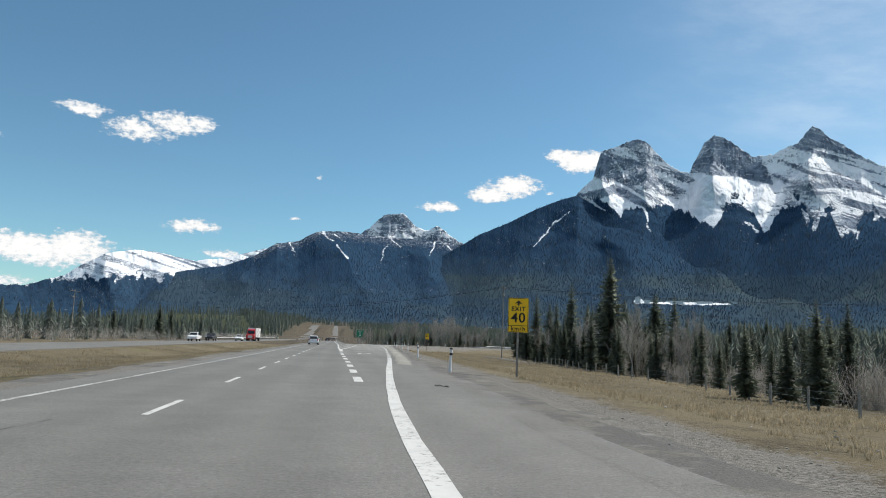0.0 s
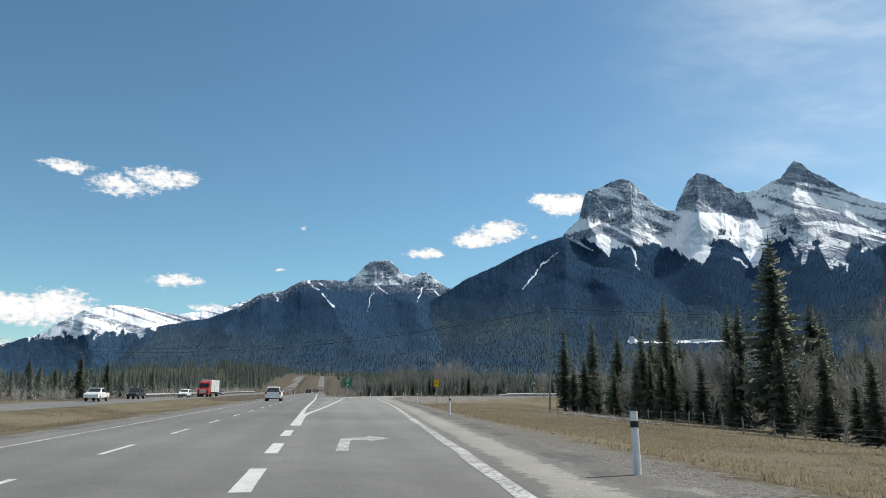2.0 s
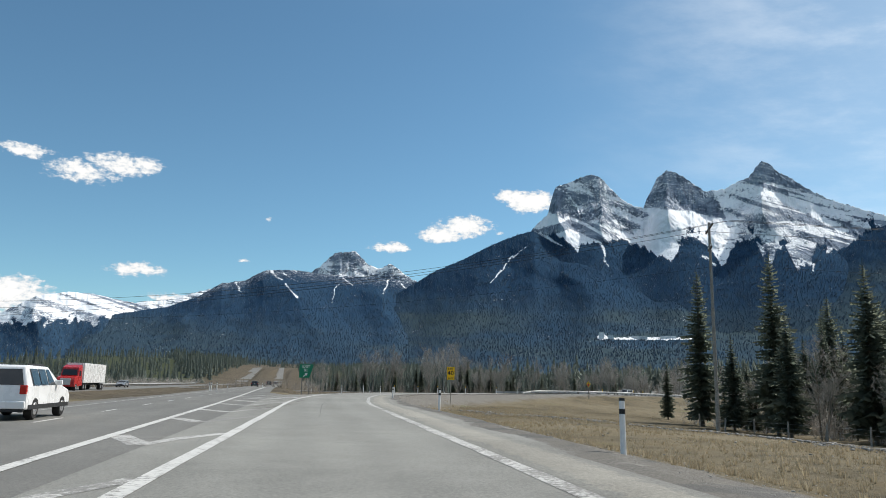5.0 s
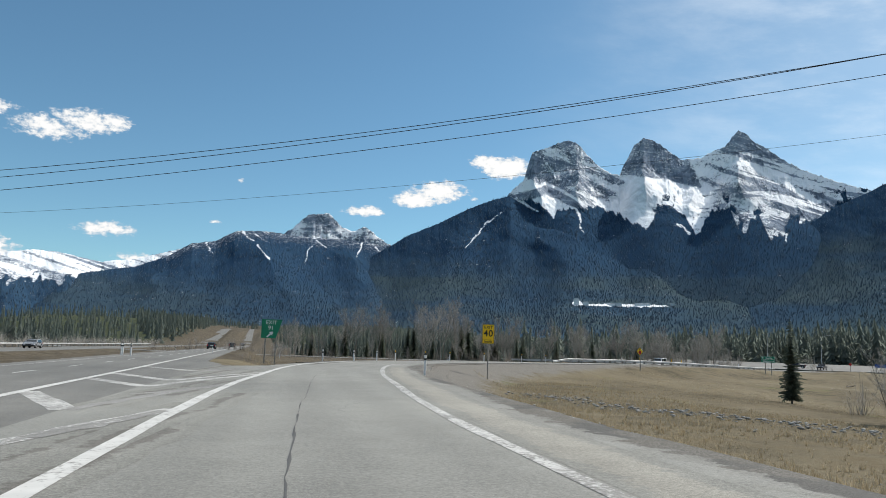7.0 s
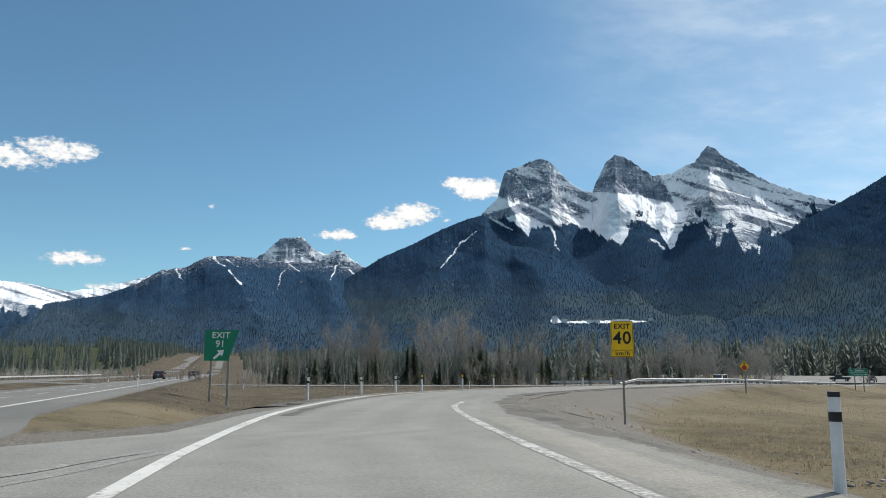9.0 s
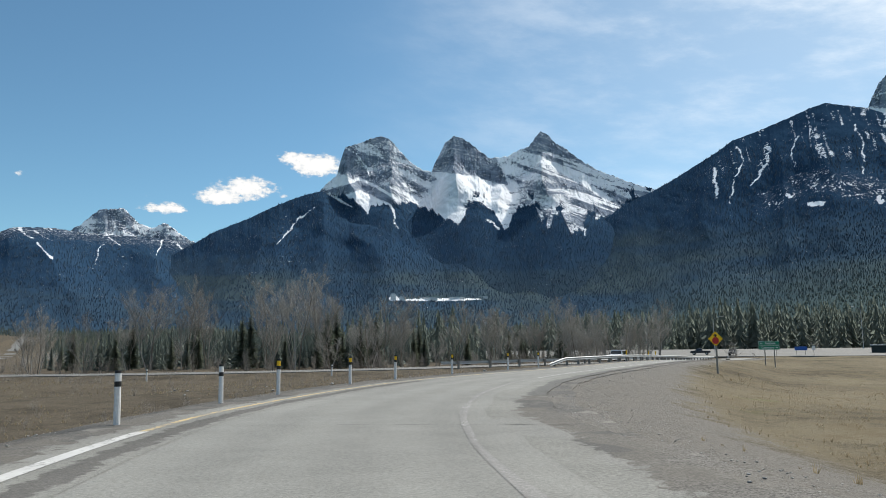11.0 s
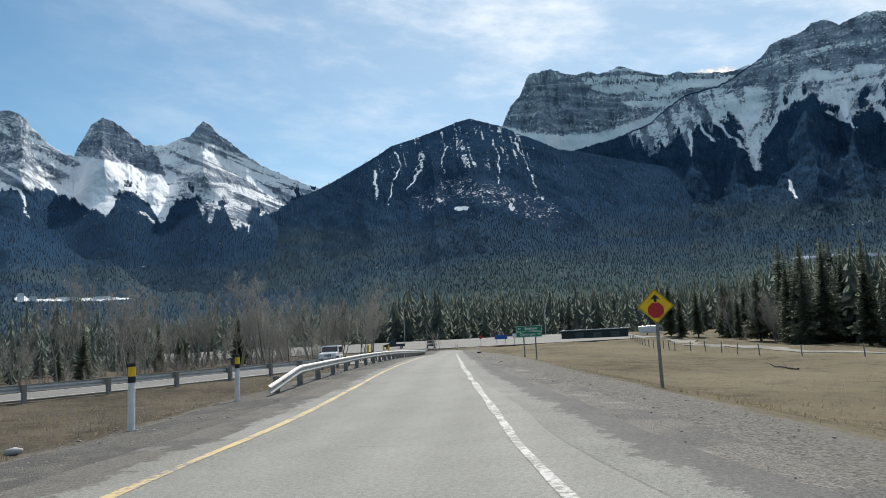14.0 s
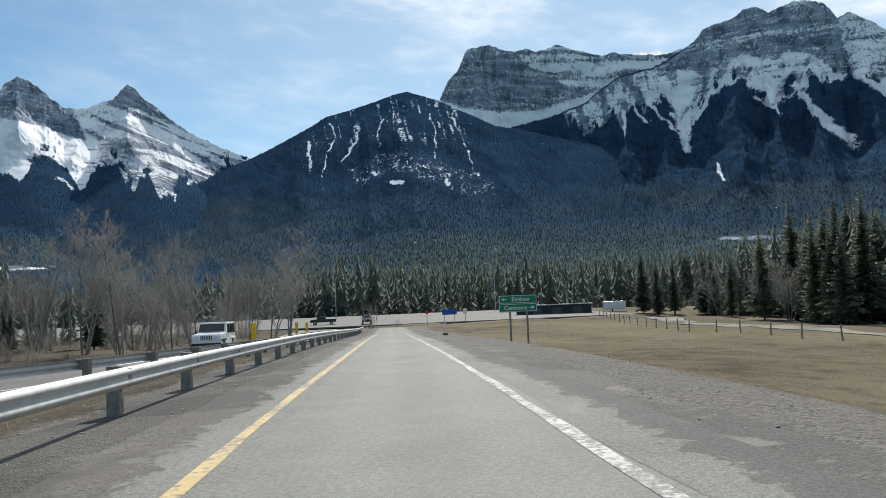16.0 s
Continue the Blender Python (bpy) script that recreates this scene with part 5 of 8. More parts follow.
# spruces along the right-hand verge: x, y, height
for x, y, h in ((41.2, 120.8, 19.6), (43.5, 152, 17.8), (40.9, 154, 13.2), (41, 193, 16.5), (43.7, 184, 17.4), (44, 172, 14.5), (46, 163, 13.5), (39.5, 176, 10.5), (47, 141, 15.0), (43, 131, 14.0),
                (49, 125, 10.0), (52, 112, 9), (38, 109, 8), (45, 101, 7.5), (52.6, 224, 8.8), (25.2, 39, 6.2), (23.4, 43.5, 4.8), (27.0, 45, 5.2), (30, 52, 4.2), (33, 66, 5.0), (37, 78, 8.0), (41, 88, 6.5), (47, 92, 7),
                (55, 100, 8), (56, 137, 15), (58, 160, 16), (55, 178, 15), (52, 196, 12), (60, 190, 14), (64, 208, 12), (60, 215, 9), (71, 224, 9)):
    src = rng.choice(SPRUCES if h > 9 else SPRUCES + THIN)
    used_spruce.append(put_scaled(src, x, y, h / 15.0, rng.uniform(0, 360)))
for k in range(30):
    y = rng.uniform(128, 212)
    x = np.interp(y, [60, 100, 215], [46, 49, 60]) + abs(rng.gauss(0, 14))
    used_spruce.append(put_scaled(rng.choice(SPRUCES + THIN), x, y, rng.uniform(0.6, 1.15), rng.uniform(0, 360)))
# a close belt right behind the roadside fence
for k in range(34):
    y = rng.uniform(98, 192)
    x = np.interp(y, [98, 120, 160, 192], [31.5, 35, 39.5, 40.5]) + abs(rng.gauss(0, 6))
    used_spruce.append(put_scaled(rng.choice(SPRUCES + THIN), x, y, rng.uniform(0.25, 0.68), rng.uniform(0, 360)))
for k in range(30):
    y = rng.uniform(48, 100)
    used_spruce.append(put_scaled(rng.choice(SPRUCES + THIN), np.interp(y, [48, 100], [34, 39]) + abs(rng.gauss(0, 10)), y, rng.uniform(0.25, 0.55), rng.uniform(0, 360)))
# woods beyond the fenced field
FIELD = spline([(104, 252), (114.8, 274.4), (125.5, 283.9), (140, 294), (159, 306.1), (200, 328)], 2.0)


def behind_fence(near, deep):
    i = rng.randrange(0, len(FIELD) - 1)
    t = FIELD[i + 1] - FIELD[i]
    t = t[:2] / np.linalg.norm(t[:2])
    w = near + abs(rng.gauss(0, deep))
    return FIELD[i, 0] + t[1] * w, FIELD[i, 1] - t[0] * w


for k in range(60):
    x, y = behind_fence(19, 20)
    used_spruce.append(put_scaled(rng.choice(SPRUCES + THIN), x, y, rng.uniform(0.6, 1.25), rng.uniform(0, 360)))
# tall spruces beyond the fence: x, y, height
for x, y, h in ((155.1, 280.3, 14.5), (159.0, 279.4, 14.7), (151.3, 277.3, 15.7), (171.8, 277.4, 17.3), (168.2, 275.2, 14.9), (162.8, 273.6, 15.2), (161.9, 281.7, 13.1), (163.3, 279.6, 16.2), (178.3, 279.8, 15.8), (178.0, 277.2, 13.5), (166.7, 273.2, 15.1), (177.0, 272.1, 16.0), (180.8, 270.3, 13.1), (174.4, 267.6, 15.3), (172.2, 265.5, 13.4), (171.5, 263.4, 13.1), (202.8, 317.9, 13.3), (194.8, 312.5, 11.6), (204.0, 311.8, 12.4), (204.9, 305.9, 13.3), (197.2, 298.9, 11.9), (200.2, 294.9, 12.0), (190.5, 289.2, 11.6), (206.3, 288.5, 10.8)):
    used_spruce.append(put_scaled(rng.choice(SPRUCES), x, y, h / 15.0, rng.uniform(0, 360)))
sheet("gravel_verge_field", wobble(offset(FIELD, 6.5), 1.3, 51, 0.5), wobble(offset(FIELD, 10.5), 1.6, 53, 0.5), plain("pale gravel track", rgb(0.185, 0.172, 0.145), 0.9, grain=0.7, scale=1.6), lift=0.06, skirt=0.2, zf=ground_z, label="pale track beyond the field fence", category="track", across=5)
# far left, over the opposite carriageway
for k in range(8):
    y = rng.uniform(70, 330)
    used_spruce.append(put_scaled(rng.choice(SPRUCES), -52 - 0.034 * y - abs(rng.gauss(0, 14)), y, rng.uniform(0.4, 0.75), rng.uniform(0, 360)))
# bare trees behind the entrance road
back = offset(LOOP, -1.0)
for k in range(30):
    i = rng.randrange(int(len(LOOP) * 0.30), len(LOOP))
    w = 15 + abs(rng.gauss(0, 14))
    t = LOOP[min(i + 1, len(LOOP) - 1)] - LOOP[max(i - 1, 0)]
    t = t[:2] / np.linalg.norm(t[:2])
    x, y = LOOP[i, 0] - t[1] * w, LOOP[i, 1] + t[0] * w
    used_bare.append(put_scaled(rng.choice(BARES), x, y, rng.uniform(0.35, 0.72), rng.uniform(0, 360)))
for x, y, h in ((36, 321, 13.5), (33, 326, 12.5), (39.5, 323, 12), (42, 328, 11), (21, 324, 11), (17, 327, 11.5), (25, 329, 10), (48, 318, 9.5), (52, 321, 10.5), (9, 326, 7), (103, 346, 9.0), (112, 341, 8.5), (86.7, 337.1, 8.8), (84.7, 325.9, 10.5), (84.6, 320.8, 9.3), (103.3, 343.6, 7.8), (98.3, 333.2, 9.7), (89.6, 318.5, 8.8), (105.8, 333.5, 9.1), (108.1, 332.4, 8.1), (98.7, 319.2, 7.9), (106.1, 324.3, 10.7), (60, 318, 9), (71, 325, 9.5), (86, 335, 9)):
    used_bare.append(put_scaled(rng.choice(BARES), x, y, h / 12, rng.uniform(0, 360)))
for x, y, h in ((28.5, 322, 7.5), (30.5, 326, 8.5), (40.8, 322, 8.5), (43.5, 326, 9.5), (46, 322, 8), (22.8, 326, 7.5), (15, 330, 7), (38, 318, 5.5), (50, 326, 8.5), (56, 323, 6.5), (19, 320, 4.5), (33.5, 318, 5.0), (64, 322, 6), (76, 329, 6.5), (90, 333, 7)):
    used_spruce.append(put_scaled(rng.choice(SPRUCES), x, y, h / 15.0, rng.uniform(0, 360)))
for k in range(20):
    i = rng.randrange(int(len(LOOP) * 0.25), len(LOOP))
    w = 20 + abs(rng.gauss(0, 18))
    t = LOOP[min(i + 1, len(LOOP) - 1)] - LOOP[max(i - 1, 0)]
    t = t[:2] / np.linalg.norm(t[:2])
    used_spruce.append(put_scaled(rng.choice(SPRUCES + THIN), LOOP[i, 0] - t[1] * w, LOOP[i, 1] + t[0] * w, rng.uniform(0.22, 0.48), rng.uniform(0, 360)))
# pale aspens mixed into the spruces on the verge and by the field
for k in range(34):
    y = rng.uniform(95, 205)
    used_bare.append(put_scaled(rng.choice(BARES), np.interp(y, [95, 205], [40, 47]) + rng.uniform(-3, 8), y, rng.uniform(0.4, 0.8), rng.uniform(0, 360)))
for k in range(24):
    x, y = behind_fence(20, 14)
    used_bare.append(put_scaled(rng.choice(BARES), x, y, rng.uniform(0.5, 0.95), rng.uniform(0, 360)))
for ob in used_bare[-58:]:
    tagged(ob, "leafless grey aspen among the spruces", "tree", "bare trees among the spruces")
for ob in (*SPRUCES, *THIN, *BARES):
    for c in list(ob.children):
        bpy.data.objects.remove(c)
    bpy.data.objects.remove(ob)


def scatter_mesh(name, proto_v, proto_f, places, mat, label, category):
    """Many small copies of one shape in one mesh: places are x, y, z, size, height, turn."""
    pv, P = np.asarray(proto_v, float), np.asarray(places, float)
    c, s = np.cos(P[:, 5]), np.sin(P[:, 5])
    X = P[:, None, 0] + (pv[None, :, 0] * c[:, None] - pv[None, :, 1] * s[:, None]) * P[:, None, 3]
    Y = P[:, None, 1] + (pv[None, :, 0] * s[:, None] + pv[None, :, 1] * c[:, None]) * P[:, None, 3]
    Z = P[:, None, 2] + pv[None, :, 2] * P[:, None, 4]
    V = np.stack([X, Y, Z], -1).reshape(-1, 3)
    nv = len(pv)
    f = np.asarray(proto_f)
    F = (f[None] + (np.arange(len(P)) * nv)[:, None, None]).reshape(-1, f.shape[1])
    me = bpy.data.meshes.new(name)
    me.vertices.add(len(V))
    me.vertices.foreach_set("co", V.ravel())
    k = f.shape[1]
    me.loops.add(len(F) * k)
    me.loops.foreach_set("vertex_index", F.ravel().astype(np.int32))
    me.polygons.add(len(F))
    me.polygons.foreach_set("loop_start", np.arange(0, len(F) * k, k, dtype=np.int32))
    me.polygons.foreach_set("loop_total", np.full(len(F), k, dtype=np.int32))
    me.materials.append(mat)
    me.update(calc_edges=True)
    return thing(name, me, label=label, category=category, kind="stuff")


def far_spruce_shape(seed, tiers=8, n=5):
    """A distant spruce: tiers of drooping sprays round a stem."""
    g = random.Random(seed)
    V, F = [], []
    wide = g.uniform(0.8, 1.15)
    for k in range(tiers):
        f = k / tiers
        z0, r = f * 0.93 + 0.03, 0.165 * wide * (1 - f) ** 0.85 * g.uniform(0.65, 1.2) + 0.012
        a0 = g.uniform(0, 6)
        for j in range(n):
            a, w = a0 + j * 6.283 / n + g.uniform(-0.35, 0.35), g.uniform(1.5, 2.6) / n
            rr = r * g.uniform(0.6, 1.2)
            i = len(V)
            up = 1.15 / tiers + 0.02
            V += [(0, 0, z0 + up), (rr * math.cos(a - w), rr * math.sin(a - w), z0 - g.uniform(0, 0.03)), (rr * 1.12 * math.cos(a), rr * 1.12 * math.sin(a), z0 - g.uniform(0.01, 0.05)), (rr * math.cos(a + w), rr * math.sin(a + w), z0 - g.uniform(0, 0.03))]
            F += [(i, i + 1, i + 2), (i, i + 2, i + 3)]
    return V, F


nr = np.random.RandomState(5)


def slope_woods(n, top, lo, hi, seed):
    """Small conifers all over the forested slopes below a height angle, thinning out towards snow and rock."""
    r = np.random.RandomState(seed)
    V, F = [], []
    for z0, z1, w in ((0.0, 0.62, 0.20), (0.36, 1.0, 0.13)):
        i = len(V)
        V += [(w * math.cos(a), w * math.sin(a), z0) for a in (0.3, 2.4, 4.5)] + [(0, 0, z1)]
        F += [(i, i + 1, i + 3), (i + 1, i + 2, i + 3), (i + 2, i, i + 3)]
    for B, el, X, Y, Z, bare in SLOPES:
        if B[0, 0] > 100 or B[0, 0] < -32 and el.max() < 4:
            continue
        c = lambda a: 0.25 * (a[:-1, :-1] + a[1:, :-1] + a[:-1, 1:] + a[1:, 1:])
        size = np.abs((B[1:, :-1] - B[:-1, :-1]) * (el[:-1, :-1] - el[:-1, 1:]))
        ok = (c(bare) < 0.12) & (c(el) > 1.3) & (c(el) < top) & (c(B) > -34) & (c(B) < 100)
        wgt = np.where(ok, size, 0).ravel()
        m = int(n * wgt.sum())
        if m < 50:
            continue
        k = r.choice(len(wgt), m, p=wgt / wgt.sum())
        i, j = k // size.shape[1], k % size.shape[1]
        s, t = r.uniform(0, 1, m), r.uniform(0, 1, m)
        at = lambda a: (a[i, j] * (1 - s) + a[i + 1, j] * s) * (1 - t) + (a[i, j + 1] * (1 - s) + a[i + 1, j + 1] * s) * t
        x, y, z = at(X), at(Y), at(Z)
        h = r.uniform(lo, hi, m)
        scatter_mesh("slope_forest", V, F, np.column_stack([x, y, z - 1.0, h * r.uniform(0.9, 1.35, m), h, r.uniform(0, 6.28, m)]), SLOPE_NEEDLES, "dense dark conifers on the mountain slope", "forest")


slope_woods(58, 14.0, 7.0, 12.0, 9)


def free_of_roads(x, y, margin):
    ok = np.ones(len(x), bool)
    for pl, w, zf in ROADS:
        ok &= dist_to(pl, x, y) > w + margin
    return ok


def woods(name, n, r0, r1, b0, b1, hmin, hmax, seed, label, power=1.0, tiers=5, sprays=4):
    b = np.radians(nr.uniform(b0, b1, n))
    r = r0 + (r1 - r0) * nr.uniform(0, 1, n) ** power
    x, y = 20 + r * np.sin(b), 180 + r * np.cos(b)
    ok = free_of_roads(x, y, 14)
    # the field beside the ramp and the highway's median stay open
    ok &= ~((x > 20) & (x < 150) & (y > 225) & (y < 330) & (r < 170))
    ok &= ~((x < -4) & (x > -60 - 0.034 * y) & (y < 520))
    x, y = x[ok], y[ok]
    h = nr.uniform(hmin, hmax, len(x)) * (0.75 + 0.5 * fbm(x * 0.02, y * 0.02, seed, 3)) * np.interp(np.degrees(np.arctan2(x - 20, y - 180)), [-12, 0, 12, 26, 42], [1, 0.55, 0.6, 0.9, 1.0])
    P = np.column_stack([x, y, ground_z(x, y) - 0.3, h * nr.uniform(0.85, 1.25, len(x)), h, nr.uniform(0, 6.28, len(x))])
    V, F = far_spruce_shape(seed, tiers, sprays)
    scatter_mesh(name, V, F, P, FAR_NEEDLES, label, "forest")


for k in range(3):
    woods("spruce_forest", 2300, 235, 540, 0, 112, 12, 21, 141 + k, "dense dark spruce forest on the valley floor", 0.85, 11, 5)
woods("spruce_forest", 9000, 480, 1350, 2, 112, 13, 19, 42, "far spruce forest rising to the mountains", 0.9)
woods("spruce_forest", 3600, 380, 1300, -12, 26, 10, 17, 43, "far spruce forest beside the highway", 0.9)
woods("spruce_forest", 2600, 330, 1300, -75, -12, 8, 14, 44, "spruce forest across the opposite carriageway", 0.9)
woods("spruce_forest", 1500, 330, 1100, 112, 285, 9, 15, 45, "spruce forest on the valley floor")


def spruce_belt(x, y, lo, hi, seed, label):
    ok = free_of_roads(x, y, 10)
    x, y = x[ok], y[ok]
    h = nr.uniform(lo, hi, len(x))
    V, F = far_spruce_shape(seed, 13, 6)
    scatter_mesh("spruce_forest", V, F, np.column_stack([x, y, ground_z(x, y) - 0.3, h * nr.uniform(0.9, 1.3, len(x)), h, nr.uniform(0, 6.28, len(x))]), FAR_NEEDLES, label, "forest")


y = nr.uniform(40, 215, 240)
spruce_belt(np.interp(y, [40, 100, 215], [56, 60, 68]) + np.abs(nr.normal(0, 18, 240)), y, 5, 9, 151, "dark spruces behind the roadside belt")
j = nr.randint(0, len(FIELD) - 1, 260)
w = 26 + np.abs(nr.normal(0, 24, 260))
td = FIELD[j + 1] - FIELD[j]
td = td[:, :2] / np.linalg.norm(td[:, :2], axis=1)[:, None]
spruce_belt(FIELD[j, 0] + td[:, 1] * w, FIELD[j, 1] - td[:, 0] * w, 9, 17, 153, "dark spruce woods beyond the field")
y = nr.uniform(60, 420, 120)
spruce_belt(-54 - 0.034 * y - np.abs(nr.normal(0, 16, 120)), y, 5, 10, 155, "low spruces across the opposite carriageway")
# lower spruces in a belt behind the entrance road
i = nr.randint(int(len(LOOP) * 0.2), len(LOOP) - 1, 520)
tt = LOOP[i + 1] - LOOP[i]
tt = tt[:, :2] / np.linalg.norm(tt[:, :2], axis=1)[:, None]
w = 34 + np.abs(nr.normal(0, 34, 520))
x, y = LOOP[i, 0] - tt[:, 1] * w, LOOP[i, 1] + tt[:, 0] * w
ok = free_of_roads(x, y, 12) & (x > -8 + (y - 300) * 0.02)
x, y = x[ok], y[ok]
h = nr.uniform(3.0, 7.0, len(x))
V, F = far_spruce_shape(149, 13, 6)
scatter_mesh("spruce_forest", V, F, np.column_stack([x, y, ground_z(x, y) - 0.3, h * nr.uniform(0.9, 1.3, len(x)), h, nr.uniform(0, 6.28, len(x))]), FAR_NEEDLES, "low dark spruces behind the bare trees", "forest")


def brush_shape(seed, n):
    """A leafless bush: spreading stems that fork into fine twigs."""
    g = random.Random(seed)
    V, F = [], []

    def limb(a, b, w):
        d = np.array([-(b - a)[1], (b - a)[0], 0.0])
        d = d / (np.linalg.norm(d) + 1e-6) * w
        i = len(V)
        V.extend([a - d, a + d, b])
        F.append((i, i + 1, i + 2))

    for k in range(n):
        a, l = g.uniform(0, 6.283), g.uniform(0.08, 0.62)
        p = np.array([math.cos(a) * l * 0.2, math.sin(a) * l * 0.2, -0.03])
        top = g.uniform(0.45, 1.0) * (1.1 - 0.5 * l)
        m = p + np.array([math.cos(a) * l * 0.3 + g.uniform(-0.05, 0.05), math.sin(a) * l * 0.3 + g.uniform(-0.05, 0.05), top * 0.5])
        q = np.array([math.cos(a) * l + g.uniform(-0.12, 0.12), math.sin(a) * l + g.uniform(-0.12, 0.12), top])
        limb(p, m, 0.009)
        limb(m, q, 0.006)
        for j in range(9):
            s = m + (q - m) * g.uniform(-0.6, 0.95)
            e = s + np.array([g.uniform(-0.22, 0.22), g.uniform(-0.22, 0.22), g.uniform(-0.02, 0.20)])
            limb(s, e, 0.004)
    return V, F


def brush(name, x, y, lo, hi, seed, label, mat=None):
    V, F = brush_shape(seed, 16)
    h = nr.uniform(lo, hi, len(x))
    P = np.column_stack([x, y, ground_z(x, y), h * nr.uniform(0.8, 1.2, len(x)), h, nr.uniform(0, 6.28, len(x))])
    scatter_mesh(name, V, F, P, mat or BRUSH, label, "bushes")


t = nr.uniform(0.12, 1, 300)
i = (t * (len(LOOP) - 2)).astype(int)
tt = LOOP[i + 1] - LOOP[i]
tt = tt[:, :2] / np.linalg.norm(tt[:, :2], axis=1)[:, None]
w = 11 + np.abs(nr.normal(0, 13, 300))
brush("brush", LOOP[i, 0] - tt[:, 1] * w, LOOP[i, 1] + tt[:, 0] * w, 1.0, 3.2, 61, "leafless brown brush behind the entrance road", BRUSH)
x, y = nr.uniform(-12, 44, 900), nr.uniform(226, 296, 900)
ok = free_of_roads(x, y, 1.6) & (y - 0.75 * x > 233) & (fbm(x * 0.12, y * 0.12, 67, 3) > 0.48)
brush("weeds", x[ok], y[ok], 0.25, 0.75, 66, "low dead brown weeds in the ditch", BRUSH)
y = nr.uniform(20, 620, 420)
brush("brush", -46 - 0.034 * y - np.abs(nr.normal(0, 12, 420)), y, 2.0, 4.8, 62, "leafless brush across the opposite carriageway", TWIGS)
y = nr.uniform(40, 215, 420)
brush("brush", np.interp(y, [40, 100, 215], [30, 40, 48]) + np.abs(nr.normal(0, 9, 420)), y, 1.0, 4.5, 63, "leafless brush among the roadside spruces")
b, r = np.radians(nr.uniform(28, 100, 1500)), nr.uniform(205, 300, 1500)
x, y = 20 + r * np.sin(b), 180 + r * np.cos(b)
ok = free_of_roads(x, y, 6) & ~((x > 150) & (x < 226) & (y > 300) & (y < 352))
brush("brush", x[ok], y[ok], 2.5, 7.5, 64, "grey leafless woodland edge beyond the crossroad", TWIGS)
b, r = np.radians(nr.uniform(-6, 24, 420)), nr.uniform(190, 420, 420)
x, y = 20 + r * np.sin(b), 180 + r * np.cos(b)
ok = free_of_roads(x, y, 8) & (x > -2)
brush("brush", x[ok], y[ok], 1.8, 5.0, 65, "leafless brush between highway and entrance road", TWIGS)


def tuft_shape(seed, n=9):
    g = random.Random(seed)
    V, F = [], []
    for k in range(n):
        a, l, h = g.uniform(0, 6.283), g.uniform(0.1, 0.8), g.uniform(0.45, 1.0)
        c, s = math.cos(a), math.sin(a)
        p = np.array([c * l * 0.35, s * l * 0.35, -0.05])
        w = np.array([-s, c, 0]) * 0.07
        i = len(V)
        V += [p - w, p + w, np.array([c * l, s * l, h])]
        F.append((i, i + 1, i + 2))
    return V, F


def tufts(n, x0, x1, y0, y1, lo, hi, seed, keep):
    x, y = nr.uniform(x0, x1, n), nr.uniform(y0, y1, n)
    k = keep(x, y) & (fbm(x * 0.25, y * 0.25, seed, 4) > nr.uniform(0.3, 0.62, n) + 0.55 * gravel_at(x, y))
    x, y = x[k], y[k]
    h = nr.uniform(lo, hi, len(x)) * (0.6 + 0.9 * fbm(x * 0.12, y * 0.12, seed + 3, 3))
    P = np.column_stack([x, y, ground_z(x, y), h * 0.75, h, nr.uniform(0, 6.28, len(x))])
    V, F = tuft_shape(seed)
    scatter_mesh("grass", V, F, P, STRAW, "dry straw-coloured grass tufts", "grass")


def off_road(x, y):
    ok = dist_to(ROADS[0][0], x, y) > 6.6
    ok &= dist_to(thin(r_right, 3), x, y) > 1.4
    ok &= dist_to(ROADS[1][0], x, y) > 5.4
    ok &= dist_to(ROADS[2][0], x, y) > 6.0
    return ok & (dist_to(ROADS[3][0], x, y) > 5.2)


tufts(60000, 5, 30, -5, 235, 0.05, 0.24, 71, off_road)
tufts(16000, -24, -7, 0, 190, 0.05, 0.18, 72, off_road)
tufts(22000, -8, 62, 205, 312, 0.05, 0.18, 73, off_road)
tufts(7000, 44, 120, 235, 310, 0.03, 0.09, 74, off_road)

# ---- stones ----


def pebble_shape(seed):
    g = random.Random(seed)
    bm = bmesh.new()
    bmesh.ops.create_icosphere(bm, subdivisions=1, radius=0.5)
    for v in bm.verts:
        v.co *= g.uniform(0.7, 1.15)
        v.co.z *= 0.42
    V, F = [tuple(v.co) for v in bm.verts], [tuple(q.index for q in f.verts) for f in bm.faces]
    bm.free()
    return V, F


def stones(name, x, y, lo, hi, seed, label, lift=0.0):
    V, F = pebble_shape(seed)
    s = lo * (hi / lo) ** (nr.uniform(0, 1, len(x)) ** 2.2)
    P = np.column_stack([x, y, ground_z(x, y) + 0.03 + lift + s * 0.15, s, s, nr.uniform(0, 6.28, len(x))])
    scatter_mesh(name, V, F, P, STONE, label, "stones")


k = nr.randint(0, len(r_right) - 60, 7000)
d = nr.uniform(0.2, 3.2, 7000)
nrm = offset(r_right, 1.0) - r_right
stones("gravel_stones", r_right[k, 0] + nrm[k, 0] * d + nr.uniform(-1.2, 1.2, 7000) * nrm[k, 1], r_right[k, 1] + nrm[k, 1] * d + nr.uniform(-1.2, 1.2, 7000), 0.015, 0.07, 81, "loose grey stones on the gravel verge")
k = nr.randint(8, len(cl_edge) - 30, 2500)
d = nr.uniform(0.0, 3.6, 2500)
nrm = offset(cl_edge, -1.0) - cl_edge
stones("gravel_stones", cl_edge[k, 0] + nrm[k, 0] * d, cl_edge[k, 1] + nrm[k, 1] * d + nr.uniform(-0.5, 0.5, 2500), 0.015, 0.08, 82, "loose stones behind the marker posts")
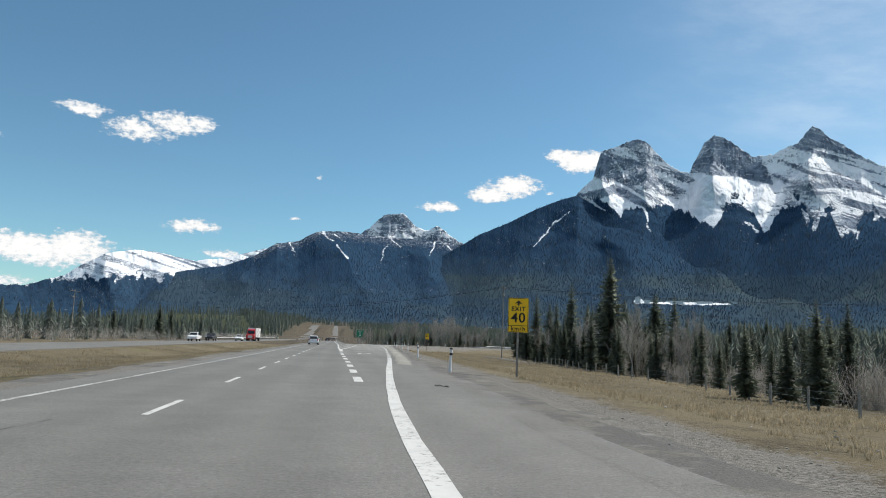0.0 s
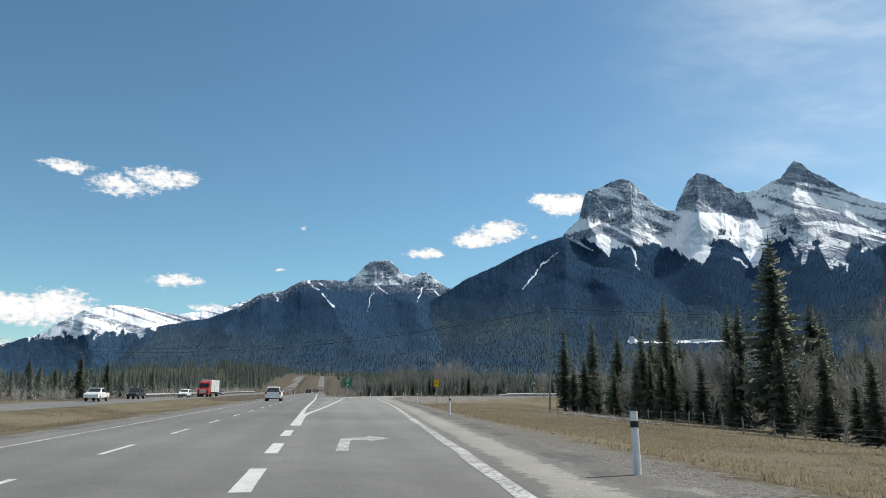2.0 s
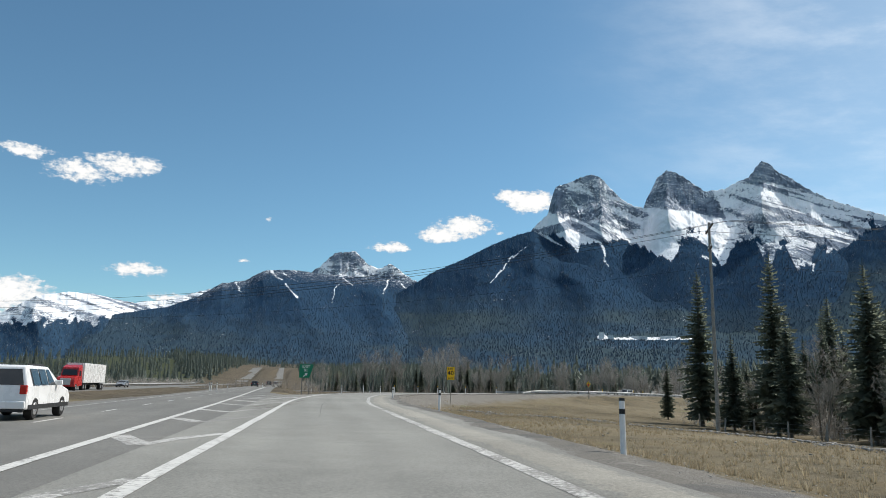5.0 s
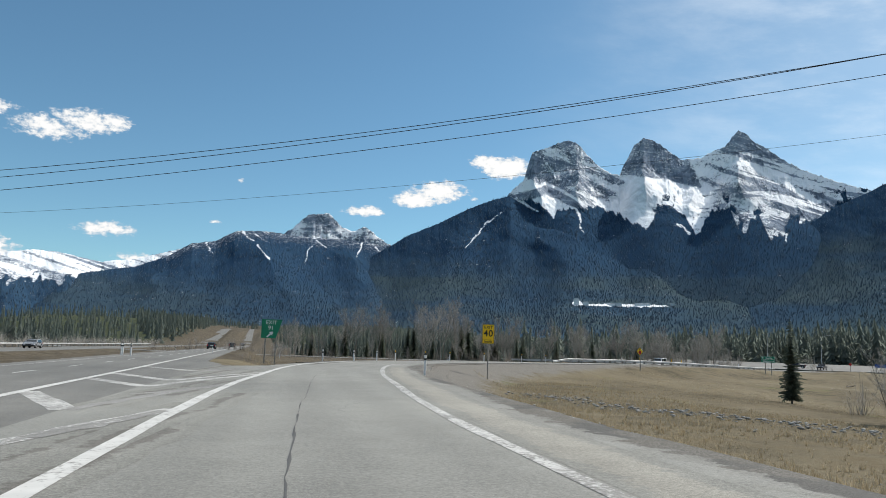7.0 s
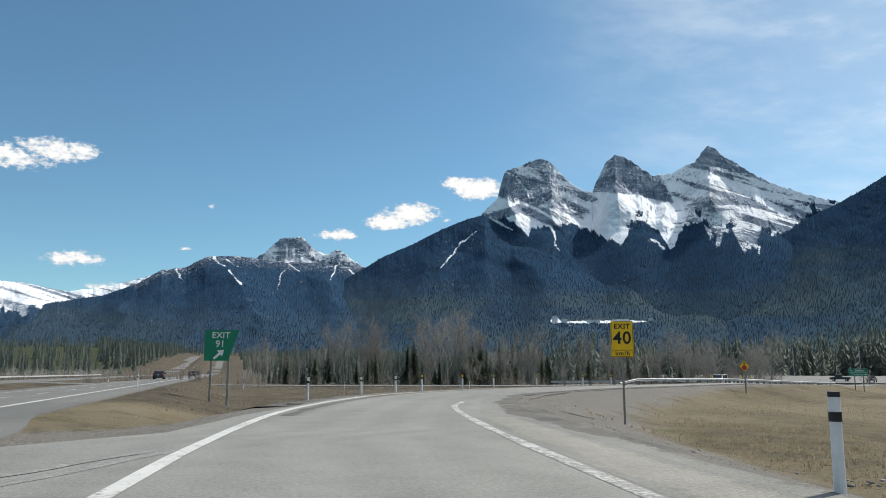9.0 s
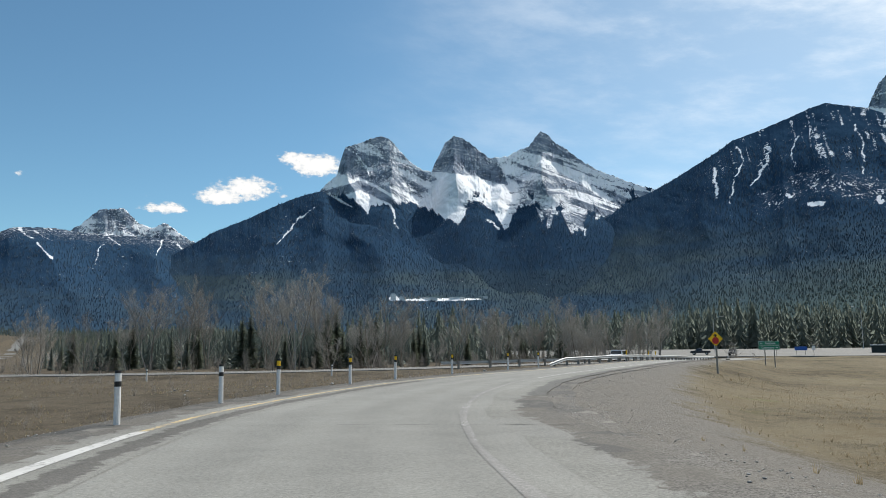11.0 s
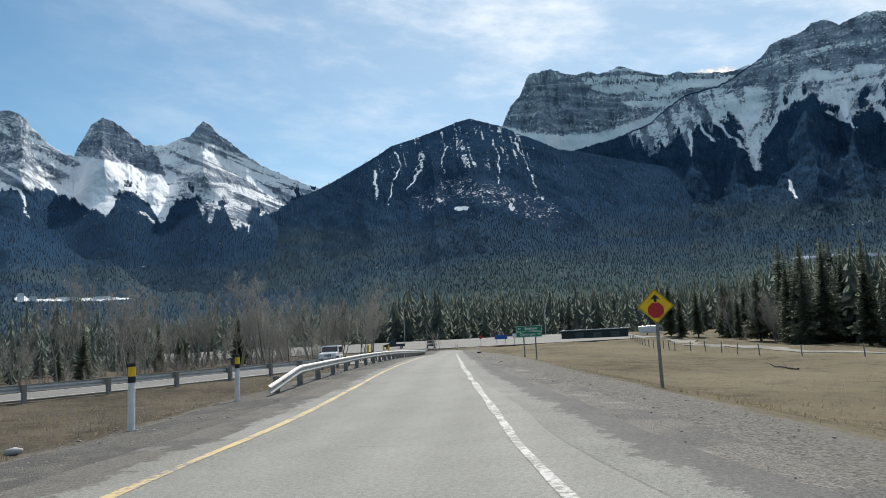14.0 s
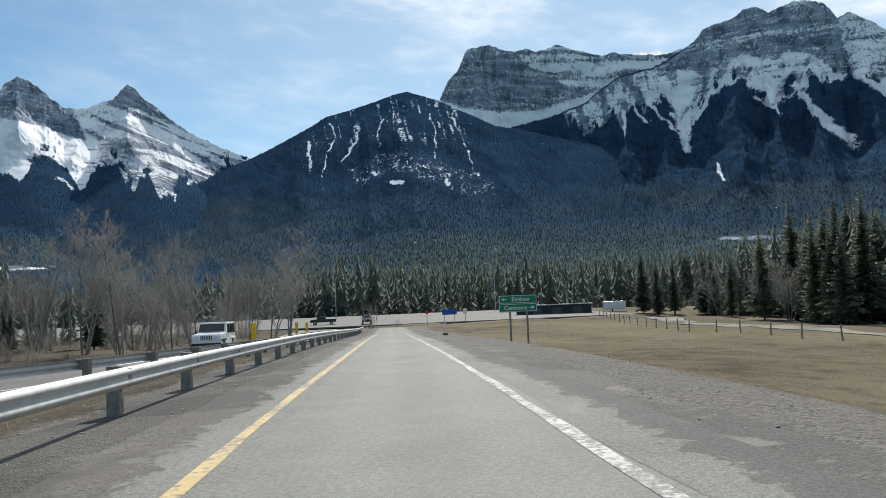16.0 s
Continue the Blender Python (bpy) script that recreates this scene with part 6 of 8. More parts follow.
y = np.concatenate([nr.uniform(112, 172, 3600), nr.uniform(172, 206, 900)])
stones("rubble", np.interp(y, [112, 124, 134, 144, 164, 190, 200, 206], [24.5, 24.5, 25.5, 26.5, 30.0, 21.5, 18.8, 18.5]) + nr.normal(0, 1.5, 4500), y, 0.08, 0.36, 83, "pale rubble strip in front of the spruces", 0.03)
x, y = nr.uniform(5.5, 24, 420), nr.uniform(8, 215, 420)
ok = off_road(x, y)
stones("verge_stones", x[ok], y[ok], 0.04, 0.17, 85, "pale stones scattered in the dry grass")
x, y = nr.uniform(12, 36, 170), nr.uniform(252, 272, 170)
ok = off_road(x, y)
stones("ditch_stones", x[ok], y[ok], 0.07, 0.38, 84, "pale stones in the grass ditch")

from mathutils.bvhtree import BVHTree

# ---- road paint ----
FADED = surface("almost worn-off road paint", m_paint(rgb(0.50, 0.49, 0.465), 0.585), spec=0.3)
ydash = [-5.0, 4.2, 13.0, 22.2, 31.2, 39.3, 47.0, 54.8, 62.3, 69.8, 77.6, 85.4, 93.5, 102.0, 110.5, 119.3, 127.2, 135.4]
while ydash[-1] < 640:
    ydash.append(ydash[-1] + 8.6)
for a in ydash:
    stripe("lane_dash", line_y(DASH_X, a, a + 3.0, 0.75), 0.13, WHITE_PAINT, highway, ragged=0.02, seed=int(a))
for k in range(9):
    a = 24.8 + 6.45 * k
    stripe("lane_dash", line_y(HFOG_X, a, a + 3.2, 0.8), 0.30, WHITE_PAINT, highway, ragged=0.03, seed=k)
stripe("edge_line", line_y(LEFT_X, -40, 600, 4.0), 0.14, WORN_PAINT, highway, ragged=0.03)
stripe("edge_line", line_y(HFOG_X, 83, 600, 3.0), 0.26, WHITE_PAINT, highway, lift=0.010, ragged=0.04)
lead = spline([(HFOG_X(83) + 0.15, 83.0), (-2.36, 92), (-2.42, 98.0)], 1.5)
stripe("edge_line", np.vstack([lead[:-1], RAMP_L[RAMP_L[:, 0] < 9.0]]), 0.27, WHITE_PAINT, ramp, lift=0.008, ragged=0.05)
stripe("edge_line", RAMP_L[(RAMP_L[:, 0] > 8.4) & (RAMP_L[:, 0] < 118)], 0.16, YELLOW_PAINT, ramp, ragged=0.06, seed=4)
stripe("edge_line", RAMP_R[RAMP_R[:, 1] < 60], 0.29, WHITE_PAINT, ramp, ragged=0.05, seed=5)
stripe("edge_line", RAMP_R[(RAMP_R[:, 1] > 59) & (RAMP_R[:, 1] < 160)], 0.30, WORN_PAINT, ramp, ragged=0.12, seed=6)
stripe("edge_line", RAMP_R[(RAMP_R[:, 1] > 159) & (RAMP_R[:, 1] < 224)], 0.26, WORN_PAINT, ramp, ragged=0.10, seed=7)
stripe("edge_line", RAMP_R[(RAMP_R[:, 1] > 223) & (RAMP_R[:, 0] < 30)], 0.16, FADED, ramp, ragged=0.14, seed=8)
stripe("edge_line", RAMP_R[(RAMP_R[:, 0] > 28.6) & (RAMP_R[:, 0] < 112)], 0.16, WORN_PAINT, ramp, ragged=0.12, seed=9)
# chevrons of the painted nose: from the highway's line to a point, and on to the ramp's line
for k, (a, mx, my, ey) in enumerate(((112.5, -2.75, 110.6, 112.0), (121.0, -2.8, 118.8, 121.0), (130.0, -2.85, 127.4, 130.5), (139.0, -2.9, 136.2, 140.0), (148.0, -2.95, 145.2, 150.0), (156.5, -3.0, 154.0, 160.0), (166.6, -3.1, 163.6, 172.0), (176.6, -3.0, 171.4, 182.3), (184.0, -2.95, 179.8, 191.5), (189.0, -2.83, 183.8, 194.0), (198.2, -2.9, 193.4, 203.0))):
    lx, rx = float(HFOG_X(a)) + 0.12, float(np.interp(ey, RAMP_L[:, 1], RAMP_L[:, 0])) - 0.12
    stripe("chevron", spline([(lx, a), (mx, my)], 0.6), 0.55, WORN_PAINT, highway, lift=0.0035, ragged=0.12, seed=k)
    bow = 0.5 * (mx + rx) - 0.12
    stripe("chevron", spline([(mx, my), (bow, 0.5 * (my + ey)), (rx, ey)], 0.5), 0.36, FADED if k % 3 == 1 else WORN_PAINT, ramp, lift=0.0052, ragged=0.22, seed=k + 20)
# faded remnants of older lines, and the dark broken seam inside the curve
SEAM = surface("dark broken asphalt edge", m_patch((0.52, 0.515, 0.505)), spec=0.2)
SCAB = surface("torn asphalt", m_patch((0.66, 0.65, 0.63), -0.25), spec=0.2)
for k, pts in enumerate(([(-2.7, 176.3), (-2.1, 177.3), (-1.6, 178.8), (-0.9, 181.0)], [(-2.4, 156.4), (-2.0, 157.8), (-1.3, 159.9)], [(-2.3, 167.0), (-1.2, 171.5)], [(-2.7, 195.4), (-1.3, 199.2), (0.5, 202.7)])):
    stripe("faded_line", spline(pts, 0.5), 0.34, FADED, ramp, lift=0.0070 + 0.0006 * k, ragged=0.30, seed=60 + k)
# scabs of torn-off surface in the nose
for k, (x0, y0, y1, w) in enumerate(((-1.9, 158, 172, 0.5), (-2.4, 161, 174, 0.35), (-1.3, 166, 178, 0.4), (-2.9, 172, 184, 0.5), (-1.7, 176, 186, 0.45), (-2.6, 186, 198, 0.5), (-1.2, 188, 197, 0.35), (-3.4, 193, 204, 0.5))):
    yv = np.arange(y0, y1, 0.4)
    stripe("torn_surface", np.column_stack([x0 + 0.11 * (yv - y0) + 0.5 * (fbm(yv * 0.4, yv * 0 + k, 90 + k, 4) - 0.5), yv]), 2.2 * w, SCAB, ramp, lift=0.002 + 0.0002 * k, seed=80 + k)
inner = offset(RAMP_L, 0.62)
inner = inner[(inner[:, 1] > 212) & (inner[:, 0] < 24)]
stripe("broken_seam", inner, 0.95, SEAM, ramp, lift=0.004, seed=70)
DUSTY = surface("pale dusty asphalt", m_patch((1.20, 1.19, 1.12), 0.15), spec=0.2)
dust = offset(RAMP_R, 0.95)
dust = dust[(dust[:, 1] > 44) & (dust[:, 1] < 212)]
stripe("dusty_shoulder", dust, 1.5, DUSTY, ramp, lift=0.0025, seed=73)
# turn arrow
av = [(-0.28, 70.6), (0.02, 70.6), (0.06, 74.1), (0.22, 74.55), (0.58, 74.62), (0.58, 73.9), (1.27, 75.2), (0.58, 76.4), (0.58, 75.75), (0.10, 75.6), (-0.22, 74.9)]
arrow_me = mesh_of("turn_arrow", [(x, y, 0.007) for x, y in av], [(0, 1, 2, 10), (2, 3, 9, 10), (3, 4, 8, 9), (5, 6, 7), (4, 5, 7, 8)], WORN_PAINT)
thing("turn_arrow", arrow_me, ramp)
# lines of the other roads
for d, m in ((-3.1, WHITE_PAINT), (3.1, WHITE_PAINT)):
    pl = offset(LOOP, d)
    n = len(pl)
    a, b = offset(pl, -0.09), offset(pl, 0.09)
    V = np.concatenate([np.column_stack([a, loop_z(a[:, 0], a[:, 1]) + 0.007]), np.column_stack([b, loop_z(b[:, 0], b[:, 1]) + 0.007])])
    thing("edge_line", mesh_of("edge_line", V, [(i, n + i, n + i + 1, i + 1) for i in range(n - 1)], m), entrance)
# sealed cracks across and along the ramp
SEAL = plain("bitumen crack seal", rgb(0.085, 0.083, 0.08), 0.8, grain=0.4, scale=3.0)
for k, pts in enumerate(([(0.9, 150), (1.2, 165), (1.52, 173.7), (1.66, 175.6), (1.87, 179.4), (2.23, 186), (2.82, 194.3)], [(12.3, 231.5), (15.0, 229.8), (17.2, 228.6)], [(-4.6, 12), (-5.2, 4), (-5.0, -8)])):
    stripe("crack_seal", spline(pts, 0.5), 0.012, SEAL, ramp if k < 2 else highway, lift=0.005, ragged=0.10, seed=40 + k)

# ---- small shared materials ----
WHITE_PLASTIC = plain("white plastic", rgb(0.74, 0.74, 0.72), 0.45, grain=0.10, scale=9)
BLACK_BAND = plain("black band", rgb(0.02, 0.02, 0.02), 0.5)
YELLOW_REFLECTOR = plain("yellow reflector", rgb(0.85, 0.52, 0.02), 0.35, grain=0.08)
SIGN_YELLOW = plain("yellow sign sheeting", rgb(0.95, 0.57, 0.012), 0.4, grain=0.06, scale=4)
SIGN_GREEN = plain("green sign sheeting", rgb(0.008, 0.22, 0.11), 0.4, grain=0.08, scale=4)
SIGN_BLUE = plain("blue sign sheeting", rgb(0.02, 0.10, 0.38), 0.4)
SIGN_RED = plain("red sign sheeting", rgb(0.52, 0.03, 0.025), 0.4)
SIGN_BLACK = plain("black sign ink", rgb(0.012, 0.012, 0.012), 0.5)
SIGN_WHITE = plain("white sign ink", rgb(0.80, 0.80, 0.78), 0.4, grain=0.05)
RAIL_POST = plain("grey weathered rail post", rgb(0.25, 0.235, 0.21), 0.9, grain=0.3, scale=10)
WOOD_POST = plain("grey weathered post wood", rgb(0.27, 0.255, 0.225), 0.9, grain=0.35, scale=12)
DARK_WOOD = plain("dark treated timber", rgb(0.12, 0.098, 0.078), 0.9, grain=0.3, scale=10)
GALV = plain("galvanised steel", rgb(0.50, 0.505, 0.49), 0.6, 0.2, grain=0.16, scale=5)
RUBBER = plain("black rubber", rgb(0.018, 0.018, 0.018), 0.8)
CABLE = plain("dark cable", rgb(0.03, 0.03, 0.032), 0.6)


def bar(bm, x0, x1, y0, y1, z0, z1):
    m = Matrix.Translation(((x0 + x1) / 2, (y0 + y1) / 2, (z0 + z1) / 2)) @ Matrix.Diagonal((x1 - x0, y1 - y0, z1 - z0, 1))
    bmesh.ops.create_cube(bm, size=1.0, matrix=m)


def soft_box(x0, x1, y0, y1, z0, z1, r, seg=2):
    bm = bmesh.new()
    bar(bm, x0, x1, y0, y1, z0, z1)
    bmesh.ops.bevel(bm, geom=list(bm.edges), offset=r, segments=seg, affect="EDGES", profile=0.5)
    return bm


def rod(bm, a, b, ra, rb=None, sides=10):
    a, b = Vector(a), Vector(b)
    m = Matrix.Translation((a + b) / 2) @ (b - a).to_track_quat("Z", "Y").to_matrix().to_4x4()
    bmesh.ops.create_cone(bm, cap_ends=True, segments=sides, radius1=ra, radius2=ra if rb is None else rb, depth=(b - a).length, matrix=m)


def plate(outline, y0, y1, r=0.0):
    """A flat plate in the x-z plane from y0 to y1."""
    bm = bmesh.new()
    v = [bm.verts.new((x, y0, z)) for x, z in outline]
    f = bm.faces.new(v)
    ext = bmesh.ops.extrude_face_region(bm, geom=[f])
    bmesh.ops.translate(bm, vec=(0, y1 - y0, 0), verts=[e for e in ext["geom"] if isinstance(e, bmesh.types.BMVert)])
    bmesh.ops.recalc_face_normals(bm, faces=list(bm.faces))
    return bm


def rounded(w, h, r, n=5, cx=0.0, cz=0.0):
    out = []
    for sx, sz, a0 in ((1, 1, 0), (-1, 1, 90), (-1, -1, 180), (1, -1, 270)):
        for k in range(n + 1):
            a = radians(a0 + 90 * k / n)
            out.append((cx + sx * (w / 2 - r) + r * math.cos(a), cz + sz * (h / 2 - r) + r * math.sin(a)))
    return out


def words(text, size, mat, parent, x, z, y=-0.006, name="lettering", bold=0.0, stretch=1.0, spread=1.0):
    """Lettering on a sign's face, which looks towards -y."""
    cu = bpy.data.curves.new(name, "FONT")
    cu.body, cu.size, cu.align_x, cu.align_y, cu.extrude, cu.offset = text, size, "CENTER", "CENTER", 0.001, bold
    cu.space_character = spread
    tmp = bpy.data.objects.new(name, cu)
    scene.collection.objects.link(tmp)
    me = bpy.data.meshes.new_from_object(tmp.evaluated_get(bpy.context.evaluated_depsgraph_get()))
    bpy.data.objects.remove(tmp)
    me.materials.clear()
    me.materials.append(mat)
    ob = thing(name, me, parent)
    ob.matrix_basis = pose(x, y, z, 90, 0, 0) @ Matrix.Diagonal((stretch, 1, 1, 1))
    return ob


def ground_at(x, y):
    return float(ground_z(np.array([float(x)]), np.array([float(y)]))[0])


def base(name, x, y, z, turn, label, category, group=""):
    ob = new(name)
    ob.matrix_basis = pose(x, y, z, 0, 0, turn)
    return tagged(ob, label, category, group)


# ---- marker posts ----
def marker_post(yellow):
    ob = new("marker_post")
    bm = bmesh.new()
    rod(bm, (0, 0, -0.35), (0, 0, 0.86), 0.062, 0.058, 12)
    part("post", bm, WHITE_PLASTIC, ob, smooth_faces=False)
    bm = bmesh.new()
    rod(bm, (0, 0, 0.86), (0, 0, 0.97), 0.0635, 0.0635, 12)
    part("band", bm, BLACK_BAND, ob, "black band")
    bm = bmesh.new()
    rod(bm, (0, 0, 0.97), (0, 0, 1.14), 0.06, 0.058, 12)
    cap = bmesh.new()
    rod(cap, (0, 0, 1.14), (0, 0, 1.20), 0.0615, 0.058, 12)
    part("cap", cap, BLACK_BAND, ob, "black cap")
    part("reflector", bm, YELLOW_REFLECTOR if yellow else WHITE_PLASTIC, ob, "yellow reflector" if yellow else "")
    return tagged(ob, "white plastic marker post with yellow reflector and black band" if yellow else "white plastic marker post with a black band on the verge", "post", "marker posts along the ramp")


posts_w, posts_y = marker_post(False), marker_post(True)
POSTS_W = [(4.29, 35.57), (5.0, 65.36), (6.24, 99.36), (7.42, 135.45), (7.75, 161.9), (8.76, 196.28), (4.93, 231.2), (8.3, 234.05), (11.4, 239.57), (-8.4, 262), (0.5, 289.5), (13.5, 289.0), (-20, 313), (30, 286.5), (-13.2, 228), (-13.6, 229.5), (-12.3, 227)]
POSTS_Y = [(14.07, 243.43), (18.75, 249.05), (23.03, 253.96), (29.35, 259.62), (36.72, 264.82), (42.0, 268.65)]
for n, (proto, spots) in enumerate(((posts_w, POSTS_W), (posts_y, POSTS_Y))):
    for k, (x, y) in enumerate(spots):
        z = ground_at(x, y)
        tall = 1.10 if n == 0 else 1.2
        m = pose(x, y, z, rng.uniform(-1.5, 1.5), rng.uniform(-1.5, 1.5), rng.uniform(0, 360))
        ob = copy_thing(proto, m)
        ob.scale = (1.15, 1.15, max(0.9, tall / 1.16 - z / 1.16 * (1.0 if abs(z) < 0.35 else 0.0)))
for p in (posts_w, posts_y):
    for c in list(p.children):
        bpy.data.objects.remove(c)
    bpy.data.objects.remove(p)


# ---- signs ----
def speed_sign(x, y, turn, w, h, low, arrow, lean, label):
    g = ground_at(x, y)
    ob = base("exit_speed_sign", x, y, g, turn, label, "road sign", "exit speed signs")
    bm = bmesh.new()
    bar(bm, -0.05, 0.05, 0.02, 0.12, -0.5, low + h * 0.9 - g)
    part("post", bm, WOOD_POST, ob, "grey wooden post")
    c = low + h / 2 - g
    pl = part("panel", plate(rounded(w, h, 0.06, cz=c), 0.0, 0.018), SIGN_YELLOW, ob, "yellow reflective panel")
    # thin black border
    o, i = rounded(w - 0.04, h - 0.04, 0.05, cz=c), rounded(w - 0.075, h - 0.075, 0.04, cz=c)
    n = len(o)
    V = [(a, -0.004, b) for a, b in o] + [(a, -0.004, b) for a, b in i]
    thing("border", mesh_of("border", V, [(k, (k + 1) % n, n + (k + 1) % n, n + k) for k in range(n)], SIGN_BLACK), pl)
    top = low + h - g
    if arrow:
        zc = top - 0.155 * h
        out = [(-0.045, zc - 0.07 * h), (0.045, zc - 0.07 * h), (0.045, zc), (0.19, zc - 0.02 * h), (0, zc + 0.085 * h), (-0.19, zc - 0.02 * h), (-0.045, zc)]
        V = [(a, -0.005, b) for a, b in out]
        thing("arrow", mesh_of("arrow", V, [(0, 1, 2, 6), (2, 3, 4), (4, 5, 6), (2, 4, 6)], SIGN_BLACK), pl)
        words("EXIT", 0.30, SIGN_BLACK, pl, 0, top - 0.325 * h, bold=0.008, spread=1.15)
        words("40", 0.66, SIGN_BLACK, pl, 0, top - 0.59 * h, bold=0.010, spread=1.1)
    else:
        words("EXIT", 0.34, SIGN_BLACK, pl, 0, top - 0.15 * h, bold=0.009, spread=1.15)
        words("40", 0.84, SIGN_BLACK, pl, 0, top - 0.48 * h, bold=0.012, spread=1.08)
    bm = bmesh.new()
    bar(bm, -w / 2 + 0.03, w / 2 - 0.03, -0.005, -0.001, low - g + 0.185 * h, low - g + 0.200 * h)
    part("divider", bm, SIGN_BLACK, pl)
    words("km/h", 0.29, SIGN_BLACK, pl, 0, low - g + 0.10 * h, bold=0.006, spread=1.25)
    ob.matrix_basis = ob.matrix_basis @ pose(0, 0, 0, 0, lean, 0)
    return ob


speed_sign(7.5, 35.4, -12, 0.98, 1.66, 2.03, True, 0, "yellow exit speed sign with arrow on a wooden post")
speed_sign(19.55, 222.28, -23, 1.08, 1.76, 2.12, False, 0, "yellow exit speed sign leaning beside the ramp")

# gore sign
gx0, gy0 = -0.45, 244.5
gg = ground_at(gx0, gy0)
gore = base("exit_gore_sign", gx0, gy0, gg, -2, "green exit number sign with flared side on two posts", "road sign")
for sx in (-0.62, 0.58):
    bm = bmesh.new()
    bar(bm, sx - 0.07, sx + 0.07, 0.03, 0.17, -0.4, 4.1 - gg)
    part("post", bm, WOOD_POST, gore, "wooden post")
gp = part("panel", plate([(-1.12, 2.12 - gg), (0.55, 2.12 - gg), (1.22, 4.3 - gg), (-1.12, 4.3 - gg)], 0, 0.02), SIGN_GREEN, gore, "green reflective panel")
words("EXIT", 0.62, SIGN_WHITE, gp, -0.02, 3.92 - gg, bold=0.006)
words("91", 0.66, SIGN_WHITE, gp, -0.05, 3.30 - gg, bold=0.008)
ar = [(-0.42, 2.30), (-0.28, 2.22), (0.10, 2.56), (0.22, 2.42), (0.34, 2.90), (-0.16, 2.84), (-0.02, 2.70)]
V = [(a - 0.1, -0.005, b - gg) for a, b in ar]
thing("arrow", mesh_of("arrow", V, [(0, 1, 2, 6), (2, 3, 4), (4, 5, 6), (2, 4, 6)], SIGN_WHITE), gp)

# stop ahead sign
sx0, sy0 = 54.58, 261.46
sg = ground_at(sx0, sy0)
sa = base("stop_ahead_sign", sx0, sy0, sg, -68, "yellow diamond stop ahead sign on a wooden post", "road sign")
bm = bmesh.new()
bar(bm, -0.06, 0.06, 0.02, 0.14, -0.5, 2.35 - sg)
part("post", bm, WOOD_POST, sa, "grey wooden post")
cz, dd = 2.14 - sg, 0.64
dia = []
for k in range(4):
    a = radians(90 * k)
    for t in (-0.07, 0.0, 0.07):
        rr = dd - abs(t) - 0.015
        dia.append((rr * math.cos(a) - t * math.sin(a), cz + rr * math.sin(a) + t * math.cos(a)))
sp = part("panel", plate(dia, 0, 0.018), SIGN_YELLOW, sa, "yellow reflective diamond")
din = [((x) * 0.955, cz + (z - cz) * 0.955) for x, z in dia]
din2 = [((x) * 0.92, cz + (z - cz) * 0.92) for x, z in dia]
n = len(dia)
thing("border", mesh_of("border", [(x, -0.004, z) for x, z in din + din2], [(k, (k + 1) % n, n + (k + 1) % n, n + k) for k in range(n)], SIGN_BLACK), sp)
octo = [(0.27 / math.cos(radians(22.5)) * math.cos(radians(22.5 + 45 * k)), cz - 0.14 + 0.27 / math.cos(radians(22.5)) * math.sin(radians(22.5 + 45 * k))) for k in range(8)]
part("stop_symbol", plate(octo, -0.005, -0.001), SIGN_RED, sp, "red octagon")
ar = [(-0.05, 0.16), (0.05, 0.16), (0.05, 0.27), (0.17, 0.24), (0, 0.43), (-0.17, 0.24), (-0.05, 0.27)]
thing("arrow", mesh_of("arrow", [(a, -0.005, cz + b) for a, b in ar], [(0, 1, 2, 6), (2, 3, 4), (4, 5, 6), (2, 4, 6)], SIGN_BLACK), sp)

# direction sign
dx0, dy0 = 100.6, 294.9
dg = ground_at(dx0, dy0)
ds = base("direction_sign", dx0, dy0, dg, -56, "green direction sign in two panels on wooden posts", "road sign")
for sx in (-0.62, 0.68):
    bm = bmesh.new()
    bar(bm, sx - 0.07, sx + 0.07, 0.03, 0.17, -0.4, 2.1 - dg)
    part("post", bm, WOOD_POST, ds, "wooden post")
for k, (zc, txt, right) in enumerate(((1.93, "Exshaw", False), (1.28, "Canmore", True))):
    c = zc - dg
    pn = part("panel", plate(rounded(2.9, 0.63, 0.07, cz=c), 0, 0.02), SIGN_GREEN, ds, "green reflective panel")
    o, i = rounded(2.84, 0.57, 0.06, cz=c), rounded(2.78, 0.51, 0.05, cz=c)
    n = len(o)
    thing("border", mesh_of("border", [(a, -0.004, b) for a, b in o + i], [(q, (q + 1) % n, n + (q + 1) % n, n + q) for q in range(n)], SIGN_WHITE), pn)
    words(txt, 0.46, SIGN_WHITE, pn, -0.18 if right else 0.22, c - 0.01, bold=0.006)
    s = 1 if right else -1
    a0 = 1.08 if right else -1.05
    ar = [(a0 - s * 0.18, c + 0.035), (a0 - s * 0.18, c - 0.035), (a0 + s * 0.02, c - 0.035), (a0 + s * 0.0, c - 0.13), (a0 + s * 0.2, c), (a0 + s * 0.0, c + 0.13), (a0 + s * 0.02, c + 0.035)]
    thing("arrow", mesh_of("arrow", [(a, -0.005, b) for a, b in ar], [(0, 1, 2, 6), (2, 3, 4), (4, 5, 6), (2, 4, 6)], SIGN_WHITE), pn)


def small_sign(x, y, z, turn, w, h, top, mat, label, name, back=False, shape=None):
    ob = base(name, x, y, z, turn, label, "road sign")
    for sx in ((-0.35 * w, 0.35 * w) if w > 1.2 else (0.0,)):
        bm = bmesh.new()
        bar(bm, sx - 0.05, sx + 0.05, 0.02, 0.12, -0.4, top)
        part("post", bm, WOOD_POST, ob)
    part("panel", plate(shape or rounded(w, h, 0.05, cz=top - h / 2), 0, 0.02), mat, ob)
    return ob


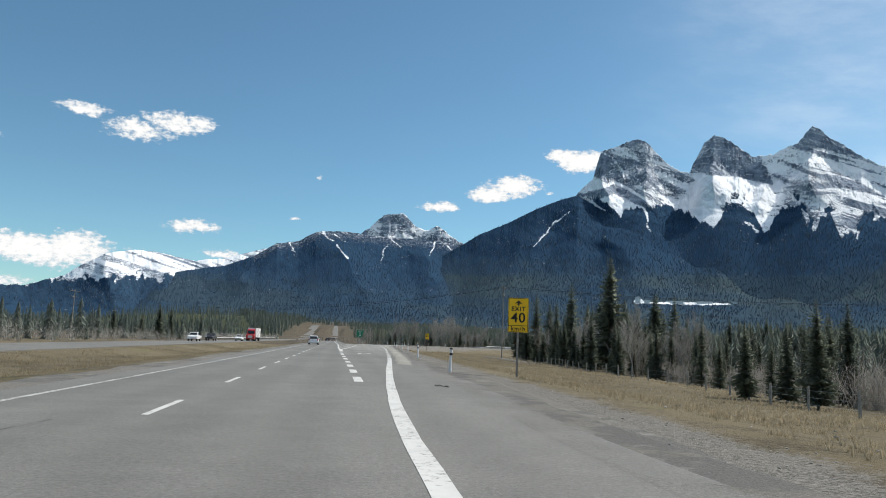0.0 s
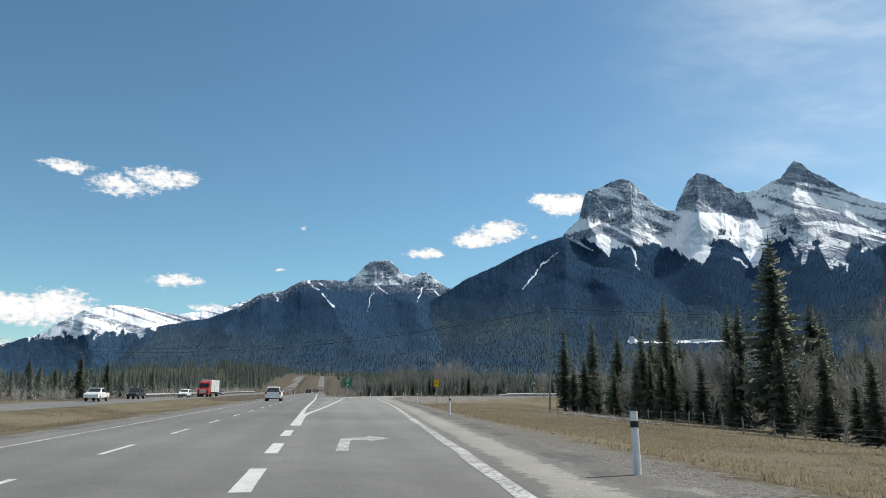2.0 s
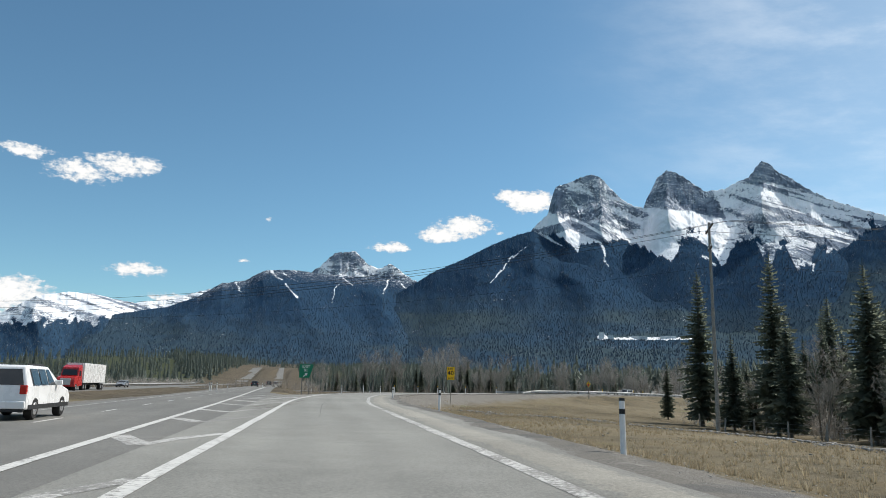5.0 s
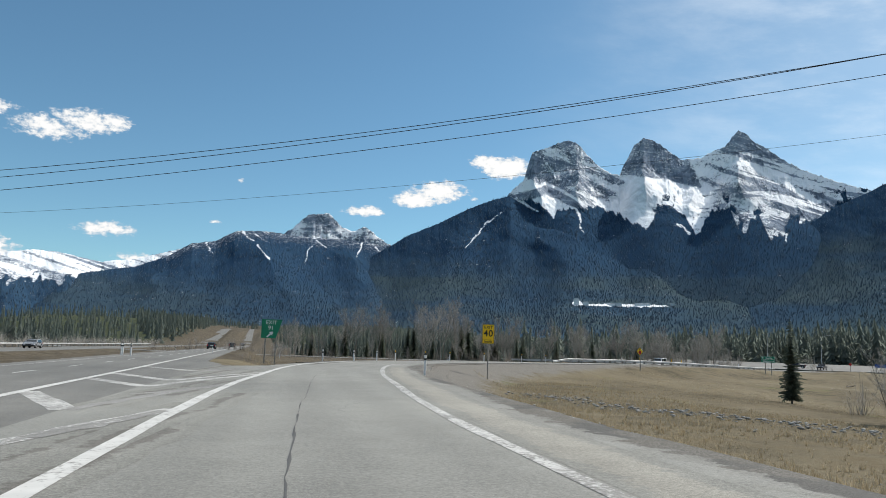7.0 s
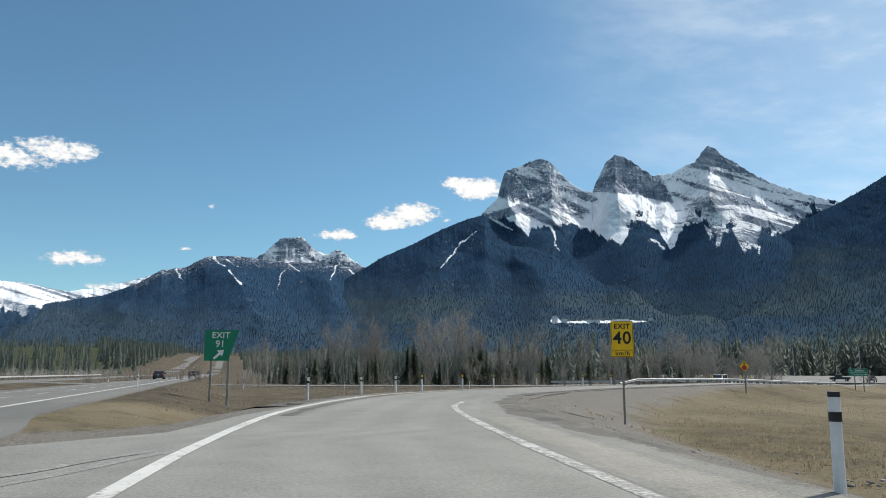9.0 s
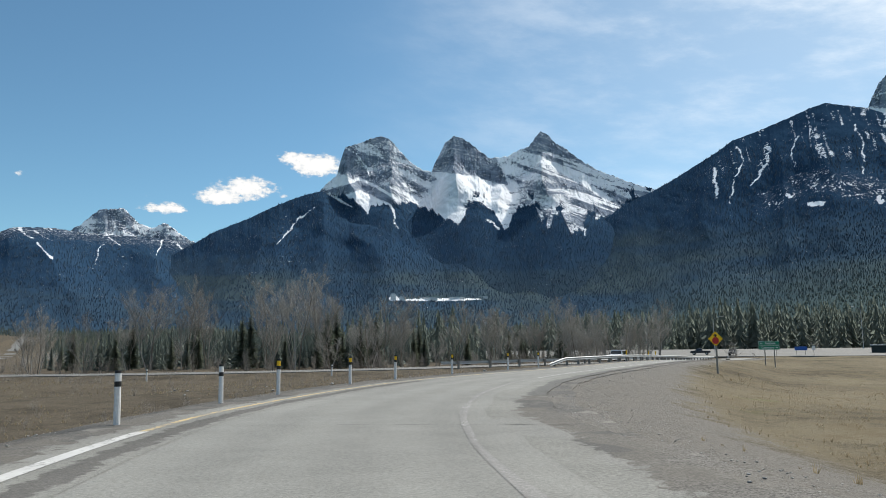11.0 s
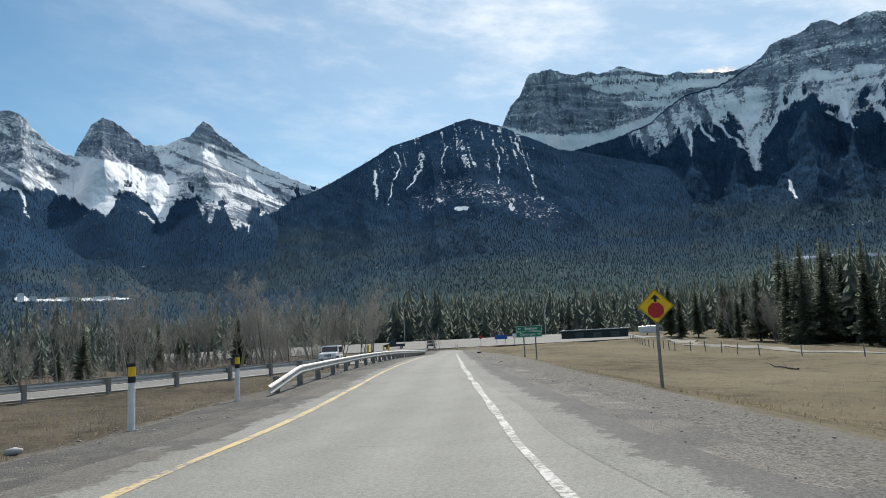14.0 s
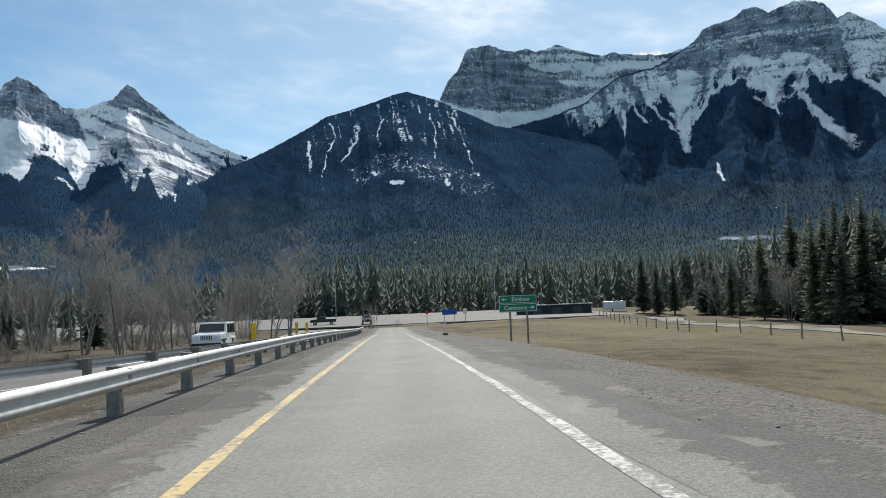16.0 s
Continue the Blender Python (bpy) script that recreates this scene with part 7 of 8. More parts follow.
fwd = lambda d, l: (X0[0] + CD[0] * d + CN[0] * l, X0[1] + CD[1] * d + CN[1] * l)
x, y = fwd(139, -9.0)
oc = [(0.40 * math.cos(radians(22.5 + 45 * k)), 2.6 + 0.40 * math.sin(radians(22.5 + 45 * k))) for k in range(8)]
small_sign(x, y, ground_at(x, y), -52, 1.0, 1.0, 2.6, SIGN_RED, "red octagonal stop sign at the crossroad", "stop_sign", shape=oc)
x, y = fwd(152, -14.5)
small_sign(x, y, ground_at(x, y), -52, 3.0, 1.0, 2.4, SIGN_BLUE, "blue information sign by the crossroad", "blue_sign")
x, y = fwd(150, -17.5)
small_sign(x, y, ground_at(x, y), -52, 0.8, 1.1, 2.6, SIGN_WHITE, "small white sign by the crossroad", "white_sign")

# ---- guard rails ----
WB = [(0.0, 0.0), (0.035, 0.03), (0.08, 0.055), (0.08, 0.095), (0.03, 0.13), (0.03, 0.18), (0.08, 0.215), (0.08, 0.255), (0.035, 0.28), (0.0, 0.31)]


def guard_rail(name, pl, zf, top, facing, label, ramp_in=3, spacing=3.81, first=1.9):
    """A W-section steel beam on timber posts along pl; facing: which side the beam's waves look to."""
    ob = new(name)
    tagged(ob, label, "guard rail", "guard rails")
    pl = resample(pl, max(8, int(np.hypot(*np.diff(pl[:, :2], axis=0).T).sum() / 0.95)))
    nrm = offset(pl, 1.0) - pl
    n = len(pl)
    drop = np.interp(np.arange(n) * 0.95, [0, ramp_in], [top - 0.12, 0]) if ramp_in else np.zeros(n)
    V = []
    for i in range(n):
        z0 = float(zf(pl[i, 0], pl[i, 1])) + top - 0.31 - drop[i] * 0.72
        for o, h in WB:
            q = pl[i] + nrm[i] * facing * (o + 0.10)
            V.append((q[0], q[1], z0 + h))
    for i in range(n):
        z0 = float(zf(pl[i, 0], pl[i, 1])) + top - 0.31 - drop[i] * 0.72
        for o, h in WB:
            q = pl[i] + nrm[i] * facing * (o + 0.094)
            V.append((q[0], q[1], z0 + h))
    k = len(WB)
    F = [tuple(f) for f in grid_faces(n, k)] + [tuple(f + n * k) for f in grid_faces(n, k)[:, ::-1]]
    F += [(i * k + k - 1, (i + 1) * k + k - 1, n * k + (i + 1) * k + k - 1, n * k + i * k + k - 1) for i in range(n - 1)]
    thing("beam", mesh_of("beam", V, F, GALV, True), ob, "galvanised steel beam")
    pm = soft_box(-0.09, 0.09, -0.10, 0.10, -0.6, top + 0.02, 0.012)
    pme = bpy.data.meshes.new("post")
    pm.to_mesh(pme)
    pm.free()
    pme.materials.append(RAIL_POST)
    bmk = soft_box(-0.075, 0.075, 0.0, 0.16, top - 0.30, top - 0.02, 0.01)
    bme = bpy.data.meshes.new("block")
    bmk.to_mesh(bme)
    bmk.free()
    bme.materials.append(RAIL_POST)
    s = first
    while s < (n - 1) * 0.95:
        i = min(int(s / 0.95), n - 1)
        ang = math.degrees(math.atan2(nrm[i, 1] * facing, nrm[i, 0] * facing)) - 90
        z = float(zf(pl[i, 0], pl[i, 1])) - drop[i] * 0.72
        q = pl[i] - nrm[i] * facing * 0.10
        po = thing("post", pme, ob, at=pose(q[0], q[1], z, 0, 0, ang))
        thing("block", bme, po, at=pose(0, 0.08, 0))
        s += spacing
    return ob


rail1 = offset(RAMP_L, -2.42)
rail1 = rail1[(rail1[:, 0] > 42.5) & (rail1[:, 0] < 132)]
guard_rail("guard_rail", rail1, fall, 0.70, 1, "galvanised guard rail on timber posts beside the ramp", 4.5)
rail2 = offset(LOOP, 4.5)
rail2 = rail2[(rail2[:, 0] > 41) & (rail2[:, 0] < 128)]
guard_rail("guard_rail", rail2, loop_z, 0.72, -1, "grey guard rail beside the entrance road", 0)
rail3 = np.column_stack([-35.2 - 0.034 * np.arange(210, 480, 8.0), np.arange(210, 480, 8.0)])
guard_rail("guard_rail", rail3, lower, 0.75, 1, "far guard rail along the opposite carriageway", 0)
for x, y in ((68.5, 289.0), (80.5, 298.5), (84.5, 301.5)):
    ob = base("yellow_marker", x, y, ground_at(x, y), 0, "short yellow marker between the guard rails", "post", "yellow markers")
    part("board", soft_box(-0.10, 0.10, -0.02, 0.02, 0.75, 1.35, 0.008), YELLOW_REFLECTOR, ob)
    bm = bmesh.new()
    rod(bm, (0, 0.03, -0.3), (0, 0.03, 1.3), 0.025)
    part("stake", bm, GALV, ob)


# ---- utility poles and wires ----
def utility_pole(x, y, h, turn, label):
    g = ground_at(x, y)
    ob = base("utility_pole", x, y, g, turn, label, "utility pole", "utility poles")
    bm = bmesh.new()
    rod(bm, (0, 0, -1), (0, 0, h), 0.17, 0.10, 12)
    part("pole", bm, WOOD_POST, ob)
    for z, w in ((h - 0.55, 2.1), (h - 2.3, 1.1)):
        arm = part("crossarm", soft_box(-0.06, 0.06, -w, w, z - 0.07, z + 0.07, 0.01), DARK_WOOD, ob)
        for s in (-w + 0.1, -w * 0.4, w - 0.1):
            bm = bmesh.new()
            rod(bm, (0, s, z + 0.05), (0, s, z + 0.15), 0.02)
            rod(bm, (0, s, z + 0.15), (0, s, z + 0.30), 0.06, 0.035)
            part("insulator", bm, SIGN_WHITE, arm)
    return g + h


top_r = utility_pole(33.8, 177.4, 15.7 - ground_at(33.8, 177.4), -22, "tall wooden utility pole with crossarms among spruces")
top_l = utility_pole(-84.0, 227.0, 12.6 - ground_at(-84.0, 227.0), -22, "wooden utility pole across the highway")
top_f = utility_pole(150.0, 152.0, 15.0, 8, "wooden utility pole deep in the woods")


def wire(a, b, sag, r=0.014):
    a, b = np.array(a), np.array(b)
    n = 40
    pts = [a + (b - a) * t - np.array([0, 0, sag * 4 * t * (1 - t)]) for t in np.linspace(0, 1, n)]
    d = (b - a) / np.linalg.norm(b - a)
    side, up = np.cross(d, [0, 0, 1.0]), np.array([0, 0, 1.0])
    V = [p + r * (math.cos(k * 1.2566) * side + math.sin(k * 1.2566) * up) for p in pts for k in range(5)]
    F = [(i * 5 + k, i * 5 + (k + 1) % 5, (i + 1) * 5 + (k + 1) % 5, (i + 1) * 5 + k) for i in range(n - 1) for k in range(5)]
    return thing("overhead_wire", mesh_of("overhead_wire", V, F, CABLE), None, "dark overhead wire sagging across the highway", "wire", "overhead wires")


for ya, za, yb, zb, sag, r in ((174.8, 15.28, 227.8, 12.9, 4.83, 0.016), (173.8, 15.12, 226.8, 11.6, 4.84, 0.016), (178.5, 15.17, 225.6, 7.9, 3.42, 0.016), (174.8, 11.6, 227.8, 10.9, 4.0, 0.007)):
    wire((33.8, ya, za), (-84.0, yb, zb), sag, r)
    wire((33.8, ya, za), (150.0, ya - 28, za), 1.8, r)


# ---- street lamps ----
def street_lamp(x, y, z, h, turn, reach, label):
    ob = base("street_lamp", x, y, z, turn, label, "street lamp", "street lamps at the crossroad")
    bm = bmesh.new()
    rod(bm, (0, 0, -0.5), (0, 0, h), 0.11, 0.07, 10)
    part("pole", bm, GALV, ob)
    V, F = [], []
    prev = np.array([0, 0, h])
    for k in range(1, 7):
        t = k / 6
        q = np.array([reach * t, 0, h + 1.0 * math.sin(t * math.pi / 2)])
        tube(V, F, prev, q, 0.06, 0.05, 6)
        prev = q
    thing("arm", mesh_of("arm", V, F, GALV), ob)
    part("lantern", soft_box(reach - 0.1, reach + 0.75, -0.14, 0.14, h + 0.92, h + 1.08, 0.05), GALV, ob)
    return ob


for bear, dist, h, turn, reach in ((48.96, 190, 11.2, -50, 2.6), (61.2, 205, 12.2, 120, 2.0), (42.5, 215, 11.5, -50, 2.4)):
    x, y = X0[0] + dist * math.sin(radians(bear)), X0[1] + dist * math.cos(radians(bear))
    street_lamp(x, y, float(cross_z(x, y)) if dist > 200 else -1.0, h, turn, reach, "tall grey street lamp with curved arm")


# ---- fences ----
def fence(pts, spacing, label):
    pl = spline(pts, spacing)
    ob = new("wire_fence")
    tagged(ob, label, "fence", "field fences")
    bm = bmesh.new()
    rod(bm, (0, 0, -0.4), (0, 0, 1.25), 0.075, 0.065, 8)
    me = bpy.data.meshes.new("post")
    bm.to_mesh(me)
    bm.free()
    me.materials.append(WOOD_POST)
    tops = []
    for p in pl:
        z = ground_at(p[0], p[1])
        thing("post", me, ob, at=pose(p[0], p[1], z, rng.uniform(-3, 3), rng.uniform(-3, 3), rng.uniform(0, 90)))
        tops.append((p[0], p[1], z))
    for h in (0.35, 0.7, 1.05):
        V, F = [], []
        for a, b in zip(tops[:-1], tops[1:]):
            tube(V, F, np.array(a) + (0, 0, h), np.array(b) + (0, 0, h), 0.006, 0.006, 3)
        thing("strand", mesh_of("strand", V, F, GALV), ob)


fence([(21.5, 18), (22.4, 31.6), (23.0, 40), (26.8, 55.8), (28.3, 80), (29.8, 102.8), (33, 120), (35.3, 138.8), (37, 160), (38, 188)], 5.0, "wooden post and wire fence below the spruces")
fence([(112, 258), (114.8, 274.4), (117.7, 277.6), (125.5, 283.9), (132.3, 290.5), (159, 306.1), (191, 323)], 5.2, "wooden post and wire fence round the dry field")


# ---- vehicles ----
def paint_mat(name, col, rough=0.28):
    return plain(name, col, rough, 0.0, grain=0.05, scale=2.0, spec=0.6)


CAR_WHITE = paint_mat("white car paint", rgb(0.78, 0.78, 0.77))
CAR_DARK = paint_mat("dark car paint", rgb(0.035, 0.038, 0.045))
CAR_RED = paint_mat("red truck paint", rgb(0.42, 0.02, 0.02))
CAR_GREY = paint_mat("grey car paint", rgb(0.22, 0.23, 0.24))
GLASS = plain("dark tinted glass", rgb(0.015, 0.018, 0.02), 0.08, grain=0.02, spec=0.8)
TRIM = plain("black plastic trim", rgb(0.025, 0.025, 0.026), 0.6)
TAIL = plain("red tail light", rgb(0.45, 0.015, 0.012), 0.2, spec=0.6)
HEADLIGHT = plain("clear headlight", rgb(0.75, 0.76, 0.78), 0.12, spec=0.8)
RIM = plain("alloy rim", rgb(0.55, 0.55, 0.56), 0.3, 0.8)
PLATE = plain("pale number plate", rgb(0.7, 0.7, 0.68), 0.4)


def hull(profile, w_low, w_top, z_belt, z_roof, mat, ob, name="body", r=0.05):
    """A car body from its side outline (y, z): widest at the belt, narrower at the roof."""
    bm = bmesh.new()
    half = lambda z: w_low if z <= z_belt else w_low + (w_top - w_low) * (z - z_belt) / (z_roof - z_belt)
    L = [bm.verts.new((-half(z), y, z)) for y, z in profile]
    R = [bm.verts.new((half(z), y, z)) for y, z in profile]
    n = len(profile)
    for i in range(n):
        j = (i + 1) % n
        bm.faces.new((L[i], L[j], R[j], R[i]))
    bm.faces.new(L[::-1])
    bm.faces.new(R)
    bmesh.ops.recalc_face_normals(bm, faces=list(bm.faces))
    bmesh.ops.bevel(bm, geom=list(bm.edges), offset=r, segments=2, affect="EDGES", profile=0.6)
    return part(name, bm, mat, ob, smooth_faces=False)


def wheels(ob, spots, r, w):
    for sx, y in spots:
        s = 1 if sx > 0 else -1
        bm = bmesh.new()
        rod(bm, (sx - s * w, y, r), (sx, y, r), r, r, 22)
        bmesh.ops.bevel(bm, geom=[e for e in bm.edges if len(e.link_faces) == 2 and e.calc_face_angle(0) > 1.0], offset=0.03, segments=2, affect="EDGES")
        wh = part("wheel", bm, RUBBER, ob, "black tyre")
        bm = bmesh.new()
        rod(bm, (sx - s * 0.02, y, r), (sx + s * 0.008, y, r), r * 0.62, r * 0.55, 18)
        part("rim", bm, RIM, wh, "alloy rim")


def slab(ob, name, quad, mat, thick=0.012, label=""):
    """A thin panel on a quad of corners."""
    a = [Vector(q) for q in quad]
    nrm = (a[1] - a[0]).cross(a[2] - a[0]).normalized() * thick
    V = [tuple(p) for p in a] + [tuple(p + nrm) for p in a]
    n = len(a)
    F = [tuple(range(n))[::-1], tuple(range(n, 2 * n))] + [(i, (i + 1) % n, n + (i + 1) % n, n + i) for i in range(n)]
    return thing(name, mesh_of(name, V, F, mat), ob, label)


def suv(x, y, z, turn, mat, label, boxy=False, long=4.7, w=0.94, h=1.72, name="suv"):
    """A sport utility car that faces +y before it is turned."""
    ob = base(name, x, y, z, turn, label, "car", "cars on the roads")
    b, f = -long / 2, long / 2
    zb = h * 0.60
    if boxy:
        prof = [(b, 0.42), (b, h * 0.97), (b + 0.05, h), (f - 1.75, h), (f - 1.35, zb + 0.1), (f - 0.1, zb + 0.02), (f, zb - 0.12), (f, 0.5), (f - 0.2, 0.42)]
        wt = w * 0.93
    else:
        prof = [(b + 0.06, 0.34), (b, 0.62), (b + 0.06, zb + 0.02), (b + 0.34, h * 0.965), (b + 0.75, h), (f - 2.1, h * 0.985), (f - 1.2, zb + 0.10), (f - 0.25, zb - 0.10), (f, zb - 0.32), (f, 0.5), (f - 0.1, 0.32)]
        wt = w * 0.74
    body = hull(prof, w, wt, zb, h, mat, ob)
    half = lambda q: w + (wt - w) * (q - zb) / (h - zb)
    z0, z1 = zb + 0.06, h - 0.12
    # side glass
    for s in (-1, 1):
        ya, yb = (b + 0.18, f - 1.85) if boxy else (b + 0.62, f - 1.75)
        cuts = np.linspace(ya, yb, 4)
        for p0, p1 in zip(cuts[:-1], cuts[1:]):
            q = [(s * (half(z0) + 0.002), p0 + 0.05, z0), (s * (half(z0) + 0.002), p1 - 0.05, z0), (s * (half(z1) + 0.002), p1 - 0.05 - (0.0 if p1 < yb or boxy else 0.38), z1), (s * (half(z1) + 0.002), p0 + 0.05, z1)]
            slab(body, "side_window", q if s > 0 else q[::-1], GLASS, 0.012, "dark tinted glass")
        slab(body, "sill", [(s * (w + 0.004), b + 0.2, 0.34), (s * (w + 0.004), f - 0.2, 0.34), (s * (w + 0.004), f - 0.2, 0.48), (s * (w + 0.004), b + 0.2, 0.48)][:: (1 if s > 0 else -1)], TRIM, 0.02)
        part("mirror", soft_box(s * (w + 0.02) - 0.09, s * (w + 0.02) + 0.13 * s + 0.02, f - 1.75, f - 1.6, zb + 0.05, zb + 0.22, 0.03), TRIM if boxy else mat, ob)
    # back and front glass
    rear_y = lambda q: b - 0.004 if boxy else b + 0.06 + 0.28 * (q - zb) / (h * 0.965 - zb) - 0.012
    slab(body, "rear_window", [(-half(z0) + 0.12, rear_y(z0), z0), (half(z0) - 0.12, rear_y(z0), z0), (half(z1) - 0.10, rear_y(z1), z1 - 0.02), (-half(z1) + 0.10, rear_y(z1), z1 - 0.02)], GLASS, 0.012, "dark rear window")
    fy = lambda q: (f - 1.35 - 0.4 * (q - zb - 0.1) / (h - zb - 0.1) if boxy else f - 1.2 - 0.9 * (q - zb - 0.1) / (h * 0.985 - zb - 0.1)) + 0.012
    za, zc = zb + 0.16, h - 0.10
    slab(body, "windscreen", [(half(za) - 0.08, fy(za), za), (-half(za) + 0.08, fy(za), za), (-half(zc) + 0.08, fy(zc), zc), (half(zc) - 0.08, fy(zc), zc)], GLASS, 0.012, "dark windscreen")
    for s in (-1, 1):
        part("tail_light", soft_box(s * (w - 0.12) - 0.10, s * (w - 0.12) + 0.10, b - 0.01, b + 0.12, zb - 0.22, zb + 0.06, 0.02), TAIL, body, "red tail light")
        if boxy:
            bm = bmesh.new()
            rod(bm, (s * 0.56, f - 0.02, zb - 0.14), (s * 0.56, f + 0.03, zb - 0.14), 0.11, 0.10, 16)
            part("headlight", bm, HEADLIGHT, body, "round headlight")
            part("fender", soft_box(s * w - 0.10, s * w + 0.10, f - 1.15, f - 0.15, 0.72, 0.86, 0.04), TRIM, body, "black fender flare")
            part("fender", soft_box(s * w - 0.10, s * w + 0.10, b + 0.45, b + 1.4, 0.76, 0.88, 0.04), mat, body)
        else:
            part("headlight", soft_box(s * (w - 0.2) - 0.16, s * (w - 0.2) + 0.14, f - 0.2, f + 0.005, zb - 0.34, zb - 0.2, 0.03), HEADLIGHT, body)
    part("rear_bumper", soft_box(-w + 0.02, w - 0.02, b - 0.07, b + 0.12, 0.36, 0.60, 0.04), TRIM if boxy else mat, ob)
    part("lower_trim", soft_box(-w + 0.06, w - 0.06, b - 0.03, b + 0.1, 0.26, 0.40, 0.03), TRIM, ob, "black lower trim")
    part("front_bumper", soft_box(-w + 0.02, w - 0.02, f - 0.1, f + 0.10, 0.40, 0.60, 0.04), TRIM, ob)
    part("number_plate", soft_box(-0.16, 0.16, b - 0.03, b + 0.01, zb - 0.20, zb - 0.05, 0.008), PLATE, body)
    if boxy:
        for k in range(7):
            part("grille_slot", soft_box(-0.34 + k * 0.105, -0.28 + k * 0.105, f - 0.02, f + 0.012, zb - 0.32, zb - 0.05, 0.008), TRIM, body)
    else:
        part("grille", soft_box(-0.42, 0.42, f - 0.05, f + 0.012, zb - 0.36, zb - 0.2, 0.02), TRIM, body)
        for s in (-1, 1):
            part("roof_rail", soft_box(s * wt * 0.86 - 0.025, s * wt * 0.86 + 0.025, b + 0.9, f - 2.2, h - 0.005, h + 0.05, 0.015), TRIM, body)
    rw = 0.40 if boxy else 0.355
    wheels(ob, [(s * (w + 0.01), q) for s in (-1, 1) for q in (b + 0.88, f - 0.88)], rw, 0.24)
    return ob


def pickup(x, y, z, turn, mat, label):
    ob = base("pickup_truck", x, y, z, turn, label, "pickup truck", "cars on the roads")
    hull([(-2.75, 0.55), (-2.75, 1.18), (-0.55, 1.20), (-0.45, 1.85), (0.75, 1.88), (1.45, 1.25), (2.6, 1.12), (2.75, 0.95), (2.75, 0.5)], 0.98, 0.80, 1.2, 1.88, mat, ob)
    part("bed", soft_box(-0.88, 0.88, -2.7, -0.65, 1.08, 1.215, 0.01), TRIM, ob)
    slab(ob, "rear_window", [(-0.66, -0.515, 1.32), (0.66, -0.515, 1.32), (0.60, -0.47, 1.76), (-0.60, -0.47, 1.76)], GLASS)
    slab(ob, "windscreen", [(0.80, 1.37, 1.36), (-0.80, 1.37, 1.36), (-0.72, 0.90, 1.80), (0.72, 0.90, 1.80)], GLASS, 0.02)
    for s in (-1, 1):
        q = [(s * 0.965, -0.35, 1.30), (s * 0.965, 1.05, 1.30), (s * 0.85, 0.68, 1.78), (s * 0.85, -0.35, 1.78)]
        slab(ob, "side_window", q if s > 0 else q[::-1], GLASS)
        part("tail_light", soft_box(s * 0.88 - 0.08, s * 0.88 + 0.08, -2.78, -2.7, 0.85, 1.12, 0.01), TAIL, ob)
        part("headlight", soft_box(s * 0.78 - 0.16, s * 0.78 + 0.14, 2.66, 2.77, 0.86, 1.02, 0.02), HEADLIGHT, ob)
    part("bumper", soft_box(-0.95, 0.95, -2.86, -2.72, 0.5, 0.68, 0.03), GALV, ob)
    wheels(ob, [(s * 0.99, q) for s in (-1, 1) for q in (-1.75, 1.75)], 0.40, 0.26)
    return ob


def semi(x, y, z, turn, cab, box, label, trailer_len=13.5, height=4.0):
    ob = base("semi_truck", x, y, z, turn, label, "truck", "trucks")
    hull([(0.0, 0.7), (0.0, 3.5), (0.5, 3.7), (1.9, 3.3), (2.25, 2.1), (3.9, 1.85), (4.1, 1.5), (4.1, 0.6), (3.9, 0.5)], 1.22, 1.08, 2.0, 3.7, cab, ob, "cab", 0.06)
    slab(ob, "windscreen", [(1.0, 2.31, 2.2), (-1.0, 2.31, 2.2), (-0.95, 2.05, 3.0), (0.95, 2.05, 3.0)], GLASS, 0.03)
    for s in (-1, 1):
        q = [(s * 1.225, 0.9, 2.1), (s * 1.225, 1.9, 2.1), (s * 1.16, 1.75, 2.85), (s * 1.16, 0.9, 2.85)]
        slab(ob, "side_window", q if s > 0 else q[::-1], GLASS, 0.02)
        bm = bmesh.new()
        rod(bm, (s * 1.05, -0.15, 0.9), (s * 1.05, -0.15, 4.0), 0.07)
        part("exhaust", bm, GALV, ob)
    part("grille", soft_box(-0.7, 0.7, 4.05, 4.14, 0.8, 1.7, 0.02), GALV, ob)
    tr = part("trailer", soft_box(-1.28, 1.28, -trailer_len - 0.3, -0.5, 1.1, height, 0.04), box, ob, "trailer box")
    for k in range(1, 12):
        for s in (-1, 1):
            yk = -0.5 - k * (trailer_len - 0.3) / 12
            part("panel_rib", soft_box(s * 1.29 - 0.012, s * 1.29 + 0.012, yk - 0.03, yk + 0.03, 1.2, height - 0.1, 0.004), box, tr)
    part("underframe", soft_box(-0.5, 0.5, -trailer_len, 3.6, 0.75, 1.1, 0.03), TRIM, ob)
    wheels(ob, [(s * 1.24, q) for s in (-1, 1) for q in (3.2, -0.9, -2.1, -trailer_len + 1.0, -trailer_len - 0.1 + 2.3)], 0.5, 0.5)
    return ob


on_hw = lambda y: 0.5 * (DASH_X(y) + LEFT_X(y)) - 0.1
on_rt = lambda y: 0.5 * (DASH_X(y) + HFOG_X(y))
HT = math.degrees(math.atan(0.031))
suv(on_hw(147), 147, 0, HT, CAR_WHITE, "white sport utility car on the highway")
suv(on_hw(330), 330, 0, HT, CAR_DARK, "dark car far ahead on the highway", h=1.5, w=0.9, name="sedan")
suv(on_rt(400), 400, 0, HT, CAR_DARK, "dark car far ahead on the highway", h=1.6, name="sedan")
suv(on_hw(470), 470, 0, HT, CAR_DARK, "dark car far ahead on the highway", h=1.6, name="sedan")
suv(on_rt(560), 560, 0, HT, CAR_GREY, "grey car far ahead on the highway", h=1.6, name="sedan")
OPX = lambda y: -28.0 - 0.034 * y
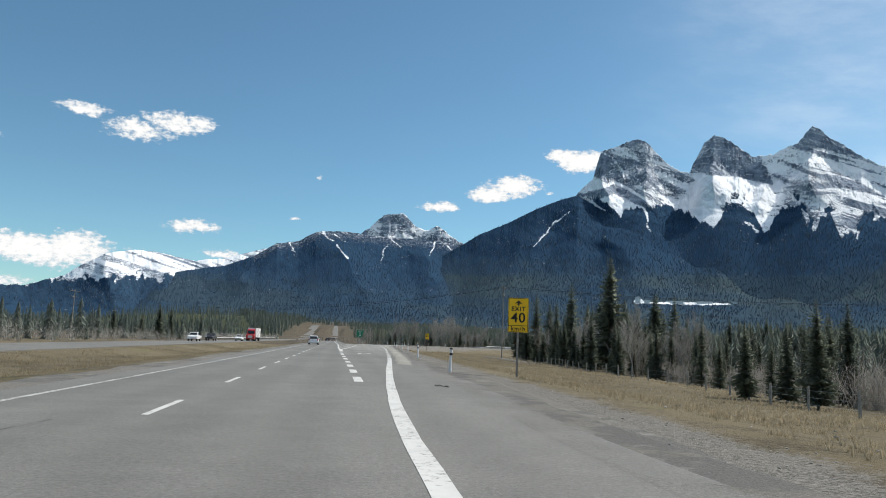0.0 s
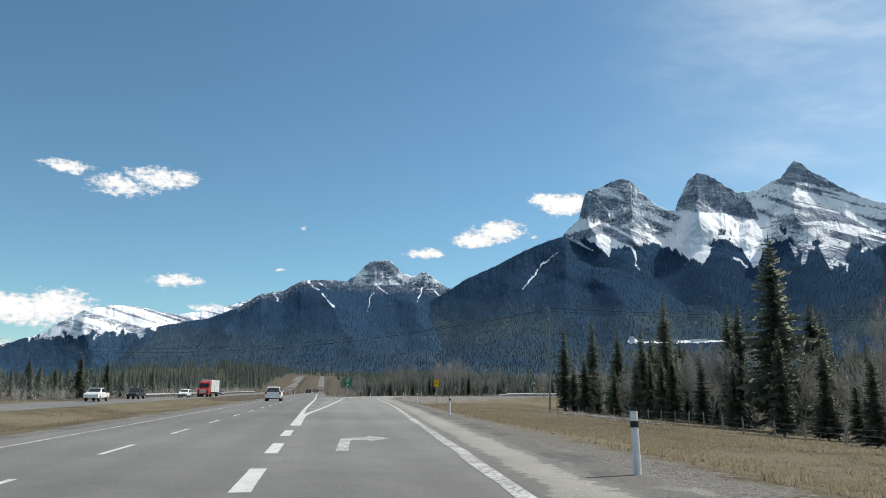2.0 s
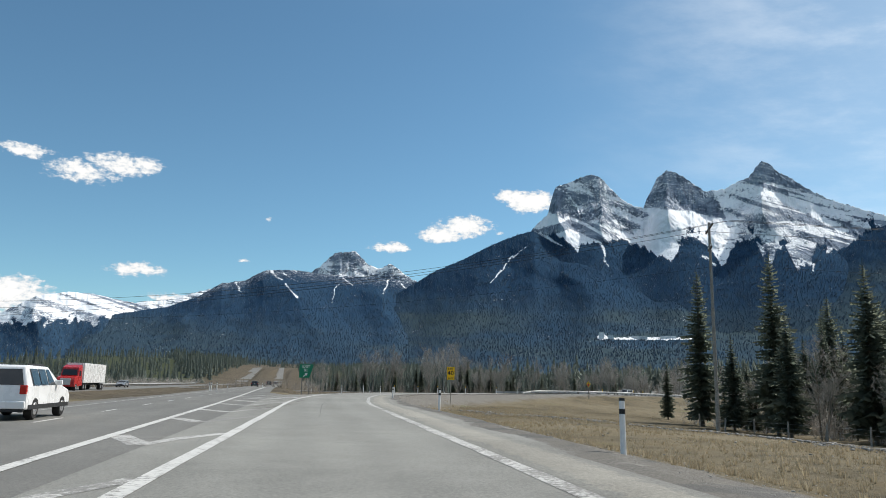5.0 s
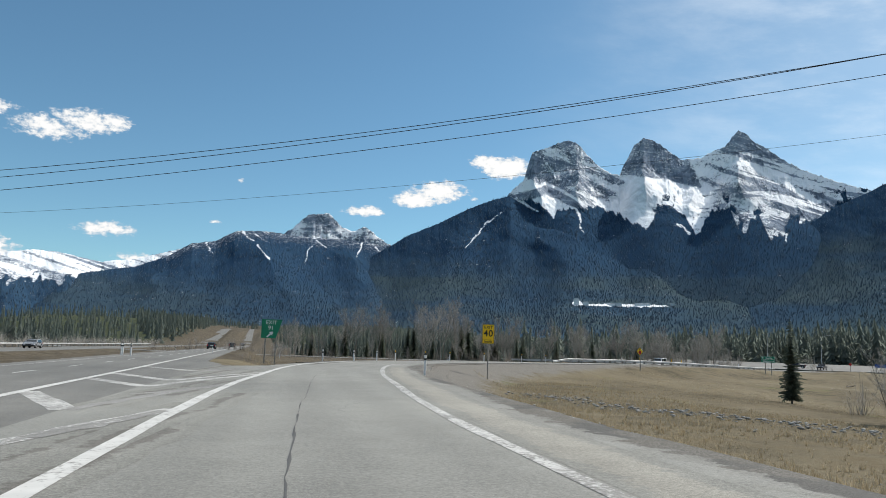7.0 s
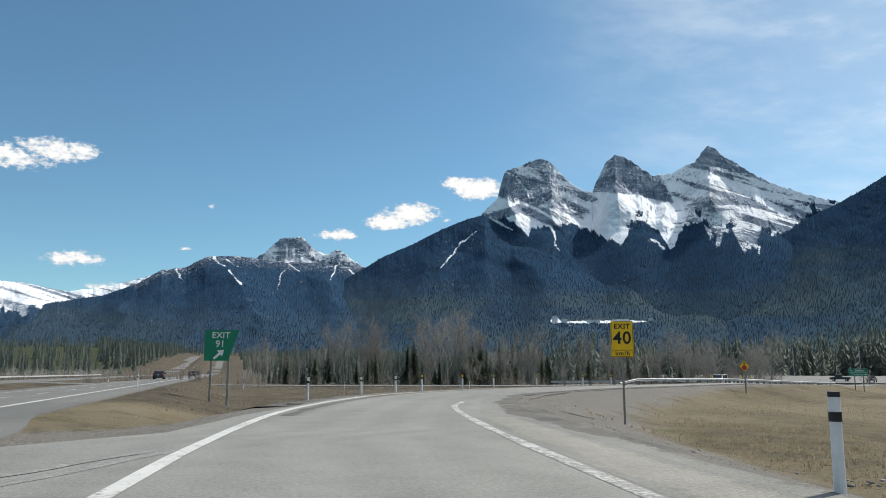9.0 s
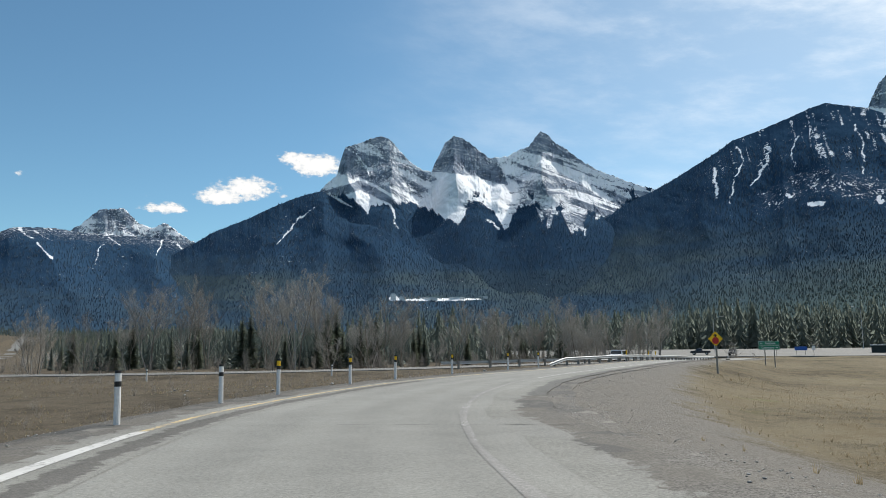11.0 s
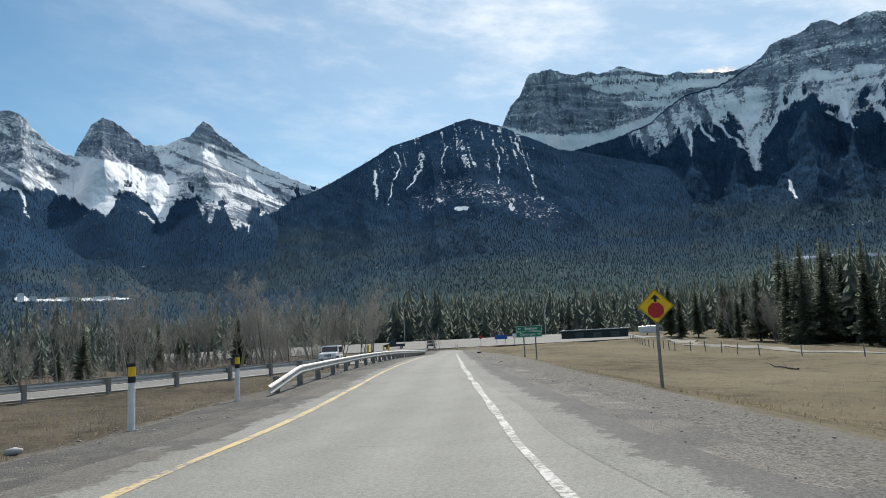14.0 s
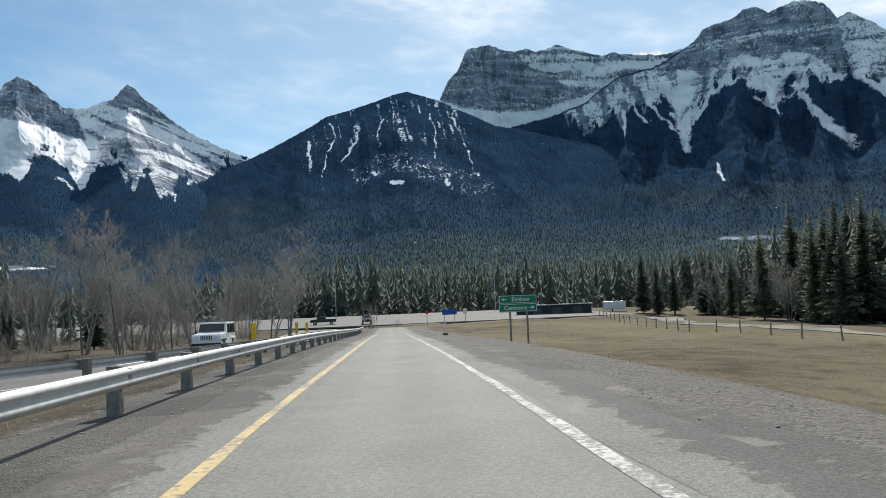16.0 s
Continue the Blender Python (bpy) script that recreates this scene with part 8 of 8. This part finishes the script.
semi(OPX(238) + 2.0, 238, -0.45, 180 + HT, CAR_RED, CAR_WHITE, "red truck with white trailer on the opposite carriageway")
suv(OPX(262) + 2.3, 218, -0.45, 180 + HT, CAR_WHITE, "white car on the opposite carriageway")
pickup(OPX(205) - 2.0, 190, -0.45, 180 + HT, CAR_DARK, "dark pickup on the opposite carriageway")
pickup(OPX(165) - 2.0, 165, -0.45, 180 + HT, CAR_WHITE, "white pickup on the opposite carriageway")
suv(OPX(290) - 1.5, 290, -0.45, 180 + HT, CAR_GREY, "grey car on the opposite carriageway", h=1.5, name="sedan")
jx, jy = 82.5, 307.7
suv(jx, jy, float(loop_z(jx, jy)), 127, CAR_WHITE, "boxy white off-road car on the entrance road", True, 4.4, 0.90, 1.86, "off_road_car")
x, y = fwd(155, 2.5)
pickup(x, y, float(cross_z(x, y)), 128, CAR_DARK, "dark pickup waiting at the crossroad")
x, y = fwd(163, 12)
pickup(x, y, float(cross_z(x, y)), 40, CAR_DARK, "dark pickup crossing on the crossroad")
shed = base("long_shed", 209.9, 341.4, -1.4, 112, "long dark green shed with a pale flat roof beside the crossroad", "shed")
SHED_WALL = plain("dark green wall boards", rgb(0.030, 0.040, 0.038), 0.7, grain=0.25, scale=3)
SHED_ROOF = plain("pale metal roof", rgb(0.52, 0.53, 0.52), 0.5, grain=0.12, scale=2)
part("wall", soft_box(-8.6, 8.6, -2.0, 2.0, -0.4, 2.75, 0.03), SHED_WALL, shed)
part("roof", soft_box(-8.9, 8.9, -2.3, 2.3, 2.75, 3.0, 0.04), SHED_ROOF, shed, "pale metal roof")
for k in range(12):
    part("batten", soft_box(-8.3 + k * 1.5, -8.22 + k * 1.5, 2.0, 2.05, -0.2, 2.7, 0.01), SHED_WALL, shed)
for k in range(3):
    part("door", soft_box(-6.5 + k * 4.6, -4.3 + k * 4.6, 2.0, 2.07, 0.0, 2.2, 0.02), plain("faded door paint", rgb(0.07, 0.085, 0.08), 0.6), shed, "faded plank door")
x, y = 217.5, 329.5
small = base("white_trailer", x, y, ground_at(x, y), 112, "small white trailer parked beyond the field", "trailer")
part("box", soft_box(-2.6, 2.6, -1.1, 1.1, 0.5, 2.4, 0.08), CAR_WHITE, small)
wheels(small, [(0.6, -1.1), (0.6, 1.1)], 0.35, 0.2)

# ---- small things ----
# drain pipe in the ditch
cx, cy = 26.3, 262.5
pipe = base("drain_pipe", cx, cy, ground_at(cx, cy) - 0.32, 25, "dark round drain pipe in the grass ditch", "pipe")
bm = bmesh.new()
rod(bm, (0, -0.8, 0.18), (0, 1.8, 0.18), 0.30, 0.30, 20)
bmesh.ops.delete(bm, geom=[f for f in bm.faces if len(f.verts) > 4], context="FACES")
bmesh.ops.solidify(bm, geom=list(bm.faces), thickness=0.03)
part("barrel", bm, plain("dark corrugated pipe", rgb(0.05, 0.05, 0.05), 0.6), pipe)
# fallen log in the dry field
V, F = [], []
lx, ly = 97.1, 267.7
spine = [(-2.6, 0.0, 0.10), (-1.2, 0.08, 0.16), (0.4, -0.04, 0.20), (1.6, 0.10, 0.15), (2.7, 0.02, 0.26)]
for k, (a, b) in enumerate(zip(spine[:-1], spine[1:])):
    tube(V, F, a, b, 0.13 - 0.02 * k, 0.11 - 0.02 * k, 7)
for a, b in (((-0.6, 0.05, 0.18), (-1.1, 0.5, 0.5)), ((0.9, 0.0, 0.18), (1.6, -0.5, 0.42)), ((1.8, 0.1, 0.18), (2.2, 0.5, 0.5))):
    tube(V, F, a, b, 0.04, 0.012, 5)
thing("fallen_log", mesh_of("fallen_log", V, F, BARK), None, "bare grey fallen log lying in the dry field", "log", at=pose(lx, ly, ground_at(lx, ly) - 0.02, 0, 0, 36))
# torn tyre scraps on the road shoulder
for x, y, s in ((2.55, 23.7, 0.20), (2.74, 23.5, 0.15), (2.46, 24.1, 0.09)):
    bm = bmesh.new()
    bmesh.ops.create_grid(bm, x_segments=6, y_segments=4, size=s / 2)
    for v in bm.verts:
        v.co.z = 0.07 * (1 - abs(v.co.x) / s * 2) * s / 0.3 + rng.uniform(0, 0.02)
        v.co.y *= 0.5
    bmesh.ops.solidify(bm, geom=list(bm.faces), thickness=0.012)
    foot = min(v.co.z for v in bm.verts)
    for v in bm.verts:
        v.co.z -= foot
    me = bpy.data.meshes.new("tyre_scrap")
    bm.to_mesh(me)
    bm.free()
    me.materials.append(RUBBER)
    thing("tyre_scrap", me, None, "black torn tyre scrap on the asphalt shoulder", "debris", "tyre scraps", at=pose(x, y, -0.006, 0, 0, s * 900))
# knocked-over marker beside the ramp
x, y = 96.0, 298.6
fallen = base("fallen_marker", x, y, float(fall(x, y)) + 0.02, 30, "short pale marker standing in a dark rubber foot", "marker")
part("foot", soft_box(-0.45, 0.45, -0.2, 0.2, 0, 0.12, 0.03), RUBBER, fallen)
bm = bmesh.new()
rod(bm, (0.1, 0, 0.1), (0.22, 0, 0.95), 0.05, 0.045)
part("stake", bm, WHITE_PLASTIC, fallen)
# long white roofs far off on the forested slope
hills = [o for o in scene.objects if o.name.startswith("mountain_forest_shoulder")]
tree = BVHTree.FromPolygons([v.co for v in hills[0].data.vertices], [tuple(p.vertices) for p in hills[0].data.polygons])
for bear, elev, w, h in ((21.7, 3.74, 17, 21), (22.4, 3.72, 18, 12), (24.3, 3.74, 70, 8), (26.6, 3.80, 52, 6), (28.6, 3.84, 34, 6)):
    way = Vector((math.sin(radians(bear)) * math.cos(radians(elev)), math.cos(radians(bear)) * math.cos(radians(elev)), math.sin(radians(elev))))
    spot = tree.ray_cast(Vector(MO), way)[0]
    hs = base("white_building", spot.x, spot.y, spot.z - 3, -bear, "white building far off on the forested slope", "building", "far white buildings")
    part("wall", soft_box(-w / 2, w / 2, -4, 8, 0, 3 + h * 0.7, 0.3), CAR_WHITE, hs)
    part("roof", plate([(-w / 2 - 1, 3 + h * 0.7), (w / 2 + 1, 3 + h * 0.7), (w / 2 - 2, 3 + h), (-w / 2 + 2, 3 + h)], -5, 9), CAR_WHITE, hs)
